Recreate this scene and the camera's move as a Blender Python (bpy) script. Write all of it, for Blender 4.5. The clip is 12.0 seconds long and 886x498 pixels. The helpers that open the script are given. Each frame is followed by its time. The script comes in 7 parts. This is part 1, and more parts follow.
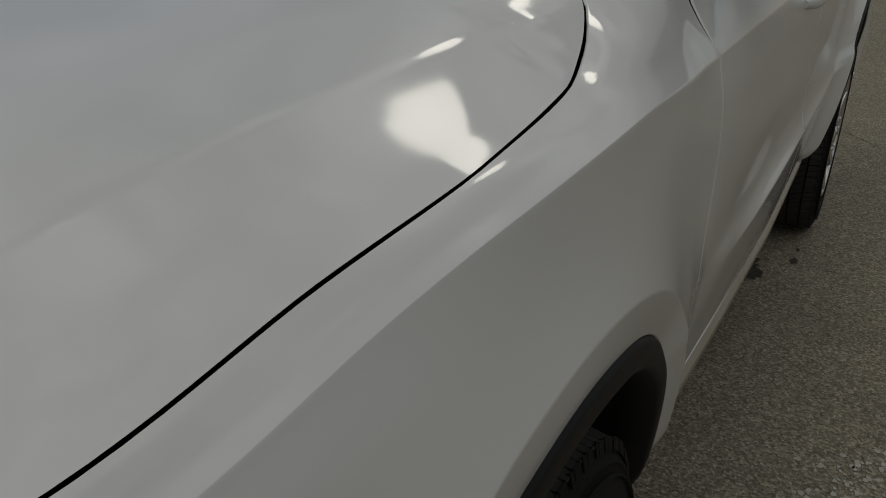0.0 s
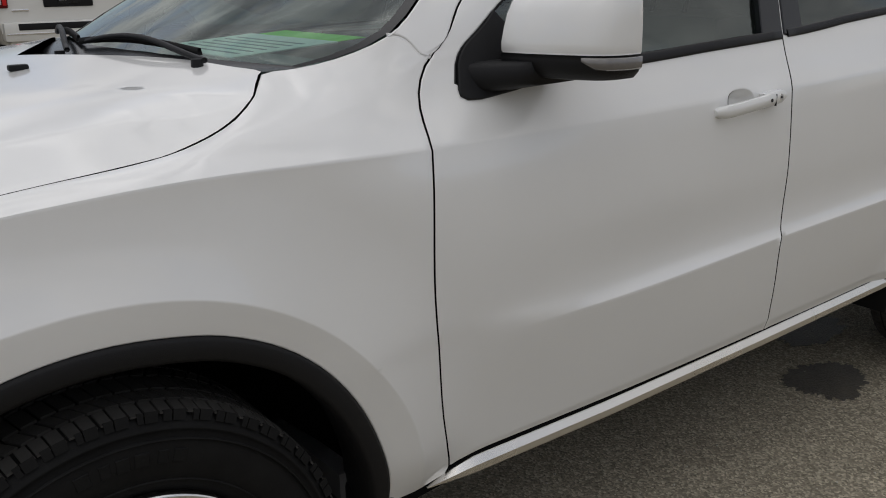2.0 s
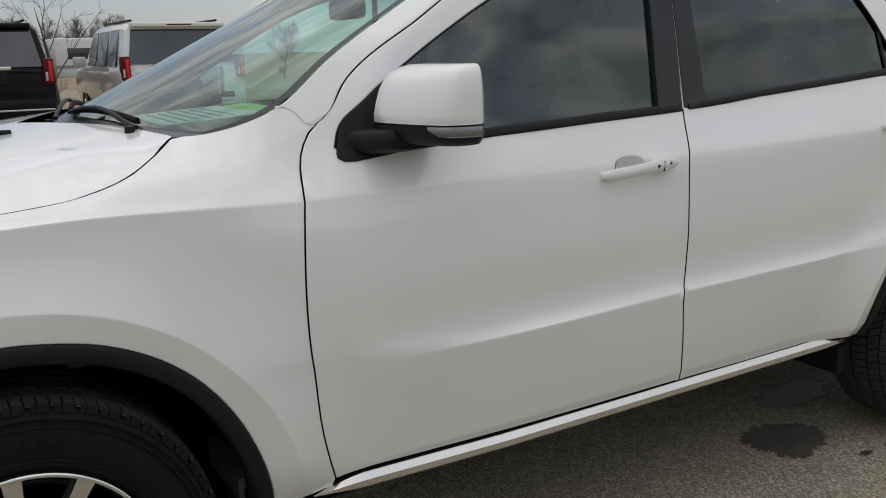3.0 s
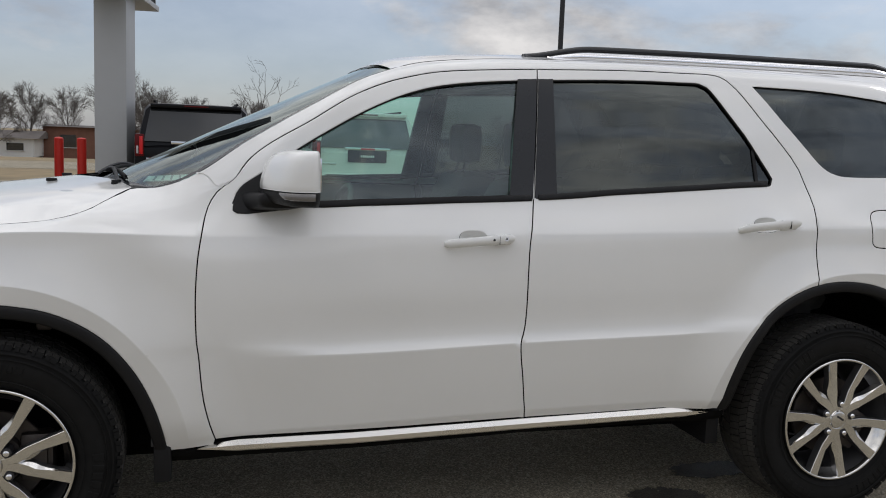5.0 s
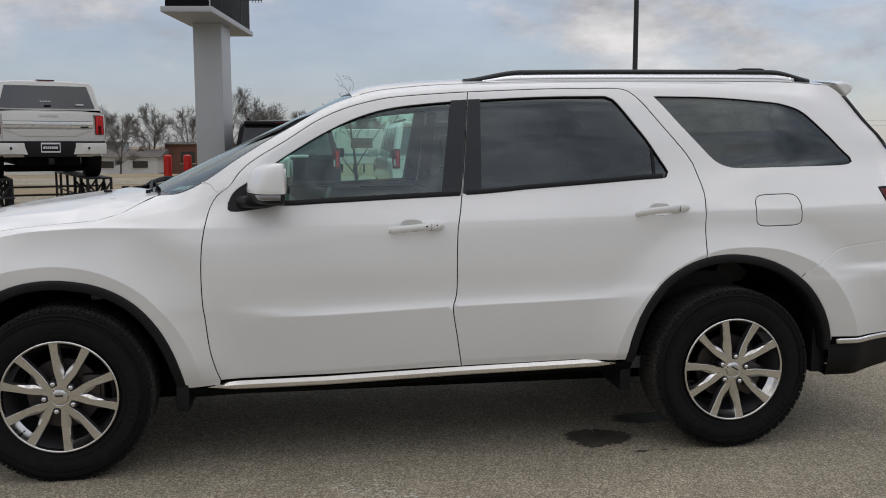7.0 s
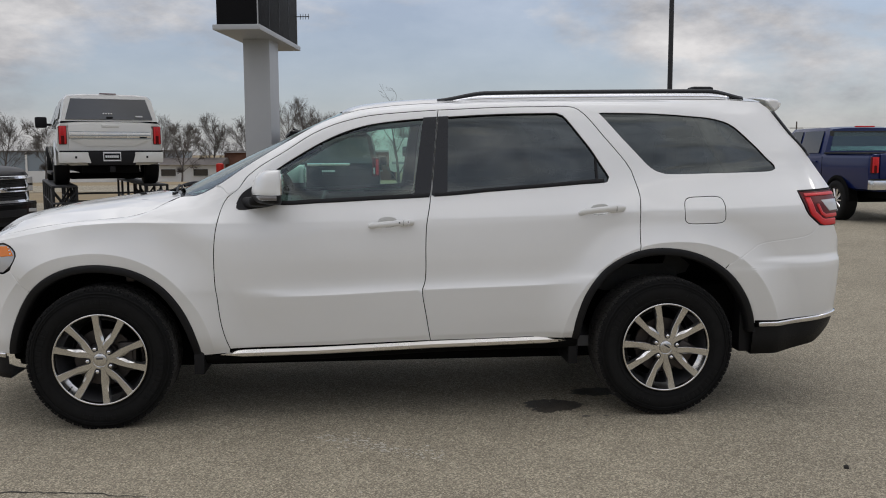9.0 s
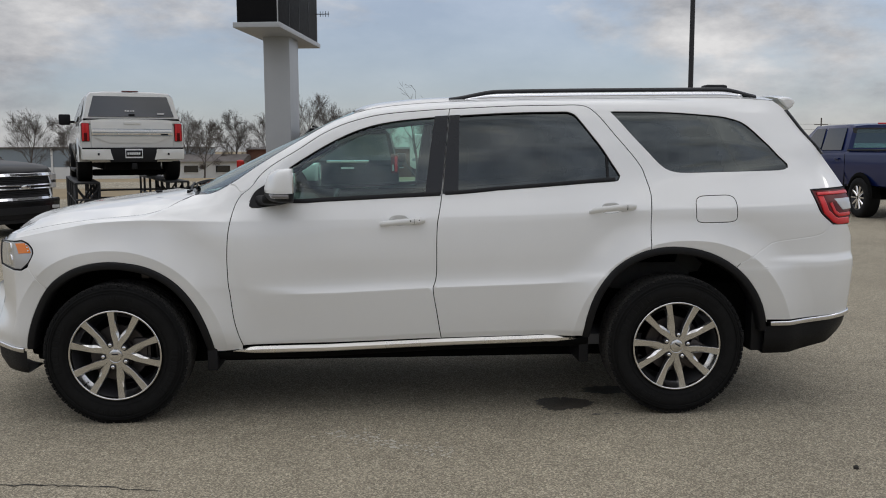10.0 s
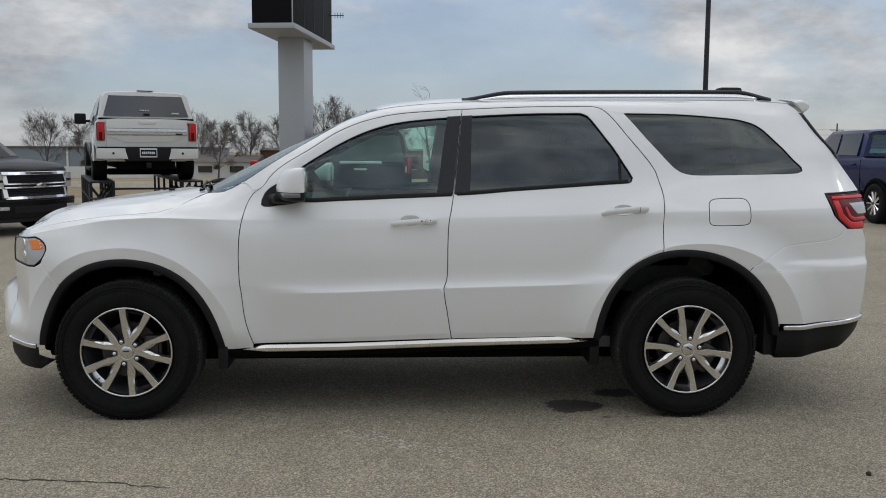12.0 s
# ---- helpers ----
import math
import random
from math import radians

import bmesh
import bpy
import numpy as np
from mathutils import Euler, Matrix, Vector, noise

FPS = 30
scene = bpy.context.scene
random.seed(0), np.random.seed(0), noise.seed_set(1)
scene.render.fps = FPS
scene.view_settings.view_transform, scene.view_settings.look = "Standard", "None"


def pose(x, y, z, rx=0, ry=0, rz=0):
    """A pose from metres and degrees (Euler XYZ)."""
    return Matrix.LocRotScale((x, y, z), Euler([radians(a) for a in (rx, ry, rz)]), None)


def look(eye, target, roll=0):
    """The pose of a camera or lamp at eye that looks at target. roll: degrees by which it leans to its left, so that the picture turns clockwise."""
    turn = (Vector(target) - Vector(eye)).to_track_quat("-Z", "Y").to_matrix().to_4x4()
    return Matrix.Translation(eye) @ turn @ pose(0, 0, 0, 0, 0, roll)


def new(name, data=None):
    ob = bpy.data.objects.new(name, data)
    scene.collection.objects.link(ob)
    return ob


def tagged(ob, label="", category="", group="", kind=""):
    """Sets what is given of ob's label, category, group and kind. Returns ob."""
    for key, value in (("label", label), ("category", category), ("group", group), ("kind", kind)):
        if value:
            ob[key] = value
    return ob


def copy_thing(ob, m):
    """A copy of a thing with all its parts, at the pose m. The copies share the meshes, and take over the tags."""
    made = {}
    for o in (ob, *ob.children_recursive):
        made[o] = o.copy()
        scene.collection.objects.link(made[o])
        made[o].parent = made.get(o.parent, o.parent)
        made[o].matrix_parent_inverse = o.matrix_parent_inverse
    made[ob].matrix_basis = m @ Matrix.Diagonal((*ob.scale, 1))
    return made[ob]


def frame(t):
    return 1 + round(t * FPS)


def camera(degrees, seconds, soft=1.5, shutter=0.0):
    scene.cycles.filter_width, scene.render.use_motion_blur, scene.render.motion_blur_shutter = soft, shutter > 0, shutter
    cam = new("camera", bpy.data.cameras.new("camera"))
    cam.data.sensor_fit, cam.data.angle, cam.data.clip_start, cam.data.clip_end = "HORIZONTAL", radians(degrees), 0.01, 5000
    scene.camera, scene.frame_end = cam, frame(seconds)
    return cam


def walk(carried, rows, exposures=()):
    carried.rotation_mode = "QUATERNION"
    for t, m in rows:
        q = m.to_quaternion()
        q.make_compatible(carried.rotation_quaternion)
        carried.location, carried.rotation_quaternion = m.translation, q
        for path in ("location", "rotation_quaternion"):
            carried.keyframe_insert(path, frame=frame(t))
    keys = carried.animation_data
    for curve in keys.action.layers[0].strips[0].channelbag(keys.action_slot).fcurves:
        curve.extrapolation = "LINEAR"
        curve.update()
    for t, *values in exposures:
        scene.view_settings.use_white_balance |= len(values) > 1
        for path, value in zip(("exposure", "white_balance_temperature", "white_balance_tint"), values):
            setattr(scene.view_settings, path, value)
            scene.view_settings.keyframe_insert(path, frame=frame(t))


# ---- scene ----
from mathutils import geometry

cam = camera(53.1, 12.0, 1.0)
PATH = [
    (0, (-0.706, -0.143, 1.334), (0.936, 0.665, 0.525), 2.4),
    (0.3, (-0.681, -0.265, 1.328), (0.875, 0.708, 0.530), 1.6),
    (0.5, (-0.669, -0.360, 1.335), (0.834, 0.704, 0.554), 0.9),
    (1, (-0.605, -0.602, 1.372), (0.818, 0.633, 0.701), 0.2),
    (1.5, (-0.490, -0.919, 1.376), (0.751, 0.509, 0.731), -0.3),
    (2, (-0.347, -1.188, 1.393), (0.819, 0.323, 0.798), -0.8),
    (2.5, (-0.218, -1.452, 1.408), (0.858, 0.142, 0.857), -1.1),
    (3, (-0.082, -1.718, 1.410), (0.891, -0.028, 0.965), -1.2),
    (3.5, (0.096, -2.026, 1.407), (0.994, -0.266, 1.094), 1.6),
    (5.5, (0.691, -3.099, 1.429), (1.152, -1.168, 1.187), 1.0),
    (6, (0.798, -3.365, 1.44), (1.2, -1.42, 1.203), 0.3),
    (6.5, (0.912, -3.601, 1.447), (1.268, -1.647, 1.208), 0.1),
    (7, (1.047, -3.866, 1.456), (1.351, -1.903, 1.22), -0.1),
    (9, (1.389, -4.695, 1.466), (1.565, -2.714, 1.248), -0.2),
    (9.5, (1.439, -4.737, 1.476), (1.58, -2.755, 1.253), -0.3),
    (10.5, (1.445, -4.713, 1.478), (1.568, -2.729, 1.252), -0.1),
    (12, (1.451, -4.719, 1.466), (1.551, -2.734, 1.246), 0.3),
]
walk(cam, [(t, look(e, a, r)) for t, e, a, r in PATH],
     exposures=[(0, -1.64, 6830, 6), (0.5, -1.42, 6780, 7), (1, -1.0, 6680, 9), (1.5, -0.66, 6630, 10), (2, -0.45, 6630, 11), (2.5, -0.33, 6610, 11), (3.5, -0.2, 6580, 10), (6, -0.21, 6530, 12), (9, -0.23, 6530, 12), (10.5, -0.25, 6430, 10), (12, -0.25, 6330, 9)])

# ---- sky and sun ----
SUN_WAY = Vector((0.76, 0.12, 0.64)).normalized()
sky = bpy.data.worlds.new("sky")
scene.world = sky
sky.use_nodes = True


def tree_of(nodes):
    """Short ways to add nodes and links."""
    def add(kind, **values):
        n = nodes.nodes.new(kind)
        for key, value in values.items():
            if key in n.inputs:
                n.inputs[key].default_value = value
        return n
    return add, nodes.links.new


def make_sky():
    nt = sky.node_tree
    nt.nodes.clear()
    add, link = tree_of(nt)
    air = add("ShaderNodeTexSky")
    air.sky_type, air.sun_disc = "NISHITA", False
    air.sun_elevation = math.asin(SUN_WAY.z)
    air.sun_rotation = math.atan2(SUN_WAY.x, SUN_WAY.y)
    air.air_density, air.dust_density = 1.0, 0.5
    where = add("ShaderNodeTexCoord")
    parts = add("ShaderNodeSeparateXYZ")
    link(where.outputs["Generated"], parts.inputs[0])
    up = add("ShaderNodeMath"); up.operation = "MAXIMUM"; up.inputs[1].default_value = 0.0
    link(parts.outputs["Z"], up.inputs[0])
    # heaped clouds, a little flatter than they are wide
    plane = add("ShaderNodeMapping"); plane.inputs["Scale"].default_value = (1.0, 1.0, 2.3)
    link(where.outputs["Generated"], plane.inputs[0])
    big = add("ShaderNodeTexNoise", Scale=2.3, Detail=10.0, Roughness=0.57, Distortion=0.2)
    link(plane.outputs[0], big.inputs["Vector"])
    cover = add("ShaderNodeValToRGB")
    cover.color_ramp.elements[0].position, cover.color_ramp.elements[1].position = 0.47, 0.575
    link(big.outputs[0], cover.inputs[0])
    small = add("ShaderNodeTexNoise", Scale=6.5, Detail=9.0, Roughness=0.60)
    link(plane.outputs[0], small.inputs["Vector"])
    shade = add("ShaderNodeValToRGB")
    shade.color_ramp.elements[0].position, shade.color_ramp.elements[1].position = 0.38, 0.66
    shade.color_ramp.elements[0].color = (3.1, 3.2, 3.4, 1)
    shade.color_ramp.elements[1].color = (6.3, 6.25, 6.2, 1)
    link(small.outputs[0], shade.inputs[0])
    mix = add("ShaderNodeMix"); mix.data_type = "RGBA"
    soft = add("ShaderNodeMapRange"); soft.inputs[3].default_value, soft.inputs[4].default_value = 0.06, 0.92
    link(cover.outputs[0], soft.inputs[0])
    haze = add("ShaderNodeMix"); haze.data_type = "RGBA"; haze.inputs[0].default_value = 0.55
    haze.inputs[7].default_value = (2.75, 3.15, 4.2, 1)
    link(air.outputs[0], haze.inputs[6])
    # the deck closes overhead
    close = add("ShaderNodeMath"); close.operation = "MULTIPLY_ADD"; close.use_clamp = True
    close.inputs[1].default_value = 0.9
    link(up.outputs[0], close.inputs[0]); link(soft.outputs[0], close.inputs[2])
    link(close.outputs[0], mix.inputs[0]); link(haze.outputs[2], mix.inputs[6]); link(shade.outputs[0], mix.inputs[7])
    # a cloudy sky is brighter overhead than at the horizon
    rise = add("ShaderNodeMath"); rise.operation = "MULTIPLY_ADD"
    rise.inputs[1].default_value, rise.inputs[2].default_value = 1.18, 0.87
    link(up.outputs[0], rise.inputs[0])
    # thick and thin clouds in the deck overhead
    thick = add("ShaderNodeTexNoise", Scale=3.4, Detail=9.0, Roughness=0.58, Distortion=0.5)
    link(where.outputs["Generated"], thick.inputs["Vector"])
    heap = add("ShaderNodeMapRange")
    heap.inputs[1].default_value, heap.inputs[2].default_value = 0.38, 0.64
    heap.inputs[3].default_value, heap.inputs[4].default_value = -0.40, 0.55
    link(thick.outputs[0], heap.inputs[0])
    high = add("ShaderNodeMapRange"); high.inputs[1].default_value, high.inputs[2].default_value = 0.30, 0.60
    link(up.outputs[0], high.inputs[0])
    depth = add("ShaderNodeMath"); depth.operation = "MULTIPLY_ADD"; depth.inputs[2].default_value = 1.0
    link(heap.outputs[0], depth.inputs[0]); link(high.outputs[0], depth.inputs[1])
    total = add("ShaderNodeMath"); total.operation = "MULTIPLY"
    link(rise.outputs[0], total.inputs[0]); link(depth.outputs[0], total.inputs[1])
    deck = add("ShaderNodeVectorMath"); deck.operation = "SCALE"
    link(mix.outputs[2], deck.inputs[0]); link(total.outputs[0], deck.inputs[3])
    back = add("ShaderNodeBackground", Strength=0.140)
    link(deck.outputs[0], back.inputs[0])
    out = add("ShaderNodeOutputWorld")
    link(back.outputs[0], out.inputs[0])


make_sky()
sun = new("sun", bpy.data.lights.new("sun", "SUN"))
sun.data.energy, sun.data.angle, sun.data.color = 0.10, radians(6), (1.0, 0.96, 0.9)
sun.matrix_world = look(SUN_WAY * 50, (0, 0, 0))


# ---- materials ----
def material(name, colour, rough=0.5, metal=0.0, coat=0.0, vary=0.0, scale=20.0, bump=0.0, bump_scale=200.0, each=0.0, spec=0.5):
    """A surface with colour that varies at two scales, fine relief, and a shift from piece to piece."""
    m = bpy.data.materials.new(name)
    m.use_nodes = True
    nt = m.node_tree
    add, link = tree_of(nt)
    b = nt.nodes["Principled BSDF"]
    b.inputs["Base Color"].default_value = (*colour, 1)
    b.inputs["Roughness"].default_value = rough
    b.inputs["Metallic"].default_value = metal
    b.inputs["Coat Weight"].default_value = coat
    b.inputs["Coat Roughness"].default_value = 0.03
    b.inputs["Specular IOR Level"].default_value = spec
    where = add("ShaderNodeTexCoord")
    if vary or each:
        n1 = add("ShaderNodeTexNoise", Scale=scale, Detail=6.0, Roughness=0.6)
        n2 = add("ShaderNodeTexNoise", Scale=scale * 0.13, Detail=3.0)
        link(where.outputs["Object"], n1.inputs["Vector"]); link(where.outputs["Object"], n2.inputs["Vector"])
        sum_ = add("ShaderNodeMath"); sum_.operation = "ADD"
        link(n1.outputs[0], sum_.inputs[0]); link(n2.outputs[0], sum_.inputs[1])
        value = sum_.outputs[0]
        span = add("ShaderNodeMapRange")
        span.inputs[1].default_value, span.inputs[2].default_value = 0.6, 1.4
        span.inputs[3].default_value, span.inputs[4].default_value = 1 - vary, 1 + vary
        link(value, span.inputs[0])
        factor = span.outputs[0]
        if each:
            info = add("ShaderNodeObjectInfo")
            own = add("ShaderNodeMapRange")
            own.inputs[3].default_value, own.inputs[4].default_value = 1 - each, 1 + each
            link(info.outputs["Random"], own.inputs[0])
            prod = add("ShaderNodeMath"); prod.operation = "MULTIPLY"
            link(factor, prod.inputs[0]); link(own.outputs[0], prod.inputs[1])
            factor = prod.outputs[0]
        tint = add("ShaderNodeVectorMath"); tint.operation = "SCALE"
        tint.inputs[0].default_value = colour
        link(factor, tint.inputs[3])
        link(tint.outputs[0], b.inputs["Base Color"])
        rr = add("ShaderNodeMapRange")
        rr.inputs[3].default_value, rr.inputs[4].default_value = max(0.02, rough * 0.85), min(1, rough * 1.15)
        link(n2.outputs[0], rr.inputs[0]); link(rr.outputs[0], b.inputs["Roughness"])
    if bump:
        n3 = add("ShaderNodeTexNoise", Scale=bump_scale, Detail=4.0)
        link(where.outputs["Object"], n3.inputs["Vector"])
        bp = add("ShaderNodeBump", Strength=min(1.0, bump), Distance=0.004)
        link(n3.outputs[0], bp.inputs["Height"]); link(bp.outputs[0], b.inputs["Normal"])
    return m


def paint(name, colour, flake=0.0, coat=1.0, spec=0.5):
    """Car paint under clear coat, with a film of road dust."""
    m = material(name, colour, rough=0.38, coat=coat, vary=0.015, scale=6, spec=spec)
    b = m.node_tree.nodes["Principled BSDF"]
    b.inputs["Coat Roughness"].default_value = 0.07
    b.inputs["Coat IOR"].default_value = 1.62
    b.inputs["Metallic"].default_value = flake
    return m


def glass(name, tint, gloss=1.0, ior=1.5):
    """A thin tinted pane: what lies behind shows through, with the mirror image of the sky on it."""
    m = bpy.data.materials.new(name)
    m.use_nodes = True
    nt = m.node_tree
    nt.nodes.clear()
    add, link = tree_of(nt)
    clear = add("ShaderNodeBsdfTransparent"); clear.inputs[0].default_value = (*tint, 1)
    shine = add("ShaderNodeBsdfGlossy"); shine.inputs["Roughness"].default_value = 0.015
    shine.inputs["Color"].default_value = (gloss * 0.92, gloss, gloss * 0.985, 1)
    fres = add("ShaderNodeFresnel", IOR=ior)
    mix = add("ShaderNodeMixShader")
    link(fres.outputs[0], mix.inputs[0]); link(clear.outputs[0], mix.inputs[1]); link(shine.outputs[0], mix.inputs[2])
    out = add("ShaderNodeOutputMaterial")
    link(mix.outputs[0], out.inputs[0])
    return m


WHITE = paint("pearl_white_paint", (0.80, 0.80, 0.785), flake=0.0)
BLACK_PAINT = paint("black_paint", (0.005, 0.005, 0.006), 0, 0.20, 0.08)
SILVER_PAINT = paint("white_suv_paint", (0.72, 0.71, 0.67))
BLUE_PAINT = paint("blue_paint", (0.004, 0.012, 0.078), 0.1, 0.42, 0.2)
GAP = material("dark_shell", (0.005, 0.005, 0.005), rough=0.95, spec=0.1)
TRIM = material("black_plastic", (0.010, 0.010, 0.011), rough=0.5, vary=0.12, scale=30, bump=0.25, bump_scale=700, spec=0.22)
GLOSS_BLACK = material("gloss_black", (0.010, 0.011, 0.013), rough=0.22, spec=0.4, vary=0.1, scale=20)
RUBBER = material("rubber", (0.010, 0.010, 0.010), rough=0.65, vary=0.3, scale=25, bump=0.2, bump_scale=300, spec=0.12)
CHROME = material("chrome", (0.83, 0.83, 0.84), rough=0.16, metal=1.0, vary=0.03, scale=12)
SATIN = material("satin_metal_trim", (0.76, 0.735, 0.69), rough=0.27, metal=1.0, vary=0.04, scale=14)
ALLOY_INNER = material("painted_alloy", (0.16, 0.16, 0.165), rough=0.32, metal=0.75, vary=0.12, scale=25)
ALLOY = material("machined_alloy", (0.70, 0.69, 0.67), rough=0.16, metal=1.0, vary=0.05, scale=40)
ALLOY_DARK = material("dark_alloy", (0.055, 0.055, 0.06), rough=0.45, metal=0.7, vary=0.15, scale=20)
IRON = material("brake_iron", (0.09, 0.08, 0.075), rough=0.5, metal=0.9, vary=0.2, scale=30)
CLEAR = glass("clear_green_glass", (0.68, 0.92, 0.84), 1.0, 1.85)
SCREEN = glass("windscreen_glass", (0.70, 0.94, 0.88), 1.0, 1.75)
PRIVACY = glass("privacy_glass", (0.10, 0.108, 0.11), 1.0, 1.72)
CLOTH = material("dark_upholstery", (0.12, 0.12, 0.12), rough=0.75, vary=0.2, scale=15, bump=0.2, bump_scale=400)
GREY_LINING = material("grey_headliner", (0.42, 0.41, 0.39), rough=0.9, vary=0.06, scale=20)
PAPER = material("paper", (0.80, 0.82, 0.80), rough=0.7, vary=0.05, scale=10)
GREEN_CARD = material("lime_card", (0.20, 0.75, 0.05), rough=0.6, vary=0.04, scale=10)
ORANGE = material("orange_reflector", (0.85, 0.22, 0.01), rough=0.2, coat=0.8)
RED_LENS = material("red_lens", (0.62, 0.008, 0.012), rough=0.35, coat=0.12, vary=0.08, scale=30)
DARK_RED = material("dark_red_lens", (0.10, 0.003, 0.004), rough=0.35, coat=0.08, spec=0.2)
SIGNAL_LENS = material("smoked_signal_lens", (0.15, 0.14, 0.135), rough=0.2, coat=1.0, vary=0.15, scale=60)
GREY_LENS = material("grey_lens", (0.45, 0.45, 0.45), rough=0.15, coat=1.0)
PLATE_WHITE = material("plate_white", (0.72, 0.72, 0.72), rough=0.5)
SIGN_GREY = material("sign_grey_metal", (0.40, 0.41, 0.42), rough=0.5, metal=0.0, vary=0.04, scale=3)
SIGN_FACE = material("led_face", (0.006, 0.006, 0.007), rough=0.6, spec=0.12, vary=0.2, scale=60, bump=0.5, bump_scale=120)
BOLLARD_RED = material("red_bollard", (0.62, 0.025, 0.015), rough=0.5, vary=0.1, scale=6)
STEEL_BLACK = material("black_steel", (0.016, 0.016, 0.017), rough=0.6, vary=0.2, scale=12)
POLE_DARK = material("dark_pole", (0.012, 0.012, 0.014), rough=0.5)
BARK = material("bark", (0.115, 0.10, 0.09), rough=0.95, vary=0.25, scale=3, each=0.15)
BRICK = material("brown_brick", (0.20, 0.10, 0.07), rough=0.9, vary=0.2, scale=4)
SIDING = material("pale_siding", (0.66, 0.66, 0.64), rough=0.7, vary=0.05, scale=1)
SIDING_GREY = material("grey_metal_siding", (0.21, 0.25, 0.28), rough=0.6, vary=0.06, scale=1)
ROOFING = material("shingle_roof", (0.13, 0.115, 0.105), rough=0.9, vary=0.2, scale=3)
WINDOW_DARK = material("dark_window", (0.02, 0.023, 0.026), rough=0.06, spec=0.9)
STAIN_OIL = material("damp_oil", (0.062, 0.054, 0.043), rough=0.5, vary=0.75, scale=75, bump=1.0, bump_scale=170, spec=0.3)
CRACK = material("crack_dirt", (0.03, 0.028, 0.025), rough=0.95)
SCUFF = material("pale_scuff", (0.52, 0.49, 0.42), rough=0.95, vary=0.2, scale=60)
TREAD = material("dusty_tread_rubber", (0.050, 0.048, 0.045), rough=0.8, vary=0.3, scale=30, bump=0.2, bump_scale=300, spec=0.2)
UNSEEN_WALL_TAN = material("unseen_wall_tan", (0.50, 0.475, 0.43), rough=0.8, vary=0.08, scale=1)


def asphalt():
    m = bpy.data.materials.new("worn_asphalt")
    m.use_nodes = True
    nt = m.node_tree
    add, link = tree_of(nt)
    b = nt.nodes["Principled BSDF"]
    b.inputs["Roughness"].default_value = 0.9
    b.inputs["Specular IOR Level"].default_value = 0.3
    where = add("ShaderNodeTexCoord")
    grit = add("ShaderNodeTexVoronoi", Scale=150.0, Randomness=1.0)
    stone = add("ShaderNodeTexNoise", Scale=130.0, Detail=5.0, Roughness=0.7)
    patch = add("ShaderNodeTexNoise", Scale=0.55, Detail=5.0, Roughness=0.6)
    blotch = add("ShaderNodeTexNoise", Scale=4.5, Detail=5.0, Roughness=0.65)
    for n in (grit, stone, patch, blotch):
        link(where.outputs["Object"], n.inputs["Vector"])
    speck = add("ShaderNodeValToRGB")
    r = speck.color_ramp
    r.elements[0].position, r.elements[0].color = 0.0, (0.130, 0.115, 0.085, 1)
    r.elements[1].position, r.elements[1].color = 1.0, (0.60, 0.53, 0.40, 1)
    e = r.elements.new(0.55); e.color = (0.292, 0.257, 0.191, 1)
    link(grit.outputs["Color"], speck.inputs[0])
    tone = add("ShaderNodeMapRange")
    tone.inputs[1].default_value, tone.inputs[2].default_value = 0.3, 0.7
    tone.inputs[3].default_value, tone.inputs[4].default_value = 0.88, 1.12
    link(patch.outputs[0], tone.inputs[0])
    tone2 = add("ShaderNodeMapRange")
    tone2.inputs[1].default_value, tone2.inputs[2].default_value = 0.3, 0.7
    tone2.inputs[3].default_value, tone2.inputs[4].default_value = 0.92, 1.08
    link(blotch.outputs[0], tone2.inputs[0])
    both = add("ShaderNodeMath"); both.operation = "MULTIPLY"
    link(tone.outputs[0], both.inputs[0]); link(tone2.outputs[0], both.inputs[1])
    fin = add("ShaderNodeVectorMath"); fin.operation = "SCALE"
    link(speck.outputs[0], fin.inputs[0]); link(both.outputs[0], fin.inputs[3])
    link(fin.outputs[0], b.inputs["Base Color"])
    h = add("ShaderNodeMath"); h.operation = "ADD"
    link(grit.outputs["Distance"], h.inputs[0]); link(stone.outputs[0], h.inputs[1])
    bp = add("ShaderNodeBump", Strength=0.7, Distance=0.006)
    link(h.outputs[0], bp.inputs["Height"]); link(bp.outputs[0], b.inputs["Normal"])
    return m


def dry_grass():
    m = material("dry_grass", (0.25, 0.19, 0.105), rough=1.0, vary=0.35, scale=1.5, bump=1.0, bump_scale=25)
    return m


ASPHALT, GRASS = asphalt(), dry_grass()


# ---- building helpers ----
def mesh_object(name, verts, faces, mat, parent=None, label="", normals=None, smooth_faces=True):
    me = bpy.data.meshes.new(name)
    me.from_pydata([tuple(map(float, v)) for v in verts], [], [tuple(map(int, f)) for f in faces])
    me.materials.append(mat)
    if smooth_faces:
        me.polygons.foreach_set("use_smooth", [True] * len(me.polygons))
    me.validate()
    if normals is not None and len(me.vertices) == len(normals):
        me.normals_split_custom_set_from_vertices([tuple(map(float, n)) for n in normals])
    ob = new(name, me)
    if parent is not None:
        ob.parent = parent
    if label:
        tagged(ob, label)
    return ob


def part(name, bm, mat, parent=None, label="", sharp=30):
    """Links a bmesh as one mesh object under a thing or a part."""
    me = bpy.data.meshes.new(name)
    bmesh.ops.recalc_face_normals(bm, faces=bm.faces)
    limit = radians(sharp)
    for f in bm.faces:
        f.smooth = True
    for e in bm.edges:
        if len(e.link_faces) == 2 and e.calc_face_angle(0) > limit:
            e.smooth = False
    bm.to_mesh(me)
    bm.free()
    me.materials.append(mat)
    ob = new(name, me)
    if parent is not None:
        ob.parent = parent
    if label:
        tagged(ob, label)
    return ob


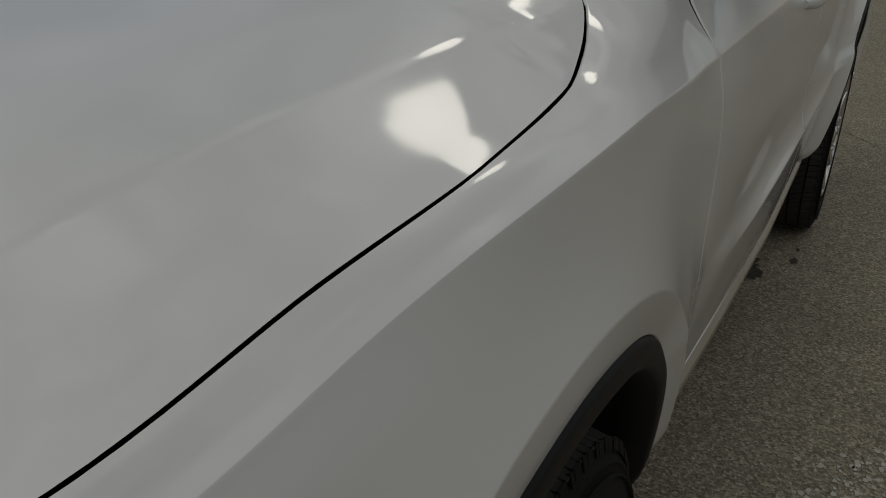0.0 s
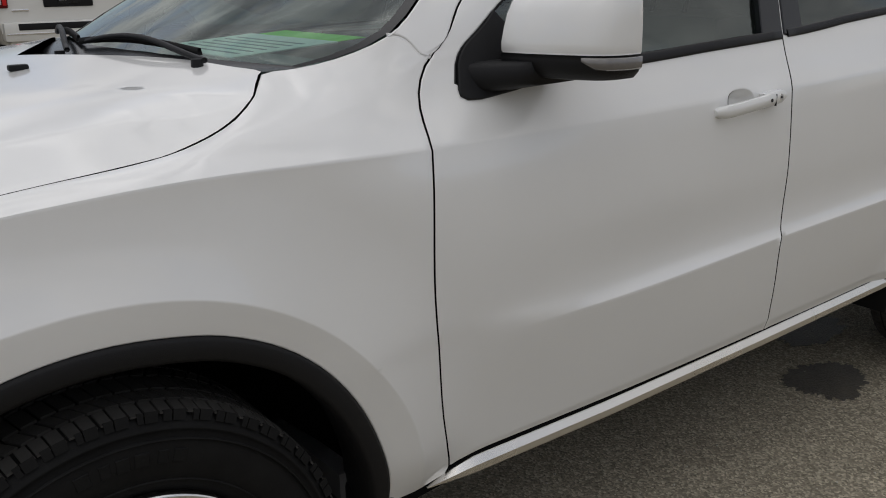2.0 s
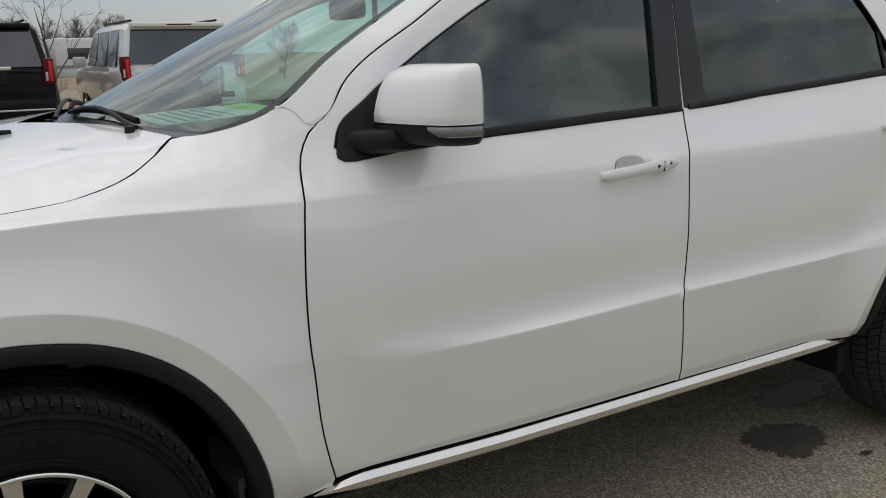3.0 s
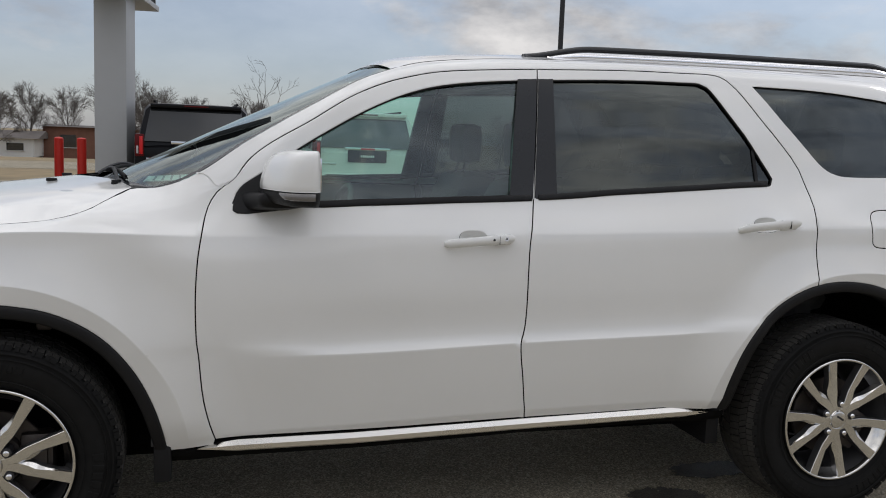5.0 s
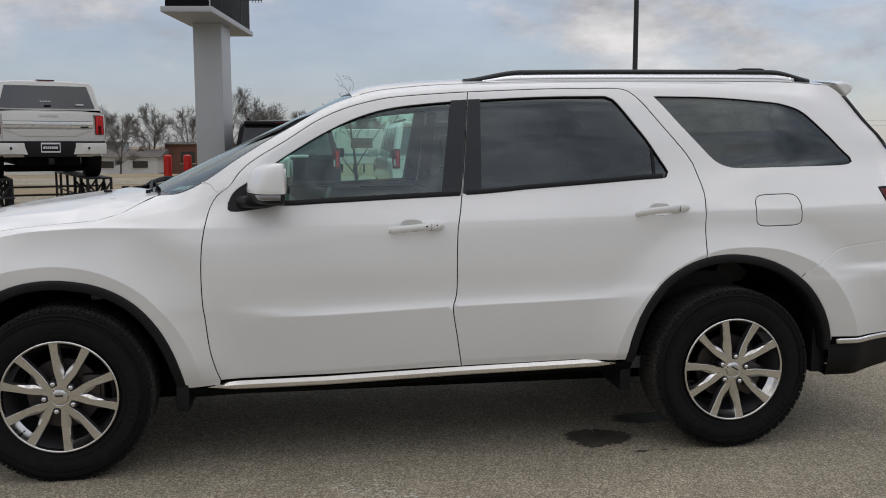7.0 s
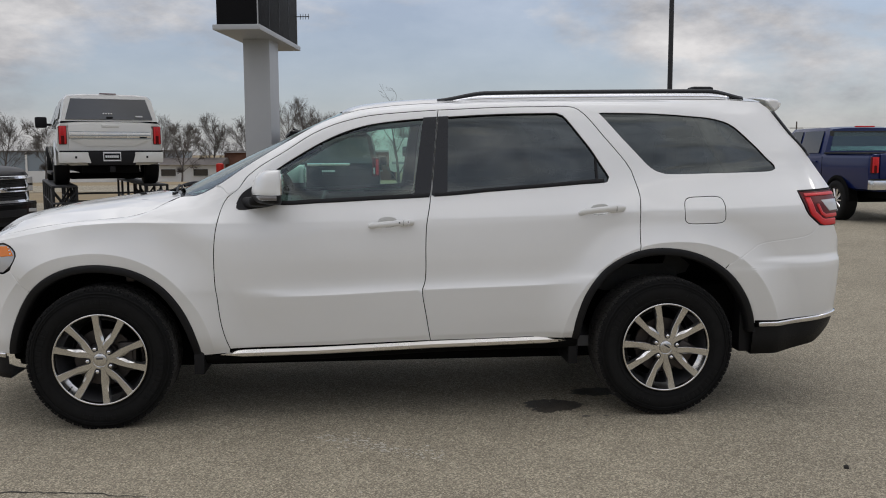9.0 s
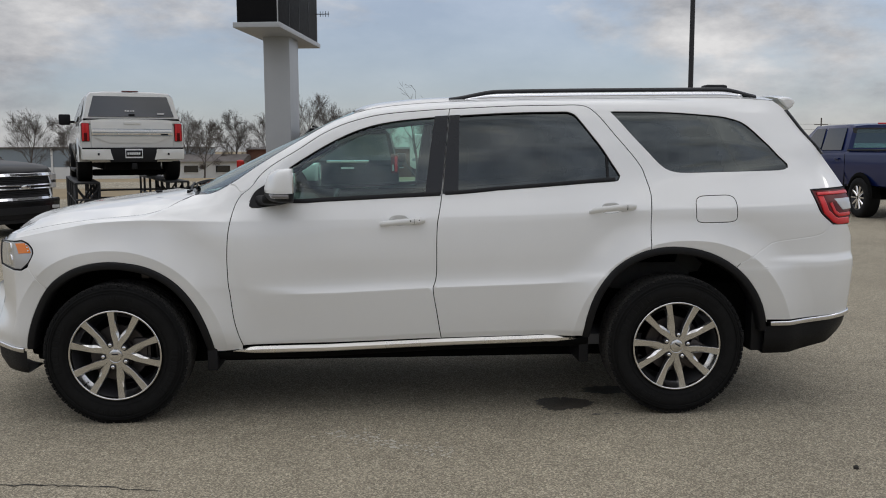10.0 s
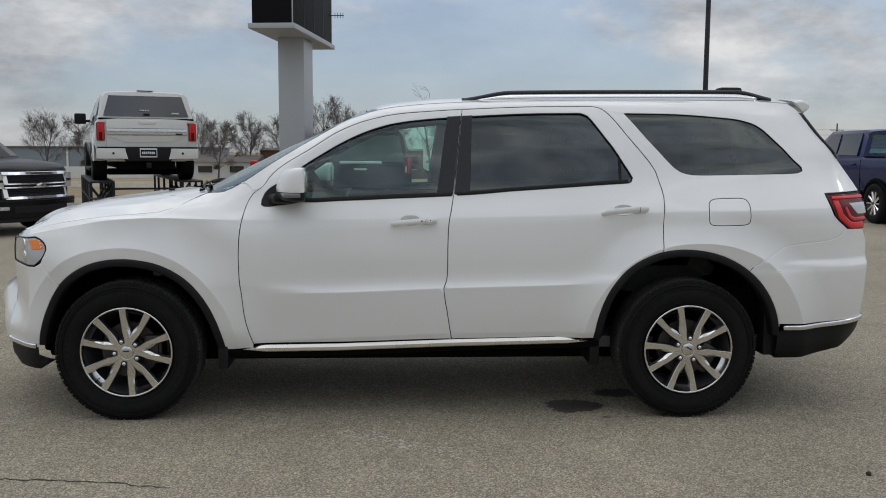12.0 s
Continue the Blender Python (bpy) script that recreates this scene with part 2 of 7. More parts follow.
def thing(name, label, category, group="", at=None):
    ob = new(name)
    ob.empty_display_size = 0.1
    if at is not None:
        ob.matrix_world = at
    return tagged(ob, label, category, group)


def box(bm, lo, hi, bevel=0.0, m=None):
    lo, hi = Vector(lo), Vector(hi)
    mid, size = (lo + hi) / 2, hi - lo
    got = bmesh.ops.create_cube(bm, size=1, matrix=(m or Matrix()) @ Matrix.LocRotScale(mid, None, size))
    if bevel:
        edges = list({e for v in got["verts"] for e in v.link_edges})
        bmesh.ops.bevel(bm, geom=edges, offset=bevel, segments=2, profile=0.6, affect="EDGES")
    return bm


def tube(bm, a, b, r1, r2=None, seg=10):
    a, b = Vector(a), Vector(b)
    turn = (b - a).to_track_quat("Z", "Y").to_matrix().to_4x4()
    bmesh.ops.create_cone(bm, cap_ends=True, segments=seg, radius1=r1, radius2=r1 if r2 is None else r2,
                          depth=(b - a).length, matrix=Matrix.Translation((a + b) / 2) @ turn)
    return bm


def grid_faces(n, m, closed=False):
    """Quads of n rows of m points; closed: each row is a ring."""
    out = []
    for i in range(n - 1):
        for j in range(m if closed else m - 1):
            k = (j + 1) % m
            out.append((i * m + j, i * m + k, (i + 1) * m + k, (i + 1) * m + j))
    return out


def lathe(profile, seg=72):
    """Verts and faces of a profile of (radius, y) turned about the y axis."""
    ang = np.linspace(0, 2 * np.pi, seg, endpoint=False)
    v = np.array([[(r * math.cos(a), y, r * math.sin(a)) for a in ang] for r, y in profile]).reshape(-1, 3)
    return v, grid_faces(len(profile), seg, True)


def sweep(points, sections, caps=True):
    """Verts and faces of rings (offset vectors) set at points."""
    v = np.array([[np.asarray(p) + np.asarray(o) for o in ring] for p, ring in zip(points, sections)])
    n, m = v.shape[:2]
    f = grid_faces(n, m, True)
    if caps:
        f += [tuple(range(m)), tuple(range((n - 1) * m, n * m))]
    return v.reshape(-1, 3), f


def spline(pts, step=0.02, closed=False):
    """Catmull-Rom through 2D or 3D points, at about that step."""
    p = np.asarray(pts, float)
    out = []
    n = len(p)
    for i in range(n if closed else n - 1):
        a, b = p[i], p[(i + 1) % n]
        z = p[i - 1] if (i > 0 or closed) else 2 * a - b
        c = p[(i + 2) % n] if (i + 2 < n or closed) else 2 * b - a
        k = max(1, int(np.linalg.norm((b - a) * ([1, 0.1] if p.shape[1] == 2 else 1)) / step))
        for t in np.arange(k) / k:
            out.append(0.5 * (2 * a + (b - z) * t + (2 * z - 5 * a + 4 * b - c) * t**2 + (3 * a - z - 3 * b + c) * t**3))
    if not closed:
        out.append(p[-1])
    return np.array(out)


# ---- the car's body ----
def pchip(xs, ys, q):
    """Monotone cubic through (xs, ys)."""
    xs, ys, q = np.asarray(xs, float), np.asarray(ys, float), np.asarray(q, float)
    h, d = np.diff(xs), np.diff(ys) / np.diff(xs)
    m = np.zeros(len(xs))
    same = d[:-1] * d[1:] > 0
    w1, w2 = 2 * h[1:] + h[:-1], h[1:] + 2 * h[:-1]
    with np.errstate(divide="ignore", invalid="ignore"):
        inner = (w1 + w2) / (w1 / d[:-1] + w2 / d[1:])
    m[1:-1] = np.where(same, inner, 0)
    m[0], m[-1] = d[0], d[-1]
    q = np.clip(q, xs[0], xs[-1])
    i = np.clip(np.searchsorted(xs, q, side="right") - 1, 0, len(xs) - 2)
    t = (q - xs[i]) / h[i]
    return ((2 * t**3 - 3 * t**2 + 1) * ys[i] + (t**3 - 2 * t**2 + t) * h[i] * m[i]
            + (-2 * t**3 + 3 * t**2) * ys[i + 1] + (t**3 - t**2) * h[i] * m[i + 1])


# The side of the body: lines that run from front to rear, each as (x, y, z), from the sill (0) up to the roof's edge (10).
SIDE = [
    [(-.9, .17, .42), (-.6, .165, .40), (-.45, .160, .39), (-.3, .150, .38), (.3, .140, .365), (.5, .122, .37), (.66, .112, .385), (1.2, .085, .405), (1.74, .065, .425), (2.47, .068, .432), (2.9, .066, .44), (3.4, .07, .45), (4.2, .08, .50)],
    [(-.9, .11, .56), (-.6, .150, .548), (-.42, .155, .537), (-.3, .127, .53), (-.1, .108, .524), (.3, .108, .52), (.5, .098, .52), (.66, .090, .52), (1.2, .056, .545), (1.74, .037, .575), (2.47, .034, .585), (2.9, .036, .585), (3.4, .04, .60), (4.2, .045, .64)],
    [(-.9, .095, .70), (-.6, .135, .695), (-.42, .140, .692), (-.3, .113, .69), (-.1, .094, .687), (.3, .088, .685), (.5, .074, .685), (.66, .063, .687), (.85, .044, .697), (1.12, .030, .703), (1.7, .016, .727), (2.33, .010, .744), (2.75, .018, .760), (3.4, .02, .78), (4.2, .02, .80)],
    [(-.9, .09, .78), (-.6, .125, .765), (-.42, .130, .762), (-.3, .106, .76), (-.1, .088, .76), (.3, .082, .76), (.5, .062, .76), (.66, .053, .76), (.85, .050, .76), (1.12, .050, .762), (1.7, .034, .785), (2.33, .027, .802), (2.75, .024, .82), (3.4, .02, .84), (4.2, .02, .86)],
    [(-.9, .09, .88), (-.6, .105, .88), (-.42, .102, .88), (-.3, .092, .88), (-.1, .081, .882), (.3, .070, .885), (.5, .058, .89), (.66, .048, .895), (1.2, .041, .90), (1.74, .031, .905), (2.47, .026, .92), (2.9, .022, .93), (3.4, .018, .95), (4.2, .03, .97)],
    [(-.9, .12, .95), (-.6, .112, .965), (-.3, .098, .985), (.3, .064, 1.01), (.66, .056, 1.01), (1.2, .048, 1.01), (1.74, .037, 1.015), (2.47, .030, 1.03), (2.9, .024, 1.05), (3.4, .012, 1.06), (4.2, .04, 1.08)],
    [(-.9, .15, .965), (-.6, .130, .997), (-.3, .114, 1.054), (-.08, .081, 1.091), (.15, .067, 1.102), (.36, .066, 1.098), (.61, .076, 1.091), (1.2, .060, 1.098), (1.74, .049, 1.107), (2.47, .038, 1.125), (2.9, .025, 1.142), (3.3, .012, 1.15), (3.7, .03, 1.165), (4.2, .07, 1.18)],
    [(-.9, .165, .974), (-.6, .146, 1.007), (-.3, .126, 1.062), (-.08, .098, 1.098), (.15, .088, 1.115), (.32, .104, 1.132), (.45, .116, 1.145), (.60, .148, 1.172), (.68, .157, 1.230), (.8, .142, 1.24), (1.2, .118, 1.237), (1.74, .108, 1.236), (2.3, .106, 1.268), (2.73, .112, 1.312), (3.3, .13, 1.335), (3.7, .165, 1.35), (4.2, .23, 1.36)],
    [(-.9, .185, .982), (-.6, .155, 1.014), (-.3, .134, 1.069), (-.08, .110, 1.104), (.15, .104, 1.122), (.32, .130, 1.163), (.45, .17, 1.178), (.60, .160, 1.222), (.68, .168, 1.252), (.8, .174, 1.30), (1.0, .18, 1.39), (1.2, .175, 1.44), (1.74, .190, 1.49), (2.3, .185, 1.51), (2.73, .185, 1.52), (3.3, .205, 1.53), (3.7, .235, 1.50), (4.2, .27, 1.46)],
    [(-.9, .20, .988), (-.6, .164, 1.020), (-.3, .143, 1.076), (-.08, .121, 1.108), (.15, .120, 1.127), (.32, .162, 1.180), (.45, .227, 1.203), (.60, .177, 1.254), (.68, .170, 1.265), (.76, .184, 1.331), (.97, .21, 1.476), (1.13, .225, 1.572), (1.28, .245, 1.632), (1.44, .258, 1.666), (1.62, .265, 1.684), (1.8, .27, 1.697), (2.3, .27, 1.715), (2.9, .275, 1.715), (3.3, .285, 1.70), (3.7, .31, 1.63), (4.2, .33, 1.50)],
    [(-.9, .215, .993), (-.6, .172, 1.023), (-.3, .150, 1.081), (-.08, .130, 1.110), (.12, .136, 1.127), (.21, .153, 1.144), (.27, .170, 1.165), (.32, .196, 1.196), (.36, .254, 1.215), (.39, .289, 1.228), (.45, .29, 1.230), (.52, .235, 1.250), (.60, .186, 1.290), (.75, .238, 1.392), (.97, .27, 1.525), (1.2, .31, 1.648), (1.4, .33, 1.706), (1.75, .35, 1.738), (2.3, .36, 1.755), (2.9, .37, 1.762), (3.4, .38, 1.765), (3.72, .39, 1.750), (4.2, .40, 1.62)],
]
WHEEL_FRONT, WHEEL_REAR, WHEEL_Z, CENTRE = 0.0, 3.042, 0.387, 0.95
# radius of the brow over each wheel, by the angle up from the rear
BROW_RADIUS = {WHEEL_FRONT: [(0, .575), (20, .561), (40, .551), (85, .555), (100, .561), (115, .578), (130, .588), (160, .588), (180, .60)],
               WHEEL_REAR: [(0, .66), (25, .65), (45, .645), (65, .615), (90, .585), (110, .580), (140, .578), (180, .58)]}


def flare(cx, x, z):
    """The brow's radius in the direction of a point."""
    a = np.degrees(np.arctan2(np.maximum(z - WHEEL_Z, 0), x - cx))
    return pchip([q[0] for q in BROW_RADIUS[cx]], [q[1] for q in BROW_RADIUS[cx]], a)


def smooth(a, b, v):
    t = np.clip((v - a) / (b - a), 0, 1)
    return t * t * (3 - 2 * t)


def side_point(x, s):
    """The point of the car's near side at x, s levels up from the sill."""
    x, s = np.asarray(x, float), np.asarray(s, float)
    ys = np.array([pchip([p[0] for p in line], [p[1] for p in line], x) for line in SIDE])
    zs = np.array([pchip([p[0] for p in line], [p[2] for p in line], x) for line in SIDE])
    k = np.clip(np.floor(s).astype(int), 0, 9)
    t = np.clip(s - k, -0.3, 1.3)
    pick = lambda a, j: np.take_along_axis(a, np.clip(j, 0, 10)[None], 0)[0]

    def blend(a, lip):
        p0, p1, p2, p3 = (pick(a, k + j) for j in (-1, 0, 1, 2))
        # slope at a line: softened at the two creases and the belt, smooth elsewhere
        m1 = np.where(k == 0, p2 - p1, np.where(k == 2, edge * lip * (p2 - p1) + (1 - edge) * (p2 - p0) / 2, np.where(k == 6, (1 - brow) * (p2 - p0) / 2 + brow * (p2 - p1), (p2 - p0) / 2)))
        m2 = np.where(k == 9, p2 - p1, np.where(k == 1, edge * (p2 - p1) + (1 - edge) * (p3 - p1) / 2, np.where(k == 5, (1 - brow) * (p3 - p1) / 2 + brow * (p2 - p1), (p3 - p1) / 2)))
        return ((2 * t**3 - 3 * t**2 + 1) * p1 + (t**3 - 2 * t**2 + t) * m1 + (3 * t**2 - 2 * t**3) * p2 + (t**3 - t**2) * m2)

    brow = 0.65 + 0.33 * smooth(1.3, 0.7, x)
    edge = smooth(0.72, 1.05, x) * smooth(2.62, 2.35, x)
    y, z = blend(ys, 2.0), blend(zs, 1.0)
    # the doors turn under at their foot
    y = y + 0.035 * np.clip(0.30 - s, 0, 0.3) * smooth(0.42, 0.78, x) * smooth(2.62, 2.5, x)
    # the nose falls away
    z = z - 2.6 * np.clip(-0.60 - x, 0, None) ** 2 * smooth(5.4, 6.4, s)
    # flares round the wheels, with a chamfer down to the lip
    for cx, size, cut, reach in ((WHEEL_FRONT, 0.046, 0.007, 0.20), (WHEEL_REAR, 0.044, 0.009, 0.17)):
        r = np.hypot(x - cx, z - WHEEL_Z)
        low = smooth(0.30, 0.50, z)
        edge_r = flare(cx, x, z)
        t_out = np.clip(1 - (r - edge_r) / reach, 0, 1)
        y = y - low * np.where(r > edge_r, size * t_out**1.7, size - cut * (edge_r - r) / 0.06)
    # the ledge of the rear bumper
    y = y - 0.020 * smooth(0.885, 0.845, z) * smooth(3.50, 3.72, x)
    # rounded corners of the plan
    f = np.clip(-0.33 - x, 0, None)
    y = y + (1.55 * f**2.6 + 0.9 * np.clip(f - .22, 0, None)) * (1 - 0.5 * smooth(0.66, 0.46, z))
    r = np.clip(x - 3.785, 0, None)
    y = y + 2.3 * r**2.5 + 3.0 * np.clip(r - 0.30, 0, None) ** 1.5
    return np.stack([x, y, z], -1)


def plain_normal(x, s):
    h = 1e-3
    du = side_point(x + h, s) - side_point(x - h, s)
    dv = side_point(x, np.minimum(s + h, 10)) - side_point(x, np.maximum(s - h, 0))
    n = np.cross(du, dv)
    n /= np.linalg.norm(n, axis=-1, keepdims=True) + 1e-12
    return n * np.where(n[..., 1:2] > 0.15, -1, 1)


def side_normal(x, s):
    """The normal of the side, evened out where the pillar's foot flows into the wing."""
    x, s = np.asarray(x, float), np.asarray(s, float)
    foot = smooth(0.16, 0.36, x) * smooth(0.95, 0.74, x) * smooth(6.0, 7.3, s)
    n = plain_normal(x, s)
    near = foot > 0.001
    if near.any():
        xs, ss, k = x[near], s[near], foot[near]
        total = np.zeros((len(xs), 3))
        for i in range(-3, 4):
            for j in range(-3, 4):
                w = math.exp(-(i * i + j * j) / 5.0)
                total += w * plain_normal(xs + 0.06 * i * k, np.clip(ss + 0.75 * j * k, 0, 9.98))
        n[near] = total / (np.linalg.norm(total, axis=-1, keepdims=True) + 1e-12)
    return n


def inside(pts, poly):
    """Which points lie within a closed polygon."""
    x, y = pts[:, 0], pts[:, 1]
    got = np.zeros(len(pts), bool)
    px, py = poly[:, 0], poly[:, 1]
    qx, qy = np.roll(px, -1), np.roll(py, -1)
    for a, b, c, d in zip(px, py, qx, qy):
        if b != d:
            cross = ((b > y) != (d > y)) & (x < (c - a) * (y - b) / (d - b) + a)
            got ^= cross
    return got


def loop(*curves):
    """One closed outline in (x, level) from curves that follow one another, each smooth in itself."""
    pts = []
    for c in curves:
        c = np.asarray(c, float)
        q = spline(c) if len(c) > 2 else np.array([c[0] + (c[1] - c[0]) * t for t in np.linspace(0, 1, max(2, int(np.linalg.norm((c[1] - c[0]) * [1, 0.1]) / 0.02) + 1))])
        pts.extend(q)
    out = []
    for p in pts:
        if not out or np.linalg.norm((p - out[-1]) * [1, 0.1]) > 0.004:
            out.append(p)
    if np.linalg.norm((out[0] - out[-1]) * [1, 0.1]) < 0.004:
        out.pop()
    out = np.array(out)
    area = np.sum(out[:, 0] * np.roll(out[:, 1], -1) - np.roll(out[:, 0], -1) * out[:, 1])
    return out if area > 0 else out[::-1].copy()


def shift(poly, d):
    """An outline moved d metres towards its inside along the surface."""
    p = side_point(poly[:, 0], poly[:, 1])
    n = side_normal(poly[:, 0], poly[:, 1])
    t = np.roll(p, -1, 0) - np.roll(p, 1, 0)
    t /= np.linalg.norm(t, axis=1, keepdims=True) + 1e-9
    way = np.cross(n, t)
    h = 1e-3
    sv = np.clip(poly[:, 1], h, 10 - h)
    du = (side_point(poly[:, 0] + h, poly[:, 1]) - side_point(poly[:, 0] - h, poly[:, 1])) / (2 * h)
    dv = (side_point(poly[:, 0], sv + h) - side_point(poly[:, 0], sv - h)) / (2 * h)
    out = []
    for w, a, b in zip(way, du, dv):
        m = np.array([[a @ a, a @ b], [a @ b, b @ b]])
        out.append(np.linalg.solve(m + 1e-9 * np.eye(2), [w @ a, w @ b]))
    return poly + d * np.clip(np.array(out), [-1, -25], [1, 25])


FLAT = np.array([1, 0.1])


def brow_points():
    """Points in (x, level) on both sides of the brow over each wheel, to keep it crisp."""
    out = []
    levels = np.linspace(0, 6, 241)
    for cx in (WHEEL_FRONT, WHEEL_REAR):
        for off in (-0.0025, 0.0025):
            for a in np.linspace(0.02, math.pi - 0.02, 130):
                r = off + float(flare(cx, cx + math.cos(a), WHEEL_Z + math.sin(a)))
                x = cx + r * math.cos(a)
                z = side_point(np.full(241, x), levels)[:, 2]
                out.append((x, np.interp(WHEEL_Z + r * math.sin(a), z, levels)))
    return np.array(out)


BROW = brow_points()


def side_panel(name, outline, mat, parent, label="", holes=(), gap=0.0025, depth=0.0, flange=0.02, both=True, step=(0.022, 5), far_name=None):
    """A sheet-metal panel of the car's side between its gaps, with turned-in edges; both: also on the far side."""
    from_edge = 0.0035
    r0 = shift(outline, gap)
    r1 = shift(outline, gap + from_edge)
    h0 = [shift(h, -gap) for h in holes]
    h1 = [shift(h, -gap - from_edge) for h in holes]
    lo, hi = outline.min(0), outline.max(0)
    gx = np.arange(lo[0], hi[0], step[0])
    gs = np.arange(math.floor(lo[1]) * step[1], math.ceil(hi[1]) * step[1] + 1) / step[1]
    gs = np.sort(np.concatenate([gs, [1.955, 2.045, 0.255, 0.345, 5.94, 6.06]]))
    gs = gs[(gs >= lo[1] - 0.3) & (gs <= hi[1] + 0.3) & ((abs(gs - 2) > 0.01) | (gs == 2))]
    g = np.array(np.meshgrid(gx, gs, indexing="ij")).reshape(2, -1).T
    keep = inside(g, r1)
    for h in h1:
        keep &= ~inside(g, h)
    g = g[keep]
    brow = BROW[inside(BROW, r1)]
    for h in h1:
        brow = brow[~inside(brow, h)]
    if len(brow):
        near_brow = np.array([np.min(np.linalg.norm((brow - q) * FLAT, axis=1)) for q in g])
        g = np.concatenate([g[near_brow > 0.010], brow])
    for ring in (r1, *h1):
        d = np.full(len(g), 9.0)
        for p in ring:
            d = np.minimum(d, np.linalg.norm((g - p) * FLAT, axis=1))
        g = g[d > 0.009]
    rings = [r1, *h1]
    pts = np.concatenate([*rings, g]) * FLAT
    edges, k = [], 0
    for ring in rings:
        edges += [(k + i, k + (i + 1) % len(ring)) for i in range(len(ring))]
        k += len(ring)
    got = geometry.delaunay_2d_cdt([Vector(p) for p in pts], edges, [], 0, 1e-7)
    v2 = np.array([tuple(v) for v in got[0]]) / FLAT
    tri = np.array([f for f in got[2] if len(f) == 3])
    mid = v2[tri].mean(1)
    ok = inside(mid, r1)
    for h in h1:
        ok &= ~inside(mid, h)
    tri = tri[ok]
    nrm = side_normal(v2[:, 0], v2[:, 1])
    pos = side_point(v2[:, 0], v2[:, 1]) - nrm * depth
    verts, faces, normals, flanges = list(pos), [tuple(t) for t in tri], list(nrm), []
    # rounded, turned-in edge
    for ring, outer in ((r1, r0), *zip(h1, h0)):
        near = [int(np.argmin(np.linalg.norm((v2 - p) * FLAT, axis=1))) for p in ring]
        n = side_normal(outer[:, 0], outer[:, 1])
        p = side_point(outer[:, 0], outer[:, 1])
        out = p - side_point(ring[:, 0], ring[:, 1])
        out /= np.linalg.norm(out, axis=1, keepdims=True) + 1e-9
        a = len(verts)
        count = len(ring)
        verts.extend(p - n * (depth + 0.0022)); normals.extend((n + out) / 1.414)
        verts.extend(p - n * (depth + 0.0022)); normals.extend(out)
        verts.extend(p - n * (depth + max(flange, 0.003))); normals.extend(out)
        for i in range(count):
            j = (i + 1) % count
            faces.append((near[i], near[j], a + j, a + i))
            faces.append((a + count + i, a + count + j, a + 2 * count + j, a + 2 * count + i))
            flanges.append(faces[-1])
    verts, normals = np.array(verts), np.array(normals)
    flanges = set(flanges)
    faces = [f for f in faces if len(set(f)) == len(f)]
    dark = {i for i, f in enumerate(faces) if f in flanges}
    # one way round
    fixed = []
    for f in faces:
        q = verts[list(f[:3])]
        c = np.cross(q[1] - q[0], q[2] - q[0])
        fixed.append(f if c @ normals[list(f)].mean(0) > 0 else f[::-1])
    def finish(ob):
        # turned-in edges of white panels are coloured near-black, as shade in the gaps
        if mat is WHITE:
            ob.data.materials.append(GAP)
            for q in ob.data.polygons:
                if q.index in dark:
                    q.material_index = 1
        return ob
    made = [finish(mesh_object(name, verts, fixed, mat, parent[0], label, normals))]
    if both:
        v, n = verts.copy(), normals.copy()
        v[:, 1] = 2 * CENTRE - v[:, 1]
        n[:, 1] *= -1
        made.append(finish(mesh_object(name, v, [f[::-1] for f in fixed], mat, parent[1], label, n)))
    return made


def side_strip(name, curve, mat, parent, width, thick, raise_=0.0, label="", both=True, closed=False):
    """A moulding along a curve in (x, level): width along the surface, thick across it."""
    c = np.asarray(curve, float)
    p, n = side_point(c[:, 0], c[:, 1]), side_normal(c[:, 0], c[:, 1])
    t = np.gradient(p, axis=0)
    if closed:
        t = np.roll(p, -1, 0) - np.roll(p, 1, 0)
    t /= np.linalg.norm(t, axis=1, keepdims=True) + 1e-9
    w = np.cross(n, t)
    rings = []
    for a, b in zip(n, w):
        rings.append([a * (raise_ + thick * u) + b * width * s for u, s in ((0, -.5), (.7, -.5), (1, -.3), (1, .3), (.7, .5), (0, .5))])
    if closed:
        p, rings = np.concatenate([p, p[:1]]), rings + rings[:1]
    v, f = sweep(p, rings, caps=not closed)
    made = [mesh_object(name, v, f, mat, parent[0], label)]
    if both:
        v = v.copy(); v[:, 1] = 2 * CENTRE - v[:, 1]
        made.append(mesh_object(name, v, [q[::-1] for q in f], mat, parent[1], label))
    return made


def wheel_arch(cx, radii):
    """An opening in (x, level), from its radius at some angles."""
    out = []
    levels = np.linspace(0, 7, 701)
    for a in np.linspace(radii[0][0], radii[-1][0], 56):
        r = float(pchip([q[0] for q in radii], [q[1] for q in radii], np.array(a)))
        x = cx + r * math.cos(radians(a))
        z = side_point(np.full(701, x), levels)[:, 2]
        out.append((x, float(np.interp(WHEEL_Z + r * math.sin(radians(a)), z, levels))))
    return out


def stretch(arch, a, b):
    """The part of an opening between two places along it, from a to b."""
    xs = [p[0] for p in arch]
    lo, hi = min(a, b), max(a, b)
    at = lambda x: (x, float(np.interp(x, *zip(*sorted(arch)))))
    mid = sorted(p for p in arch if lo + 0.006 < p[0] < hi - 0.006)
    got = [at(lo)] + mid + [at(hi)]
    return got if a < b else got[::-1]


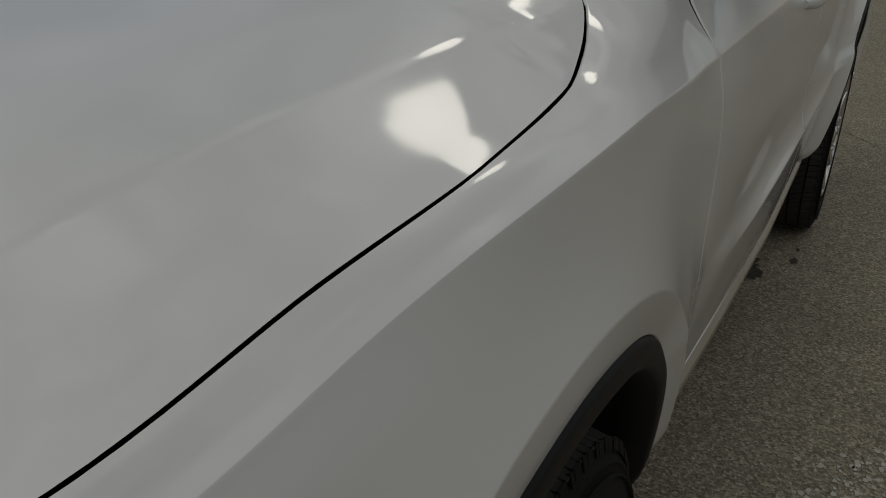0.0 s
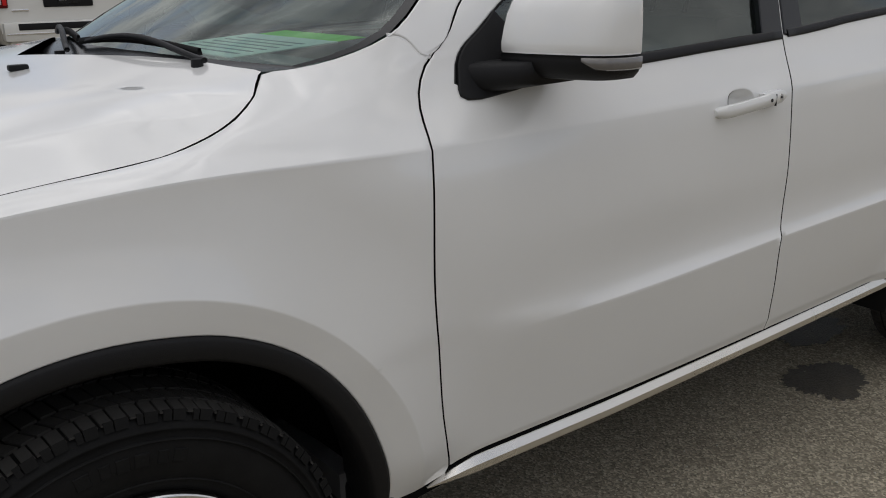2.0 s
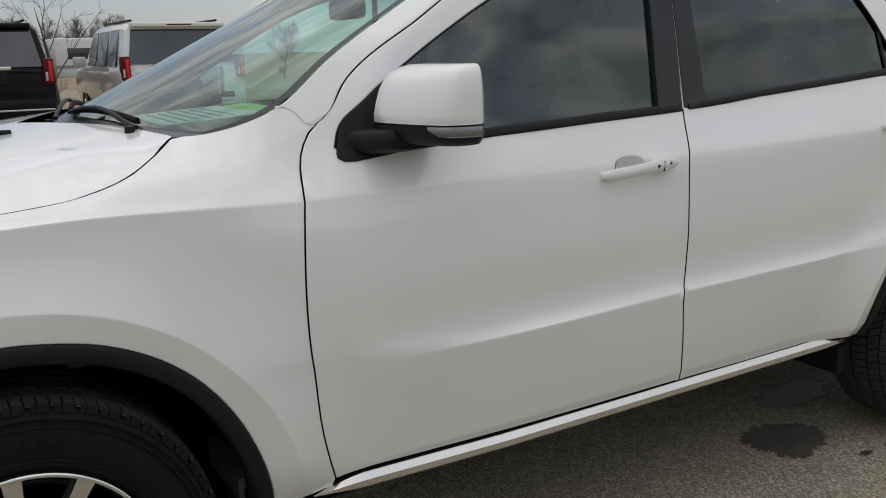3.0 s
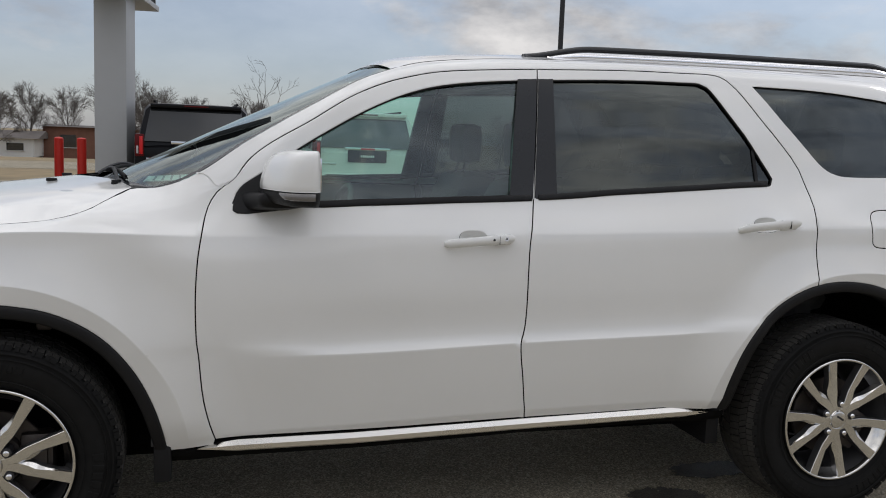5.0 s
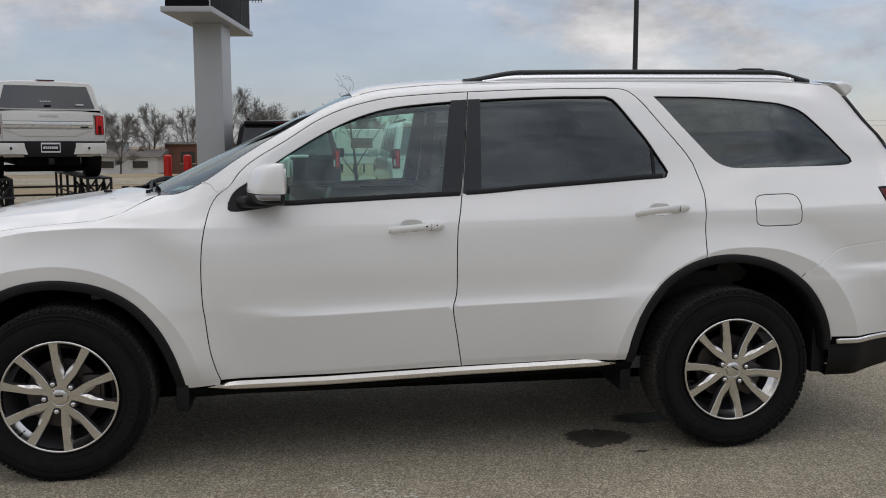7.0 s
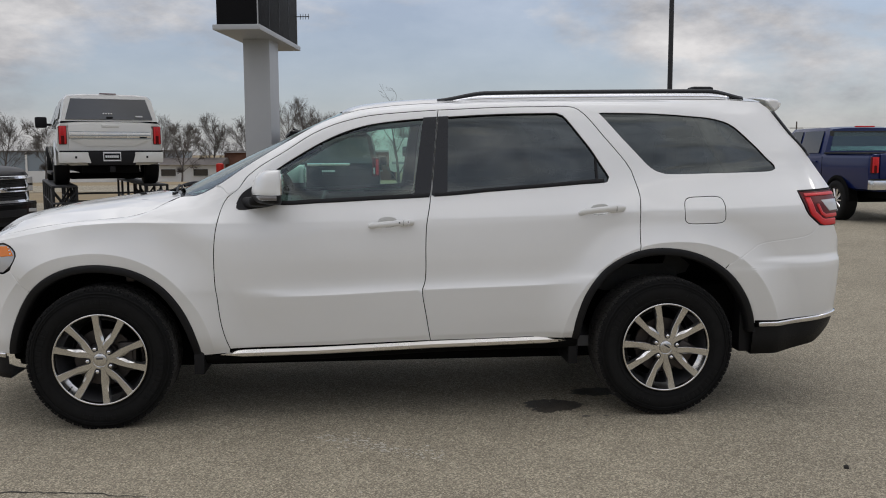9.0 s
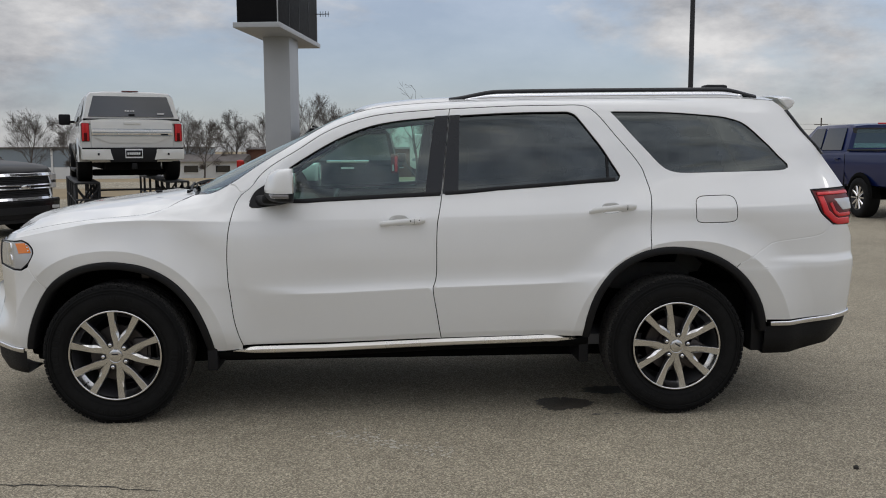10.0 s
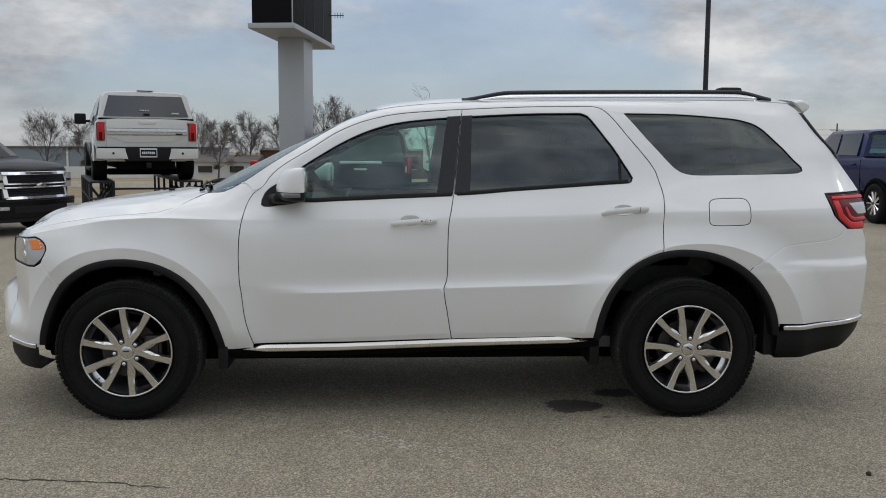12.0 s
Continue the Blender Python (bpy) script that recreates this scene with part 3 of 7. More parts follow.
# Shut lines and openings of the side, in (x, level).
DOOR_TOP = [(0.677, 7.28), (0.756, 9.04), (0.970, 9.0), (1.124, 9.03), (1.278, 9.01), (1.434, 9.02), (1.623, 9.01), (1.805, 9.0)]
B_GAP = [(1.805, 9.0), (1.789, 8.3), (1.769, 7.6), (1.750, 6.96), (1.735, 6.3), (1.723, 5.7), (1.717, 4.5), (1.716, 3.3), (1.709, 2.7), (1.701, 2.3), (1.695, 2.0), (1.702, 1.6), (1.714, 1.17), (1.728, 0.6), (1.742, 0.08)]
DOOR_BOTTOM = [(1.742, 0.08), (1.434, 0.09), (1.124, 0.11), (0.658, 0.17)]
DOOR_FRONT = [(0.658, 0.17), (0.632, 0.81), (0.608, 1.68), (0.592, 3.45), (0.594, 4.63), (0.608, 5.93), (0.622, 6.64), (0.642, 6.99), (0.677, 7.28)]
REAR_TOP = [(1.805, 9.0), (2.065, 9.0), (2.384, 9.02), (2.512, 9.04), (2.575, 8.97), (2.620, 8.77), (2.693, 8.35), (2.839, 7.45), (2.868, 7.21), (2.887, 6.86), (2.901, 6.46), (2.894, 5.88), (2.884, 3.98)]
REAR_ARCH = wheel_arch(WHEEL_REAR, [(-4, .531), (13, .531), (30, .534), (49, .539), (70, .543), (86, .548), (98, .556), (110, .563), (122, .565), (134, .561), (146, .549), (158, .532), (166, .524), (174, .519)])[::-1]
SEAM_REAR = stretch(REAR_ARCH, 3.370, 3.4)[:1] + [(3.386, 3.03), (3.532, 3.79), (3.601, 4.03), (3.826, 4.26), (3.892, 4.52), (3.928, 4.79)]
TAIL = [(3.814, 6.39), (4.075, 6.39), (4.10, 5.85), (4.05, 4.73), (3.928, 4.79), (3.854, 5.44)]
D_EDGE = [(4.075, 6.42), (3.951, 7.61), (3.836, 8.94), (3.771, 9.63), (3.706, 10.0)]
QUARTER_WINDOW = [(2.713, 8.77), (3.023, 8.75), (3.252, 8.71), (3.400, 8.67), (3.500, 8.52), (3.606, 7.97), (3.677, 7.47), (3.716, 7.22), (3.719, 7.10), (3.698, 7.04), (3.62, 7.01), (3.315, 7.04), (3.121, 7.06), (3.042, 7.11), (2.981, 7.27), (2.906, 7.67), (2.818, 8.17)]
REAR_WINDOW = [(2.380, 8.76), (2.470, 8.76), (2.503, 8.69), (2.549, 8.43), (2.639, 7.86), (2.698, 7.40), (2.738, 7.06), (2.728, 6.95), (2.675, 6.925), (2.362, 7.0), (2.051, 7.02), (1.762, 6.97)]
FRONT_WINDOW = [(0.708, 6.66), (0.722, 6.90), (0.775, 7.6), (0.838, 8.02), (0.934, 8.18), (1.055, 8.36), (1.20, 8.53), (1.346, 8.65), (1.482, 8.70), (1.62, 8.72), (1.785, 8.73)]
FUEL = [(3.2545 + 0.1145 * math.copysign(abs(math.cos(a)) ** 0.36, math.cos(a)), 5.75 + 0.63 * math.copysign(abs(math.sin(a)) ** 0.36, math.sin(a))) for a in np.linspace(0, 2 * math.pi, 41)[:-1]]
FRONT_ARCH = wheel_arch(WHEEL_FRONT, [(-1.4, .503), (12, .490), (24, .486), (36, .488), (48, .492), (60, .494), (71, .494), (81, .492), (92, .495), (104, .501), (115, .507), (124, .509), (134, .510), (144, .505), (155, .500), (166, .501), (178.5, .511)])
HEADLAMP = [(-0.735, 5.6), (-0.506, 5.54), (-0.451, 4.92), (-0.433, 4.48), (-0.460, 3.97), (-0.507, 3.64), (-0.735, 3.62)]
PILLAR_SEAM = [(0.592, 10.0), (0.636, 9.22), (0.661, 8.1), (0.677, 7.28)]

suv = thing("white_suv", "white seven-seat family SUV with black arch trims, parked on asphalt", "car")


# hollows behind the handles: x, level, half-height
HOLLOW_FRONT, HOLLOW_REAR = (1.513, 5.86, 0.25), (2.672, 6.09, 0.17)


def hollow(x, s, h, k, a):
    """A point on the rounded outline of a hollow, shrunk by k."""
    c, d = math.cos(a), math.sin(a)
    return x + 0.048 * k * math.copysign(abs(c) ** 0.8, c), s + h * k * math.copysign(abs(d) ** 0.62, d)


def car_sides():
    p = (suv, suv)
    top = lambda a, b: [(x, 10.0) for x in np.linspace(a, b, max(3, int(abs(b - a) / 0.05)))]
    fender = loop([(0.658, 0.17), (0.653, 0.0)], [(0.653, 0.0), FRONT_ARCH[0]], stretch(FRONT_ARCH, FRONT_ARCH[0][0], -0.369), stretch(FRONT_ARCH, -0.369, 0)[:1] + [(-0.468, 3.78)],
                  [(-0.468, 3.78), (-0.460, 3.97), (-0.433, 4.48), (-0.451, 4.92), (-0.506, 5.54)], [(-0.506, 5.54), (-0.735, 5.62)],
                  [(-0.735, 5.62), (-0.735, 10.0)], top(-0.735, 0.592), PILLAR_SEAM, DOOR_FRONT[::-1])
    side_panel("fender", fender, WHITE, p, gap=0.0020)
    window_f = loop(FRONT_WINDOW, [(1.785, 8.73), (1.745, 6.97)], [(1.745, 6.97), (1.434, 6.89), (1.129, 6.78), (0.940, 6.68), (0.80, 6.60)], [(0.80, 6.60), (0.73, 6.585), (0.708, 6.66)])
    cup = lambda x, s, h: loop([hollow(x, s, h, 1.0, a) for a in np.linspace(0, 2 * np.pi, 25)])
    doors = side_panel("front_door", loop(DOOR_FRONT, DOOR_TOP, B_GAP, DOOR_BOTTOM), WHITE, p, holes=(window_f, cup(*HOLLOW_FRONT)), gap=0.0022)
    window_r = loop([(1.810, 8.73), (2.063, 8.745), (2.380, 8.76)], REAR_WINDOW, [(1.762, 6.97), (1.810, 8.73)])
    rear = side_panel("rear_door", loop(B_GAP[::-1], REAR_TOP[:-1] + stretch(REAR_ARCH, 2.884, 2.9)[:1], stretch(REAR_ARCH, 2.884, REAR_ARCH[0][0]), [REAR_ARCH[0], (1.742, 0.08)]),
                      WHITE, p, holes=(window_r, cup(*HOLLOW_REAR)), gap=0.0022)
    quarter_hole, fuel_hole = loop(QUARTER_WINDOW + QUARTER_WINDOW[:1]), loop(FUEL + FUEL[:1])
    body = loop(PILLAR_SEAM[::-1], top(0.592, 3.706), D_EDGE[::-1], [(4.075, 6.42), (3.814, 6.41)], [(3.814, 6.39), (3.854, 5.44), (3.928, 4.79)], SEAM_REAR[::-1],
                stretch(REAR_ARCH, 3.370, 2.884), stretch(REAR_ARCH, 2.884, 2.9)[:1] + REAR_TOP[-2::-1], DOOR_TOP[::-1])
    side_strip("bumper_seam", spline(SEAM_REAR[1:], 0.02), WHITE, p, 0.010, 0.002, -0.0038)
    side_strip("bumper_seam", [(-0.369 - 0.099 * k, stretch(FRONT_ARCH, -0.369, 0)[0][1] * (1 - k) + 3.78 * k) for k in np.linspace(0.08, 1, 10)], WHITE, p, 0.010, 0.002, -0.0042)
    side_strip("pillar_seam", spline(PILLAR_SEAM, 0.02), WHITE, p, 0.012, 0.002, -0.0045)
    sides = side_panel("body_side", body, WHITE, p, holes=(quarter_hole, fuel_hole), gap=0.0018)
    side_panel("fuel_door", fuel_hole, WHITE, (sides[0], None), both=False, gap=0.002)
    # panes, set back from the metal
    grow = lambda q: shift(q, -0.012)
    appl_f = [(1.722, 8.85), (1.655, 6.86)]
    pane_f = loop(FRONT_WINDOW[:-1], [(1.62, 8.72), (1.722, 8.73)], appl_f, [(1.655, 6.92), (1.434, 6.87), (1.129, 6.76), (0.940, 6.66), (0.80, 6.59)], [(0.80, 6.60), (0.73, 6.585), (0.708, 6.66)])
    side_panel("window_pane", grow(pane_f), CLEAR, doors, "pale green window glass", depth=0.012, flange=0.004, gap=0.0)
    pillar_f = loop([(1.722, 8.76), (1.797, 8.76)], [(1.797, 8.76), (1.7865, 8.3), (1.7665, 7.6), (1.7475, 6.965)], [(1.7475, 6.965), (1.655, 6.90)], [(1.655, 6.90), (1.722, 8.76)])
    side_panel("pillar_cover", pillar_f, GLOSS_BLACK, doors, "gloss black pillar cover", depth=-0.003, flange=0.02, gap=0.0005)
    pillar_r = loop([(1.802, 8.76), (1.861, 8.76)], [(1.861, 8.76), (1.841, 6.99)], [(1.841, 6.99), (1.7535, 6.975)], [(1.7535, 6.975), (1.7715, 7.6), (1.7915, 8.3), (1.802, 8.76)])
    side_panel("pillar_cover", pillar_r, GLOSS_BLACK, rear, "gloss black pillar cover", depth=-0.003, flange=0.02, gap=0.0005)
    pane_r = loop([(1.861, 8.74), (2.063, 8.745), (2.380, 8.76)], REAR_WINDOW[:-1], [(2.051, 7.02), (1.841, 6.98)], [(1.841, 6.98), (1.861, 8.74)])
    for ob in side_panel("window_pane", grow(pane_r), PRIVACY, rear, "dark privacy glass", depth=0.012, flange=0.004, gap=0.0):
        ob.visible_shadow = True
    side_panel("quarter_window", shift(quarter_hole, -0.010), PRIVACY, sides, "dark privacy glass", depth=0.009, flange=0.004, gap=0.0)
    # rubber and mouldings
    side_strip("window_seal", shift(window_f, 0.000), TRIM, doors, 0.006, 0.006, -0.008, closed=True)
    side_strip("window_seal", shift(window_r, 0.000), TRIM, rear, 0.006, 0.006, -0.008, closed=True)
    side_strip("belt_moulding", [(x, 6.665 + 0.235 * (x - 0.8)) if x < 1.0 else (x, float(np.interp(x, [1.0, 1.129, 1.434, 1.745], [6.712, 6.79, 6.90, 6.98]))) for x in np.linspace(0.80, 1.742, 24)], TRIM, doors, 0.024, 0.008, -0.003)
    side_strip("belt_moulding", [(x, float(np.interp(x, [1.765, 2.05, 2.36, 2.70], [6.99, 7.04, 7.03, 6.965]))) for x in np.linspace(1.768, 2.71, 24)], TRIM, rear, 0.022, 0.008, -0.003)
    side_strip("window_divider", [(2.672, s) for s in np.linspace(7.0, 7.60, 6)], TRIM, rear, 0.014, 0.004, -0.010)
    side_strip("quarter_seal", shift(quarter_hole, 0.0015), TRIM, sides, 0.003, 0.003, -0.010, closed=True)
    return doors, rear, sides


front_doors, rear_doors, body_sides = car_sides()


def shell_and_gaps():
    """The dark inner shell that shows in the shut lines."""
    xs, ss = np.arange(-0.62, 4.02, 0.03), np.arange(0, 10.01, 0.25)
    gx, gs = np.meshgrid(xs, ss, indexing="ij")
    p = side_point(gx.ravel(), gs.ravel()) - side_normal(gx.ravel(), gs.ravel()) * 0.018
    pts = np.stack([gx.ravel(), gs.ravel()], 1)
    wf = loop(FRONT_WINDOW, [(1.785, 8.73), (1.745, 6.97)], [(1.745, 6.97), (0.80, 6.60)], [(0.80, 6.60), (0.708, 6.66)])
    wr = loop([(1.82, 8.74), (2.38, 8.76)], REAR_WINDOW, [(1.762, 6.97), (1.81, 8.73)])
    wq = loop(QUARTER_WINDOW + QUARTER_WINDOW[:1])
    bad = inside(pts, shift(wf, -0.012)) | inside(pts, shift(wr, -0.012)) | inside(pts, shift(wq, -0.012))
    bad |= (pts[:, 0] < 0.62) & (pts[:, 1] > 9.6)
    bad |= pts[:, 1] > np.interp(pts[:, 0], [3.6, 3.706, 3.771, 3.836, 3.951, 4.02], [10.1, 9.6, 9.2, 8.5, 7.1, 6.2])
    for cx in (WHEEL_FRONT, WHEEL_REAR):
        bad |= np.hypot(p[:, 0] - cx, p[:, 2] - WHEEL_Z) < 0.52
    for cx, cs, _ in (HOLLOW_FRONT, HOLLOW_REAR):
        bad |= (abs(pts[:, 0] - cx) < 0.08) & (abs(pts[:, 1] - cs) < 0.5)
    faces = [f for f in grid_faces(len(xs), len(ss)) if not bad[list(f)].any()]
    mesh_object("inner_shell", p, faces, GAP, suv)
    q = p.copy(); q[:, 1] = 2 * CENTRE - q[:, 1]
    mesh_object("inner_shell", q, faces, GAP, suv)


shell_and_gaps()


def mirror_y(v):
    v = np.array(v, float).copy()
    v[:, 1] = 2 * CENTRE - v[:, 1]
    return v


def sheet(outline, height, step, lines=()):
    """A panel over the plan: verts, triangles and the count of points on its edge."""
    lo, hi = outline.min(0), outline.max(0)
    g = np.array(np.meshgrid(np.arange(lo[0], hi[0], step), np.arange(lo[1], hi[1], step), indexing="ij")).reshape(2, -1).T
    g = g[inside(g, outline)]
    d = np.full(len(g), 9.0)
    for p in outline:
        d = np.minimum(d, np.linalg.norm(g - p, axis=1))
    g = g[d > step * 0.45]
    for line in lines:
        line = line[inside(line, outline)]
        line = line[np.array([np.min(np.linalg.norm(outline - p, axis=1)) for p in line]) > 0.008]
        g = g[np.array([np.min(np.linalg.norm(line - p, axis=1)) for p in g]) > 0.007]
        g = np.concatenate([g, line])
    pts = np.concatenate([outline, g])
    n = len(outline)
    got = geometry.delaunay_2d_cdt([Vector(p) for p in pts], [(i, (i + 1) % n) for i in range(n)], [], 0, 1e-7)
    v = np.array([tuple(p) for p in got[0]])
    tri = np.array([f for f in got[2] if len(f) == 3])
    tri = tri[inside(v[tri].mean(1), outline)]
    return np.column_stack([v, height(v[:, 0], v[:, 1])]), tri


# Lines of the bonnet from front to rear, by their distance y: (x, z)
BONNET = {
    0.13: [(-.9, .96), (-.6, 1.005), (-.3, 1.070), (-.08, 1.107), (.12, 1.125), (.27, 1.163), (.4, 1.19)],
    0.22: [(-.9, .985), (-.6, 1.043), (-.3, 1.110), (0, 1.148), (.2, 1.178), (.32, 1.210), (.4, 1.222)],
    0.31: [(-.9, 1.005), (-.6, 1.068), (-.3, 1.134), (0, 1.174), (.2, 1.206), (.39, 1.240)],
    0.38: [(-.9, 1.018), (-.6, 1.082), (-.3, 1.146), (0, 1.189), (.2, 1.215), (.4, 1.244)],
    0.50: [(-.9, 1.03), (-.6, 1.094), (-.3, 1.157), (0, 1.200), (.2, 1.224), (.4, 1.252)],
    0.73: [(-.9, 1.04), (-.6, 1.107), (-.3, 1.170), (.08, 1.220), (.4, 1.262)],
    0.95: [(-.9, 1.045), (-.6, 1.113), (-.3, 1.176), (.08, 1.226), (.4, 1.268)],
}


def bonnet_line(x):
    return np.interp(x, [-0.60, -0.37, -0.16, 0.0, 0.15, 0.30], [0.310, 0.290, 0.264, 0.248, 0.226, 0.188])


def bonnet_height(x, y):
    fall = 2.6 * np.clip(-0.60 - x, 0, None) ** 2
    y = np.where(y > CENTRE, 2 * CENTRE - y, y)
    # crisp line pressed into the panel along each side
    d_line = bonnet_line(x) - y
    fall = fall + 0.24 * 0.5 * (d_line + np.sqrt(d_line**2 + 0.004**2)) * np.exp(-np.clip(d_line, 0, None) / 0.12)
    keys = sorted(BONNET)
    zs = np.array([pchip([p[0] for p in BONNET[k]], [p[1] for p in BONNET[k]], x) for k in keys])
    keys = np.array(keys)
    h = np.diff(keys)[:, None]
    d = np.diff(zs, axis=0) / h
    m = np.vstack([d[:1], np.where(d[:-1] * d[1:] > 0, 2 * d[:-1] * d[1:] / (d[:-1] + d[1:] + 1e-12), 0), d[-1:] * 0])
    y = np.clip(y, keys[0], keys[-1])
    i = np.clip(np.searchsorted(keys, y, side="right") - 1, 0, len(keys) - 2)
    c = np.arange(len(y))
    w = h[i, 0]
    t = (y - keys[i]) / w
    return ((2 * t**3 - 3 * t**2 + 1) * zs[i, c] + (t**3 - 2 * t**2 + t) * w * m[i, c]
            + (3 * t**2 - 2 * t**3) * zs[i + 1, c] + (t**3 - t**2) * w * m[i + 1, c]) - fall


def bonnet():
    xs = np.concatenate([np.linspace(-0.735, 0.26, 48), np.linspace(0.28, 0.388, 10)])
    edge = side_point(xs, np.full(len(xs), 10.0))
    edge = edge[edge[:, 1] < 0.93]
    n = side_normal(xs, np.full(len(xs), 10.0))[-len(edge):]
    t = np.gradient(edge, axis=0); t /= np.linalg.norm(t, axis=1, keepdims=True)
    inner = edge + np.column_stack([-t[:, 1], t[:, 0], np.zeros(len(t))]) * 0.0026
    rear = [(0.386 - 0.255 * u**1.25, 0.296 + (CENTRE - 0.296) * u) for u in np.linspace(0.02, 1, 26)]
    half = np.concatenate([inner[:, :2], rear])
    other = half[::-1].copy(); other[:, 1] = 2 * CENTRE - other[:, 1]
    outline = np.concatenate([half, other[1:]])
    keep = [outline[0]]
    for p in outline[1:]:
        if np.linalg.norm(p - keep[-1]) > 0.006:
            keep.append(p)
    outline = np.array(keep)

    run = np.linspace(0, len(edge) - 1, 700)
    fine = np.column_stack([np.interp(run, np.arange(len(edge)), edge[:, k]) for k in range(3)])
    fix = fine[:, 2] - bonnet_height(fine[:, 0], fine[:, 1])
    fix = np.convolve(np.pad(fix, 30, mode="edge"), np.ones(61) / 61, mode="valid")

    def height(x, y):
        z = bonnet_height(x, y)
        yy = np.where(y > CENTRE, 2 * CENTRE - y, y)
        d = np.hypot(x[:, None] - fine[None, :, 0], yy[:, None] - fine[None, :, 1])
        i = d.argmin(1)
        return z + fix[i] * np.exp(-(d.min(1) / 0.17) ** 2) - 0.001 * np.exp(-d.min(1) / 0.004)
    lx = np.arange(-0.60, 0.30, 0.014)
    lines = []
    for off in (-0.009, 0.0, 0.009):
        ly = bonnet_line(lx) + off
        lines += [np.column_stack([lx, ly]), np.column_stack([lx, 2 * CENTRE - ly])]
    v, tri = sheet(outline, height, 0.026, lines)
    h = 2e-3
    x, y = v[:, 0], v[:, 1]
    nx = (height(x + h, y) - height(x - h, y)) / (2 * h)
    ny = (height(x, y + h) - height(x, y - h)) / (2 * h)
    dist = np.array([np.min(np.linalg.norm(outline - p, axis=1)) for p in v[:, :2]])
    nrm = np.column_stack([-nx, -ny, np.ones(len(v))])
    edge_ok = dist > 0.004
    ref = np.column_stack([-(bonnet_height(x + h, y) - bonnet_height(x - h, y)) / (2 * h), -(bonnet_height(x, y + h) - bonnet_height(x, y - h)) / (2 * h), np.ones(len(v))])
    nrm[~edge_ok] = ref[~edge_ok]
    nrm /= np.linalg.norm(nrm, axis=1, keepdims=True)
    verts, normals = list(v), list(nrm)
    faces = []
    for f in tri:
        q = v[f]
        faces.append(tuple(f) if np.cross(q[1] - q[0], q[2] - q[0])[2] > 0 else tuple(f[::-1]))
    near = [int(np.argmin(np.linalg.norm(v[:, :2] - p, axis=1))) for p in outline]
    a = len(verts)
    out = np.roll(outline, -1, 0) - np.roll(outline, 1, 0)
    out = np.column_stack([out[:, 1], -out[:, 0], np.zeros(len(out))]); out /= np.linalg.norm(out, axis=1, keepdims=True)
    mid = v[:, :2].mean(0)
    if np.sum(out[:, :2] * (outline - mid)) < 0:
        out = -out
    verts.extend(v[near]); normals.extend(out)
    verts.extend(v[near] - [0, 0, 0.025]); normals.extend(out)
    m = len(near)
    for i in range(m):
        j = (i + 1) % m
        faces.append((a + i, a + j, a + m + j, a + m + i))
    panel = mesh_object("bonnet", np.array(verts), faces, WHITE, suv, normals=np.array(normals))
    # the bonnet's side walls are blackened too, for shade in the shut line
    panel.data.materials.append(GAP)
    for q in panel.data.polygons:
        if min(q.vertices) >= a:
            q.material_index = 1
    # dark tray under the shut line
    tray = [(p[0], p[1] - 0.012 if p[1] < CENTRE else p[1] + 0.012, p[2] - 0.03) for p in v[near]]
    mesh_object("engine_bay_tray", tray, [tuple(range(len(tray)))], GAP, suv, smooth_faces=False)
    for y in (0.733, 2 * CENTRE - 0.733):
        bm = bmesh.new()
        box(bm, (0.062, y - 0.010, 1.219), (0.100, y + 0.010, 1.231), 0.004)
        part("washer_nozzle", bm, TRIM, suv)


bonnet()


def windscreen_point(u, v):
    """u from the foot to the roof, v across from the near edge to the far one."""
    e = side_point(np.array([0.40 + 0.93 * u]), np.array([10.0]))[0] + (0, 0.006, -0.006)
    c = np.array([0.205 + 1.08 * u - 0.02 * u * u, CENTRE, 1.205 + 0.535 * u - 0.03 * u * u])
    w = abs(2 * v - 1)
    k = 1 - w**2.2
    y = e[1] + (CENTRE - e[1]) * (1 - w)
    p = np.array([e[0] + (c[0] - e[0]) * k, y, e[2] + (c[2] - e[2]) * k])
    if v > 0.5:
        p[1] = 2 * CENTRE - p[1]
    return p


def roof_point(x, v):
    e = side_point(np.array([x]), np.array([10.0]))[0]
    w = abs(2 * v - 1)
    y = e[1] + (CENTRE - e[1]) * (1 - w)
    z = e[2] + 0.050 * (1 - w**2.4)
    return np.array([x, y if v <= 0.5 else 2 * CENTRE - y, z])


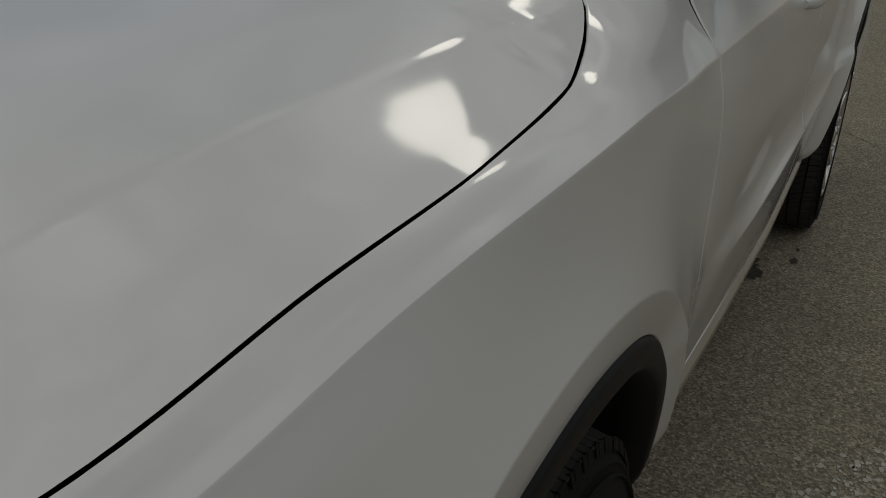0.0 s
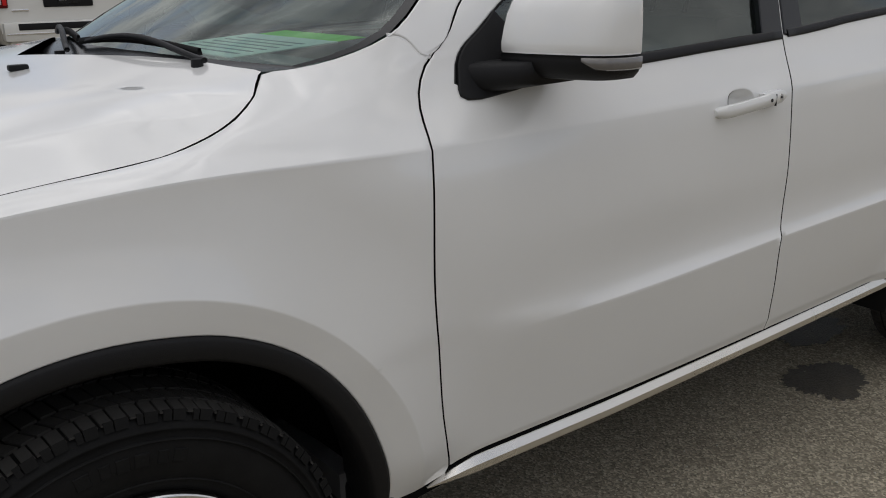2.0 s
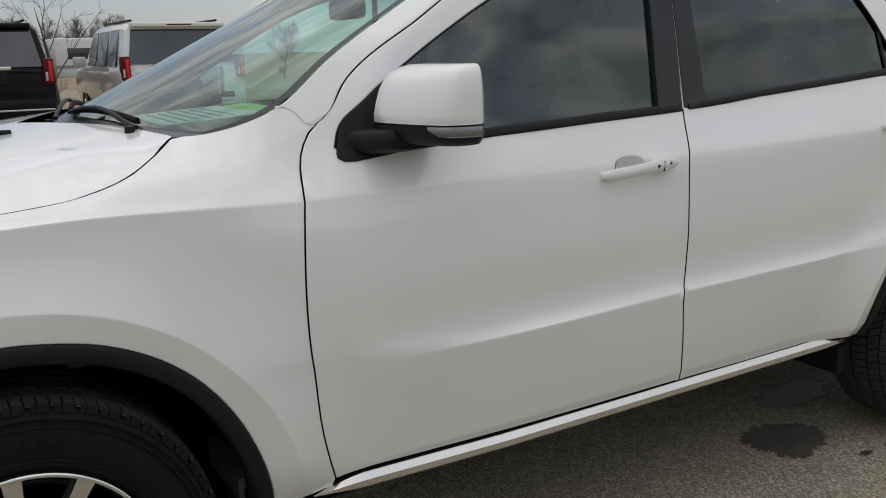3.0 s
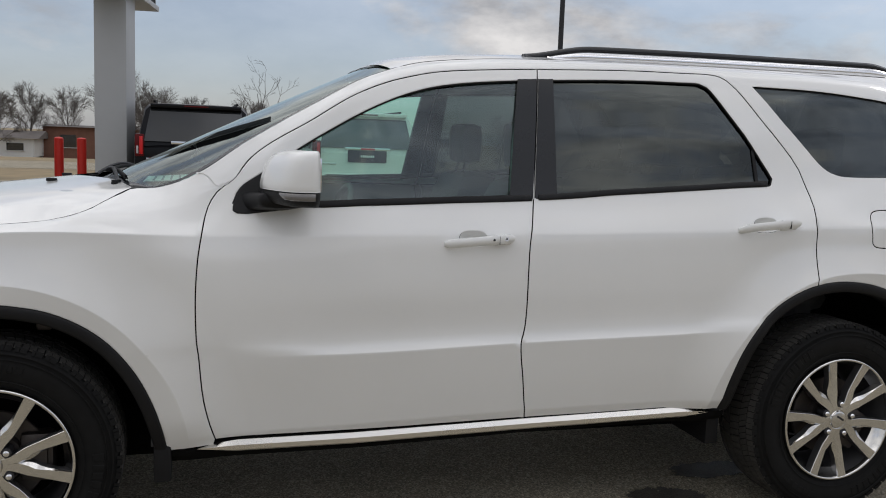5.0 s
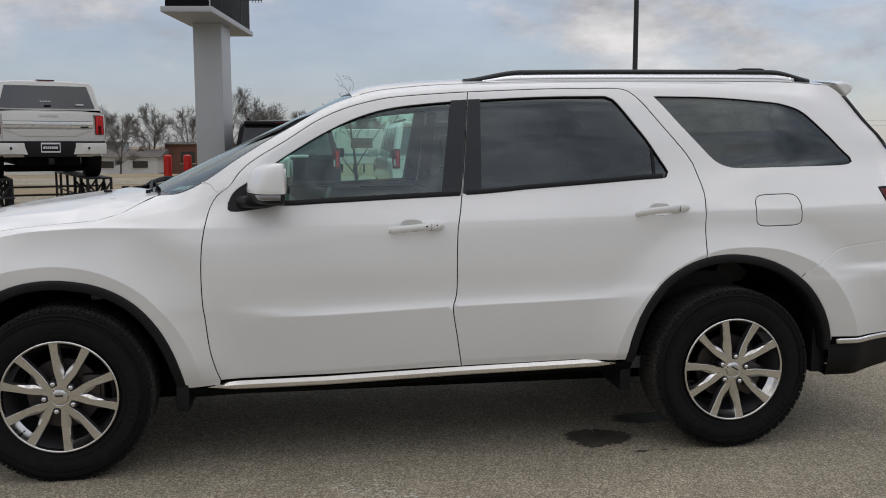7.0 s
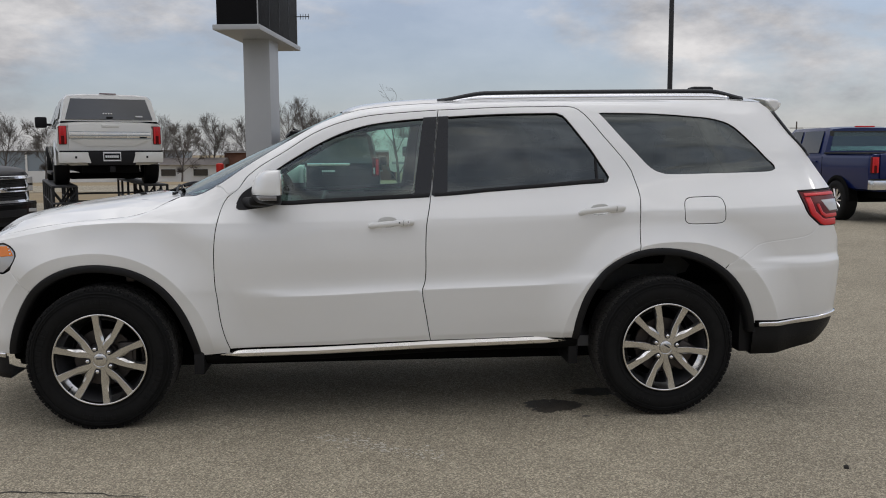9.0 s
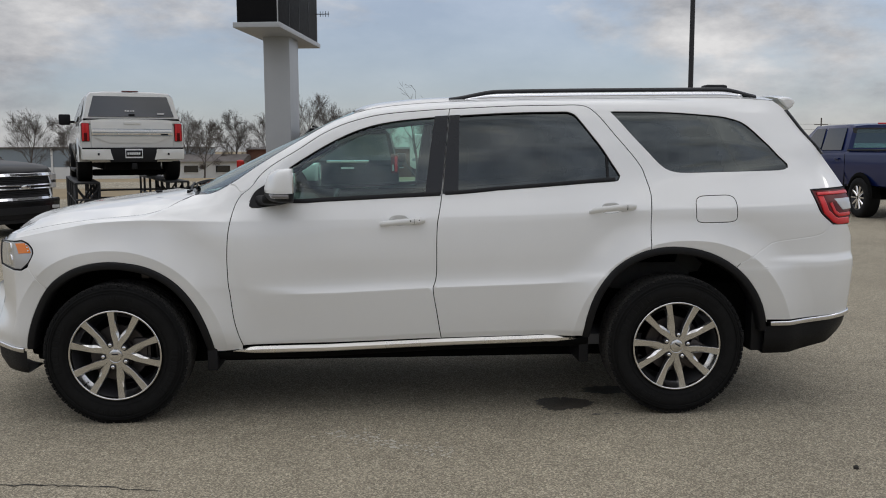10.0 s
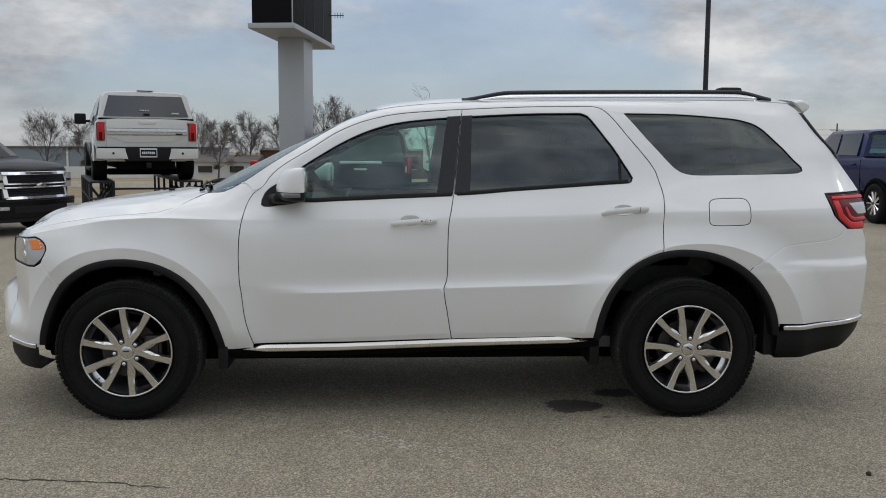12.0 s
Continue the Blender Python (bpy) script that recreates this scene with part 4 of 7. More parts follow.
def glasshouse():
    nu, nv = 26, 33
    us, vs = np.linspace(0, 1, nu), np.linspace(0, 1, nv)
    v = np.array([[windscreen_point(u, w) for w in vs] for u in us]).reshape(-1, 3)
    pane = mesh_object("windscreen", v, [q[::-1] for q in grid_faces(nu, nv)] if np.cross(v[1] - v[0], v[nv] - v[0])[2] < 0 else grid_faces(nu, nv), SCREEN, suv, "windscreen with black printed border")
    # black printed border
    def band(name, ua, ub, va, vb):
        a, b = np.linspace(ua, ub, 20), np.linspace(va, vb, 20)
        q = np.array([[windscreen_point(u, w) + (-0.003, 0, 0.003) for w in b] for u in a]).reshape(-1, 3)
        mesh_object(name, q, grid_faces(20, 20), GLOSS_BLACK, pane, "black printed glass border")
    band("border", 0, 0.075, 0, 1); band("border", 0.075, 1, 0, 0.014); band("border", 0.075, 1, 0.986, 1); band("border", 0.985, 1, 0.014, 0.986)
    xs, nv = np.linspace(1.27, 3.72, 60), 25
    q = np.array([[roof_point(x, w) for w in np.linspace(0, 1, nv)] for x in xs]).reshape(-1, 3)
    q[:nv] += (0, 0, -0.006)
    mesh_object("roof", q, grid_faces(len(xs), nv), WHITE, suv)
    lining = q.copy(); lining[:, 2] -= 0.045
    lining[:, 1] = CENTRE + (lining[:, 1] - CENTRE) * 0.97
    mesh_object("headliner", lining, grid_faces(len(xs), nv), GREY_LINING, suv, "pale grey headliner")
    # the roof's front edge meets the glass
    top = np.array([windscreen_point(1, w) for w in np.linspace(0, 1, nv)]) + (0, 0, 0.003)
    back = q[:nv]
    mesh_object("roof_header", np.concatenate([top, back]), grid_faces(2, nv), WHITE, suv)
    # rear: spoiler, glass, tailgate
    prof = [(3.738, 1.760), (3.778, 1.768), (3.812, 1.765), (3.838, 1.748), (3.842, 1.738), (3.830, 1.714), (3.802, 1.692), (3.788, 1.700), (3.748, 1.746)]
    rows = []
    for k in np.concatenate([[0, 0.004, 0.012], np.linspace(0.03, 0.97, 15), [0.988, 0.996, 1]]):
        w = abs(2 * k - 1)
        y = 0.376 + (2 * CENTRE - 0.752) * k
        tip = 0.62 if k in (0, 1) else 0.90 if w > 0.99 else 0.98 if w > 0.97 else 1.0
        rows.append([(3.79 + (x - 3.79) * tip + 0.035 * (1 - w**2), y, 1.738 + (z - 1.738) * tip + 0.034 * (1 - w**2.4)) for x, z in prof])
    v = np.array(rows).reshape(-1, 3)
    ob = mesh_object("roof_spoiler", v, grid_faces(21, 9, True) + [tuple(range(9)), tuple(range(180, 189))], WHITE, suv)
    ob.data.set_sharp_from_angle(angle=radians(40))
    edge = [(3.70, 0.42, 1.73), (3.82, 0.40, 1.56), (3.93, 0.37, 1.40), (4.02, 0.36, 1.27)]
    v = []
    for x, y, z in edge:
        for w in np.linspace(0, 1, 9):
            k = 0.02 * (1 - (2 * w - 1) ** 2)
            v.append((x + k, y + (2 * CENTRE - 2 * y) * w, z))
    mesh_object("rear_window", v, grid_faces(4, 9), PRIVACY, suv, "dark tailgate glass")
    edge = [(4.085, 0.30, 1.275), (4.115, 0.28, 1.1), (4.12, 0.28, 0.9), (4.14, 0.26, 0.75), (4.13, 0.26, 0.52)]
    v = []
    for x, y, z in edge:
        for w in np.linspace(0, 1, 9):
            v.append((x - 0.03 + 0.03 * (1 - (2 * w - 1) ** 2), y + (2 * CENTRE - 2 * y) * w, z))
    mesh_object("tailgate", v, grid_faces(5, 9), WHITE, suv)


glasshouse()


def cowl_and_wipers():
    v = []
    for u in np.linspace(0, 1, 22):
        y = 0.30 + (2 * CENTRE - 0.60) * u
        w = abs(2 * u - 1)
        f = windscreen_point(0.02, 0.03 + 0.94 * u)
        x0 = 0.386 - 0.255 * (1 - w) ** 1.0
        v += [(x0 - 0.03, y, 1.185 + 0.012 * (1 - w)), (x0 + 0.02, y, 1.175 + 0.012 * (1 - w)), (f[0] + 0.02, f[1], f[2] - 0.012)]
    mesh_object("cowl_panel", v, grid_faces(22, 3), TRIM, suv, "black plastic cowl below the windscreen")
    for base, tip in ((0.10, 0.44), (0.46, 0.86)):
        arm = []
        for k in np.linspace(0, 1, 14):
            p = windscreen_point(0.035 + 0.05 * math.sin(k * 2.4), base + (tip - base) * k)
            arm.append(p + (-0.02, 0, 0.018 + 0.012 * math.sin(k * math.pi)))
        rings = [[(math.cos(a) * 0.007, 0, math.sin(a) * 0.006) for a in np.linspace(0, 2 * np.pi, 7)[:-1]] for _ in arm]
        vv, ff = sweep(arm, rings)
        wiper = mesh_object("wiper_arm", vv, ff, TRIM, suv, "black wiper arm")
        blade = []
        for k in np.linspace(0.15, 1.15, 12):
            p = windscreen_point(0.06 + 0.03 * math.sin(k * 2.6), min(0.97, base + (tip - base) * k))
            blade.append(p + (-0.008, 0, 0.010))
        vv, ff = sweep(blade, [[(a, 0, b) for a, b in ((-.006, 0), (-.003, .014), (.003, .014), (.006, 0))] for _ in blade])
        mesh_object("wiper_blade", vv, ff, RUBBER, wiper)
        bm = bmesh.new()
        p = windscreen_point(0.02, base)
        tube(bm, Vector(p) + Vector((-.02, 0, -.02)), Vector(p) + Vector((-.02, 0, .025)), 0.014, 0.011, 12)
        part("wiper_pivot", bm, TRIM, wiper)


cowl_and_wipers()


def lower_body():
    # bumpers
    rear = loop(SEAM_REAR, [(3.928, 4.79), (4.05, 4.73)], [(4.05, 4.73), (4.118, 3.6), (4.13, 2.8), (4.125, 0.9), (4.12, 0.35)], [(4.12, 0.35), (3.560, 0.42)], stretch(REAR_ARCH, 3.560, 3.370))
    bumper = side_panel("rear_bumper", rear, WHITE, (suv, suv), gap=0.0018)
    side_strip("bumper_chrome", [(x, 0.28 + 0.02 * math.sin((x - 3.58) * 3)) for x in np.linspace(3.585, 4.115, 24)], CHROME, bumper, 0.028, 0.012, 0.0, "chrome bumper strip")
    # the black lower part of the rear bumper
    v = []
    for x in np.linspace(3.56, 4.12, 20):
        p = side_point(np.array([x]), np.array([0.15]))[0]
        low = np.interp(x, [3.56, 3.7, 3.95, 4.12], [0.32, 0.33, 0.375, 0.48])
        v += [(x, p[1] + 0.004, p[2]), (x, p[1] + 0.006, (p[2] + low) / 2 + .02), (x, p[1] + 0.03, low), (x, p[1] + 0.2, low + 0.01)]
    mesh_object("lower_bumper", v, grid_faces(20, 4), TRIM, bumper[0], "black textured plastic valance")
    # closing sheet behind the wheel opening
    for y in (0.14, 2 * CENTRE - 0.14):
        bm = bmesh.new(); box(bm, (3.50, y - 0.05, 0.33), (3.575, y + 0.05, 0.62), 0.01)
        part("bumper_end_cap", bm, TRIM, suv)
    mesh_object("lower_bumper", mirror_y(v), grid_faces(20, 4), TRIM, bumper[1], "black textured plastic valance")
    front = loop(stretch(FRONT_ARCH, -0.369, FRONT_ARCH[-1][0]), [FRONT_ARCH[-1], (-0.735, 0.0)], [(-0.735, 0.0), (-0.735, 3.6)], [(-0.735, 3.6), (-0.68, 3.6), (-0.507, 3.62)], [(-0.507, 3.62), (-0.468, 3.78)], [(-0.468, 3.78), stretch(FRONT_ARCH, -0.369, 0)[0]])
    fb = side_panel("front_bumper", front, WHITE, (suv, suv), gap=0.0018)
    side_strip("bumper_chrome", [(x, -0.02) for x in np.linspace(-0.732, -0.53, 12)], CHROME, fb, 0.030, 0.012, 0.0, "chrome bumper strip")
    v = []
    for x in np.linspace(-0.73, -0.52, 10):
        p = side_point(np.array([x]), np.array([0.0]))[0]
        low = np.interp(x, [-.74, -.66, -.52], [0.33, 0.27, 0.26])
        v += [(x, p[1] + .002, p[2] - 0.01), (x, p[1] + 0.008, low + .04), (x, p[1] + 0.02, low), (x, p[1] + 0.25, low)]
    mesh_object("lower_bumper", v, grid_faces(10, 4), TRIM, fb[0], "black plastic air dam")
    # nose between the corners
    levels = np.linspace(0, 10, 31)
    e = side_point(np.full(31, -0.733), levels)
    v = []
    for p, lv in zip(e, levels):
        for w in np.linspace(0, 1, 15):
            k = 1 - abs(2 * w - 1) ** 2.2
            bulge = 0.07 + 0.14 * float(smooth(2.7, 1.5, np.array(lv))) + 0.04 * math.exp(-((lv - 1.4) / 0.35) ** 2)
            v.append((p[0] - bulge * k, p[1] + (2 * CENTRE - 2 * p[1]) * w, p[2]))
    mesh_object("nose", v, grid_faces(31, 15), WHITE, suv)
    bm = bmesh.new(); box(bm, (-0.805, 0.70, 0.80), (-0.74, 1.20, 0.96), 0.03)
    part("grille", bm, TRIM, suv, "black front grille")
    # chrome sill strip and black rocker
    xs = np.linspace(0.60, 2.495, 60)
    mid = np.column_stack([xs, np.interp(xs, [0.6, 0.66, 1.2, 1.74, 2.5], [0.113, 0.110, 0.087, 0.068, 0.068]), np.interp(xs, [0.585, 1.12, 1.74, 2.458], [0.377, 0.388, 0.413, 0.427])])
    rings = []
    for x in xs:
        k = min(1, (x - 0.595) / 0.12, math.sqrt(max(0.0, 2.4955 - x) / 0.10 + 0.001))
        rings.append([(0, a, b * k) for a, b in ((.05, -.015), (-.006, -.015), (-.011, -.010), (-.011, .006), (-.001, .022), (.006, .026), (.05, .030))])
    vv, ff = sweep(mid, rings)
    for sill in (mesh_object("sill_strip", vv, ff, SATIN, suv, "bright metal sill strip"), mesh_object("sill_strip", mirror_y(vv), [f[::-1] for f in ff], SATIN, suv, "bright metal sill strip")):
        sill.data.set_sharp_from_angle(angle=radians(25))
    # near-black strip put in for the shaded gap between doors and sill strip
    vv, ff = sweep(mid[2:-2], [[(0, a, r[4][2] + b) for a, b in ((.05, 0.0), (.001, 0.0), (.001, .0035), (.05, .0085))] for r in rings[2:-2]])
    mesh_object("sill_gasket", vv, ff, GAP, suv, "dark strip standing in for the shaded gap above the sill")
    mesh_object("sill_gasket", mirror_y(vv), [f[::-1] for f in ff], GAP, suv, "dark strip standing in for the shaded gap above the sill")
    # rocker in the near-black shell colour, so it merges with the shade below
    v = []
    for x in np.linspace(0.47, 2.56, 40):
        y = side_point(np.array([x]), np.array([0.0]))[0][1]
        z = np.interp(x, [0.47, 1.12, 1.74, 2.56], [0.372, 0.385, 0.415, 0.43])
        v += [(x, y + 0.006, z), (x, y + 0.010, z - 0.02), (x, y + 0.060, z - 0.055), (x, y + 0.16, z - 0.08), (x, y + 0.45, z - 0.13)]
    mesh_object("rocker", v, grid_faces(40, 5), GAP, suv, "black plastic rocker panel")
    mesh_object("rocker", mirror_y(v), grid_faces(40, 5), GAP, suv, "black plastic rocker panel")
    # plain dark boxes for the floor, sized to deepen the shade under the car
    bm = bmesh.new()
    box(bm, (-0.62, 0.55, 0.24), (3.95, 1.35, 0.50), 0.03)
    box(bm, (0.22, 0.46, 0.235), (2.82, 1.44, 0.42), 0.03)
    box(bm, (3.30, 0.24, 0.34), (3.98, 1.66, 0.70), 0.03)
    box(bm, (-0.60, 0.42, 0.30), (-0.42, 1.48, 0.62), 0.03)
    part("underbody", bm, GAP, suv)
    # suspension bracket that shows over the front tyre
    bm = bmesh.new(); box(bm, (0.105, 0.17, 0.775), (0.150, 0.25, 0.835), 0.008); tube(bm, (0.127, 0.16, 0.80), (0.127, 0.18, 0.80), 0.012, 0.012, 10)
    part("suspension_bracket", bm, IRON, suv)
    # mud flap behind the front wheel, and ahead of the rear wheel
    for cx, lo, hi in ((0.49, 0.27, 0.40), (2.545, 0.28, 0.43)):
        bm = bmesh.new()
        box(bm, (cx - 0.028, 0.10, lo), (cx + 0.028, 0.36, hi), 0.010)
        part("mud_flap", bm, TRIM, suv)


lower_body()


def arch_trim(arch, cx, cut):
    """The black lip round a wheel opening, and the liner behind it."""
    c = spline(arch, 0.03)
    p, n = side_point(c[:, 0], c[:, 1]), side_normal(c[:, 0], c[:, 1])
    rows = []
    for q, m in zip(p, n):
        w = np.array([cx - q[0], 0, WHEEL_Z - q[2]]); w /= np.linalg.norm(w)
        rows.append([q - m * 0.006 - w * 0.002, q + m * 0.003 - w * 0.001, q + m * 0.006 + w * 0.004, q + m * 0.006 + w * 0.030, q + m * 0.001 + w * 0.038, q + w * 0.042 + (0, 0.05, 0), q + w * 0.030 + (0, 0.12, 0)])
    v = np.array(rows).reshape(-1, 3)
    f = grid_faces(len(rows), 7)
    for k, vv in enumerate((v, mirror_y(v))):
        mesh_object("arch_trim", vv, f if k == 0 else [q[::-1] for q in f], TRIM, suv, "black plastic wheel arch trim")
    prof = []
    for q in p:
        prof.append([(q[0], q[1] + 0.05, q[2]), (cx + (q[0] - cx) * 0.985, q[1] + 0.25, WHEEL_Z + (q[2] - WHEEL_Z) * 0.985), (cx + (q[0] - cx) * 0.93, q[1] + 0.52, WHEEL_Z + (q[2] - WHEEL_Z) * 0.93), (cx, q[1] + 0.54, WHEEL_Z)])
    v = np.array(prof).reshape(-1, 3)
    f = grid_faces(len(prof), 4)
    mesh_object("wheelhouse_liner", v, f, GAP, suv)
    mesh_object("wheelhouse_liner", mirror_y(v), f, GAP, suv)


arch_trim(FRONT_ARCH, WHEEL_FRONT, 0)
arch_trim(REAR_ARCH, WHEEL_REAR, 0)


# ---- wheels ----
def wheel(parent):
    """An alloy wheel with five pairs of spokes and an all-season tyre; its outer face looks to -y, its middle is the origin."""
    top = new("wheel"); top.empty_display_size = 0.05; top.parent = parent
    tagged(top, "ten-spoke alloy wheel with black tyre")
    R = WHEEL_Z
    side = [(0.236, 0.045), (0.246, 0.018), (0.262, 0.006), (0.290, -0.002), (0.318, -0.004), (0.340, 0.000), (0.352, 0.006), (0.3535, 0.003), (0.358, 0.004), (0.360, 0.010), (0.368, 0.013), (0.377, 0.024), (0.3815, 0.040)]
    prof = side + [(0.3815, 0.13)] + [(r, 0.262 - y) for r, y in side[::-1]]
    v, f = lathe(prof, 96)
    tyre = mesh_object("tyre", v, f, RUBBER, top, "black all-season tyre")
    # tread blocks
    vs, fs = [], []
    rnd = random.Random(4)
    ribs = [(0.014, 0.050, 104, 0.0), (0.058, 0.096, 96, 0.35), (0.104, 0.158, 84, 0.1), (0.166, 0.204, 96, 0.6), (0.212, 0.248, 104, 0.2)]
    for y0, y1, count, off in ribs:
        for i in range(count):
            a0 = (i + off) / count * 2 * math.pi
            wide = 2 * math.pi / count * (0.90, 0.84, 0.88, 0.80)[(i * 7 + i // 5) % 4]
            lean = 0.004 if y0 < 0.03 else 0.022 if y0 < 0.1 else (-0.022 if 0.16 < y0 < 0.21 else -0.004 if y0 > 0.2 else 0.012)
            base = len(vs)
            for r, grow in ((0.377, 1.0), (0.3862, 0.94)):
                for yy, da in ((y0, -lean), (y1, lean)):
                    edge_drop = 0.006 if (yy in (0.014, 0.248)) and r > 0.38 else 0.0
                    for s_ in (-0.5, 0.5):
                        a = a0 + wide * (0.5 + s_ * grow) + da
                        vs.append(((r - edge_drop) * math.cos(a), yy, (r - edge_drop) * math.sin(a)))
            fs += [(base + 4, base + 5, base + 7, base + 6), (base, base + 4, base + 6, base + 2), (base + 1, base + 3, base + 7, base + 5), (base, base + 1, base + 5, base + 4), (base + 2, base + 6, base + 7, base + 3)]
    tagged(mesh_object("tread", vs, fs, TREAD, tyre, smooth_faces=False), kind="stuff")
    # shoulder lugs on both sidewalls
    vs, fs = [], []
    for i in range(104):
        for k, (a_off, span) in enumerate(((0.0, (0.42, 0.90, 0.62, 0.90)[i % 4]),)):
            a0 = (i + a_off) / 104 * 2 * math.pi; a1 = (i + a_off + span) / 104 * 2 * math.pi
            base = len(vs)
            for a in (a0, a1):
                for r, y in ((0.3835, 0.014), (0.3765, 0.0115), (0.3670, 0.0085), (0.3665, 0.014), (0.376, 0.030)):
                    vs.append((r * math.cos(a), y, r * math.sin(a)))
            fs += [(base + j, base + j + 1, base + j + 6, base + j + 5) for j in range(3)] + [(base, base + 1, base + 2, base + 3, base + 4), (base + 9, base + 8, base + 7, base + 6, base + 5)]
    tagged(mesh_object("shoulder_lug", vs, fs, RUBBER, tyre, smooth_faces=False), kind="stuff")
    # raised bars where the maker's lettering is
    vs, fs = [], []
    for start, n, r0, r1 in ((-0.75, 9, 0.298, 0.330), (2.6, 9, 0.298, 0.330), (1.25, 6, 0.304, 0.324), (4.4, 6, 0.304, 0.324)):
        for i in range(n):
            a0, a1 = start + i * 0.095, start + i * 0.095 + (0.060, 0.044, 0.066)[i % 3]
            base = len(vs)
            for r in (r0, r1):
                for a in (a0, (a0 + a1) / 2, a1):
                    vs.append((r * math.cos(a), -0.0056, r * math.sin(a)))
            for r in (r0 - 0.0015, r1 + 0.0015):
                for a in (a0 - 0.005, (a0 + a1) / 2, a1 + 0.005):
                    vs.append((r * math.cos(a), -0.0034, r * math.sin(a)))
            o, q = [base, base + 1, base + 2, base + 5, base + 4, base + 3], [base + 6, base + 7, base + 8, base + 11, base + 10, base + 9]
            fs += [(base, base + 1, base + 4, base + 3), (base + 1, base + 2, base + 5, base + 4)] + [(o[j], o[(j + 1) % 6], q[(j + 1) % 6], q[j]) for j in range(6)]
    tagged(mesh_object("raised_mark", vs, fs, RUBBER, tyre, smooth_faces=False), kind="stuff")
    # raised rings of the sidewall
    for r in (0.272, 0.341):
        v, f = lathe([(r - 0.0016, -0.001 if r < 0.3 else 0.0), (r - 0.0008, -0.0062 if r > 0.3 else -0.0035), (r + 0.0008, -0.0062 if r > 0.3 else -0.0035), (r + 0.0016, 0.0)], 96)
        mesh_object("sidewall_ring", v, f, RUBBER, tyre)
    # rim: lip, barrel
    v, f = lathe([(0.246, 0.020), (0.2475, 0.001), (0.2440, -0.004), (0.2385, -0.0035), (0.2365, 0.000), (0.2345, 0.006), (0.231, 0.020)], 96)
    rim = mesh_object("rim", v, f, ALLOY, top, "machined bright rim lip")
    v, f = lathe([(0.2315, 0.014), (0.226, 0.045), (0.218, 0.06), (0.214, 0.19), (0.20, 0.205)], 96)
    mesh_object("barrel", v, f, ALLOY_INNER, rim, "painted grey inner barrel")
    v, f = lathe([(0.045, 0.092), (0.152, 0.092), (0.155, 0.088), (0.155, 0.080), (0.152, 0.076), (0.092, 0.076), (0.085, 0.058), (0.045, 0.056)], 60)
    disc = mesh_object("brake_disc", v, f, IRON, rim, "worn brake disc")
    disc.data.set_sharp_from_angle(angle=radians(30))
    bm = bmesh.new(); box(bm, (0.075, 0.050, -0.075), (0.178, 0.125, 0.085), 0.022); box(bm, (0.10, 0.040, -0.045), (0.160, 0.06, 0.055), 0.012)
    part("brake_caliper", bm, IRON, rim)
    v, f = lathe([(0.235, 0.21), (0.0, 0.205)], 48)
    mesh_object("backing_plate", v, f, GAP, rim)
    # five pairs of spokes: flat machined faces, straight outer flanks, waved and bevelled inner ones
    radii = np.array([0.040, 0.060, 0.080, 0.096, 0.112, 0.128, 0.145, 0.165, 0.190, 0.215, 0.238])
    outer = np.interp(radii, [0.040, 0.065, 0.090, 0.115, 0.238], [0.0190, 0.0235, 0.0350, 0.0462, 0.0860])
    floor_ = pchip([0.040, 0.080, 0.100, 0.120, 0.135, 0.155, 0.190, 0.238], [-0.001, -0.001, 0.0015, 0.0060, 0.0160, 0.0255, 0.0370, 0.0485], radii)
    bevel = pchip([0.040, 0.080, 0.105, 0.125, 0.145, 0.170, 0.200, 0.238], [0.001, 0.002, 0.0095, 0.0150, 0.0100, 0.0045, 0.0025, 0.0020], radii)
    front_y = np.interp(radii, [0.040, 0.075, 0.13, 0.20, 0.238], [0.004, 0.006, 0.007, 0.0025, -0.0025])
    for k in range(5):
        mid = radians(77 + 72 * k)
        way, across = np.array([math.cos(mid), 0, math.sin(mid)]), np.array([-math.sin(mid), 0, math.cos(mid)])
        at = lambda r, t, y: way * math.sqrt(max(0.0, r * r - t * t)) + across * t + np.array([0, y, 0])
        for s_ in (-1, 1):
            rows = []
            for r, o, i_, w, y in zip(radii, outer, floor_, bevel, front_y):
                rows.append([at(r, s_ * o, y + 0.036), at(r, s_ * o, y + 0.0015), at(r, s_ * (o - 0.0012), y), at(r, s_ * (i_ + w), y), at(r, s_ * i_, y + 0.4 * w + 0.004), at(r, s_ * i_, y + 0.036)])
            v = np.array(rows).reshape(-1, 3)
            n = len(radii)
            spoke = mesh_object("spoke", v, [q if s_ > 0 else q[::-1] for q in grid_faces(n, 6, True)] + [tuple(range(6)), tuple(range(6 * n - 6, 6 * n))], ALLOY, rim)
            spoke.data.set_sharp_from_angle(angle=radians(18))
            spoke.data.materials.append(ALLOY_INNER)
            # the flanks are painted, the face and its bevel are machined
            for q in spoke.data.polygons:
                if len(q.vertices) == 4 and set(j % 6 for j in q.vertices) in ({0, 1}, {4, 5}, {5, 0}):
                    q.material_index = 1
        # the bright dished web that joins a pair at the rim
        rows = []
        for r, y in ((0.236, 0.000), (0.231, 0.010), (0.222, 0.026), (0.208, 0.040)):
            rows.append([at(r, t, y) for t in np.linspace(-0.046, 0.046, 9) * r / 0.236])
        mesh_object("web", np.array(rows).reshape(-1, 3), grid_faces(4, 9), ALLOY, rim, "bright dished web")
    v, f = lathe([(0.056, 0.045), (0.054, 0.010), (0.050, 0.0055), (0.040, 0.0045), (0.0365, 0.006), (0.0345, 0.004), (0.033, -0.001), (0.028, -0.0035), (0.0, -0.0045)], 48)
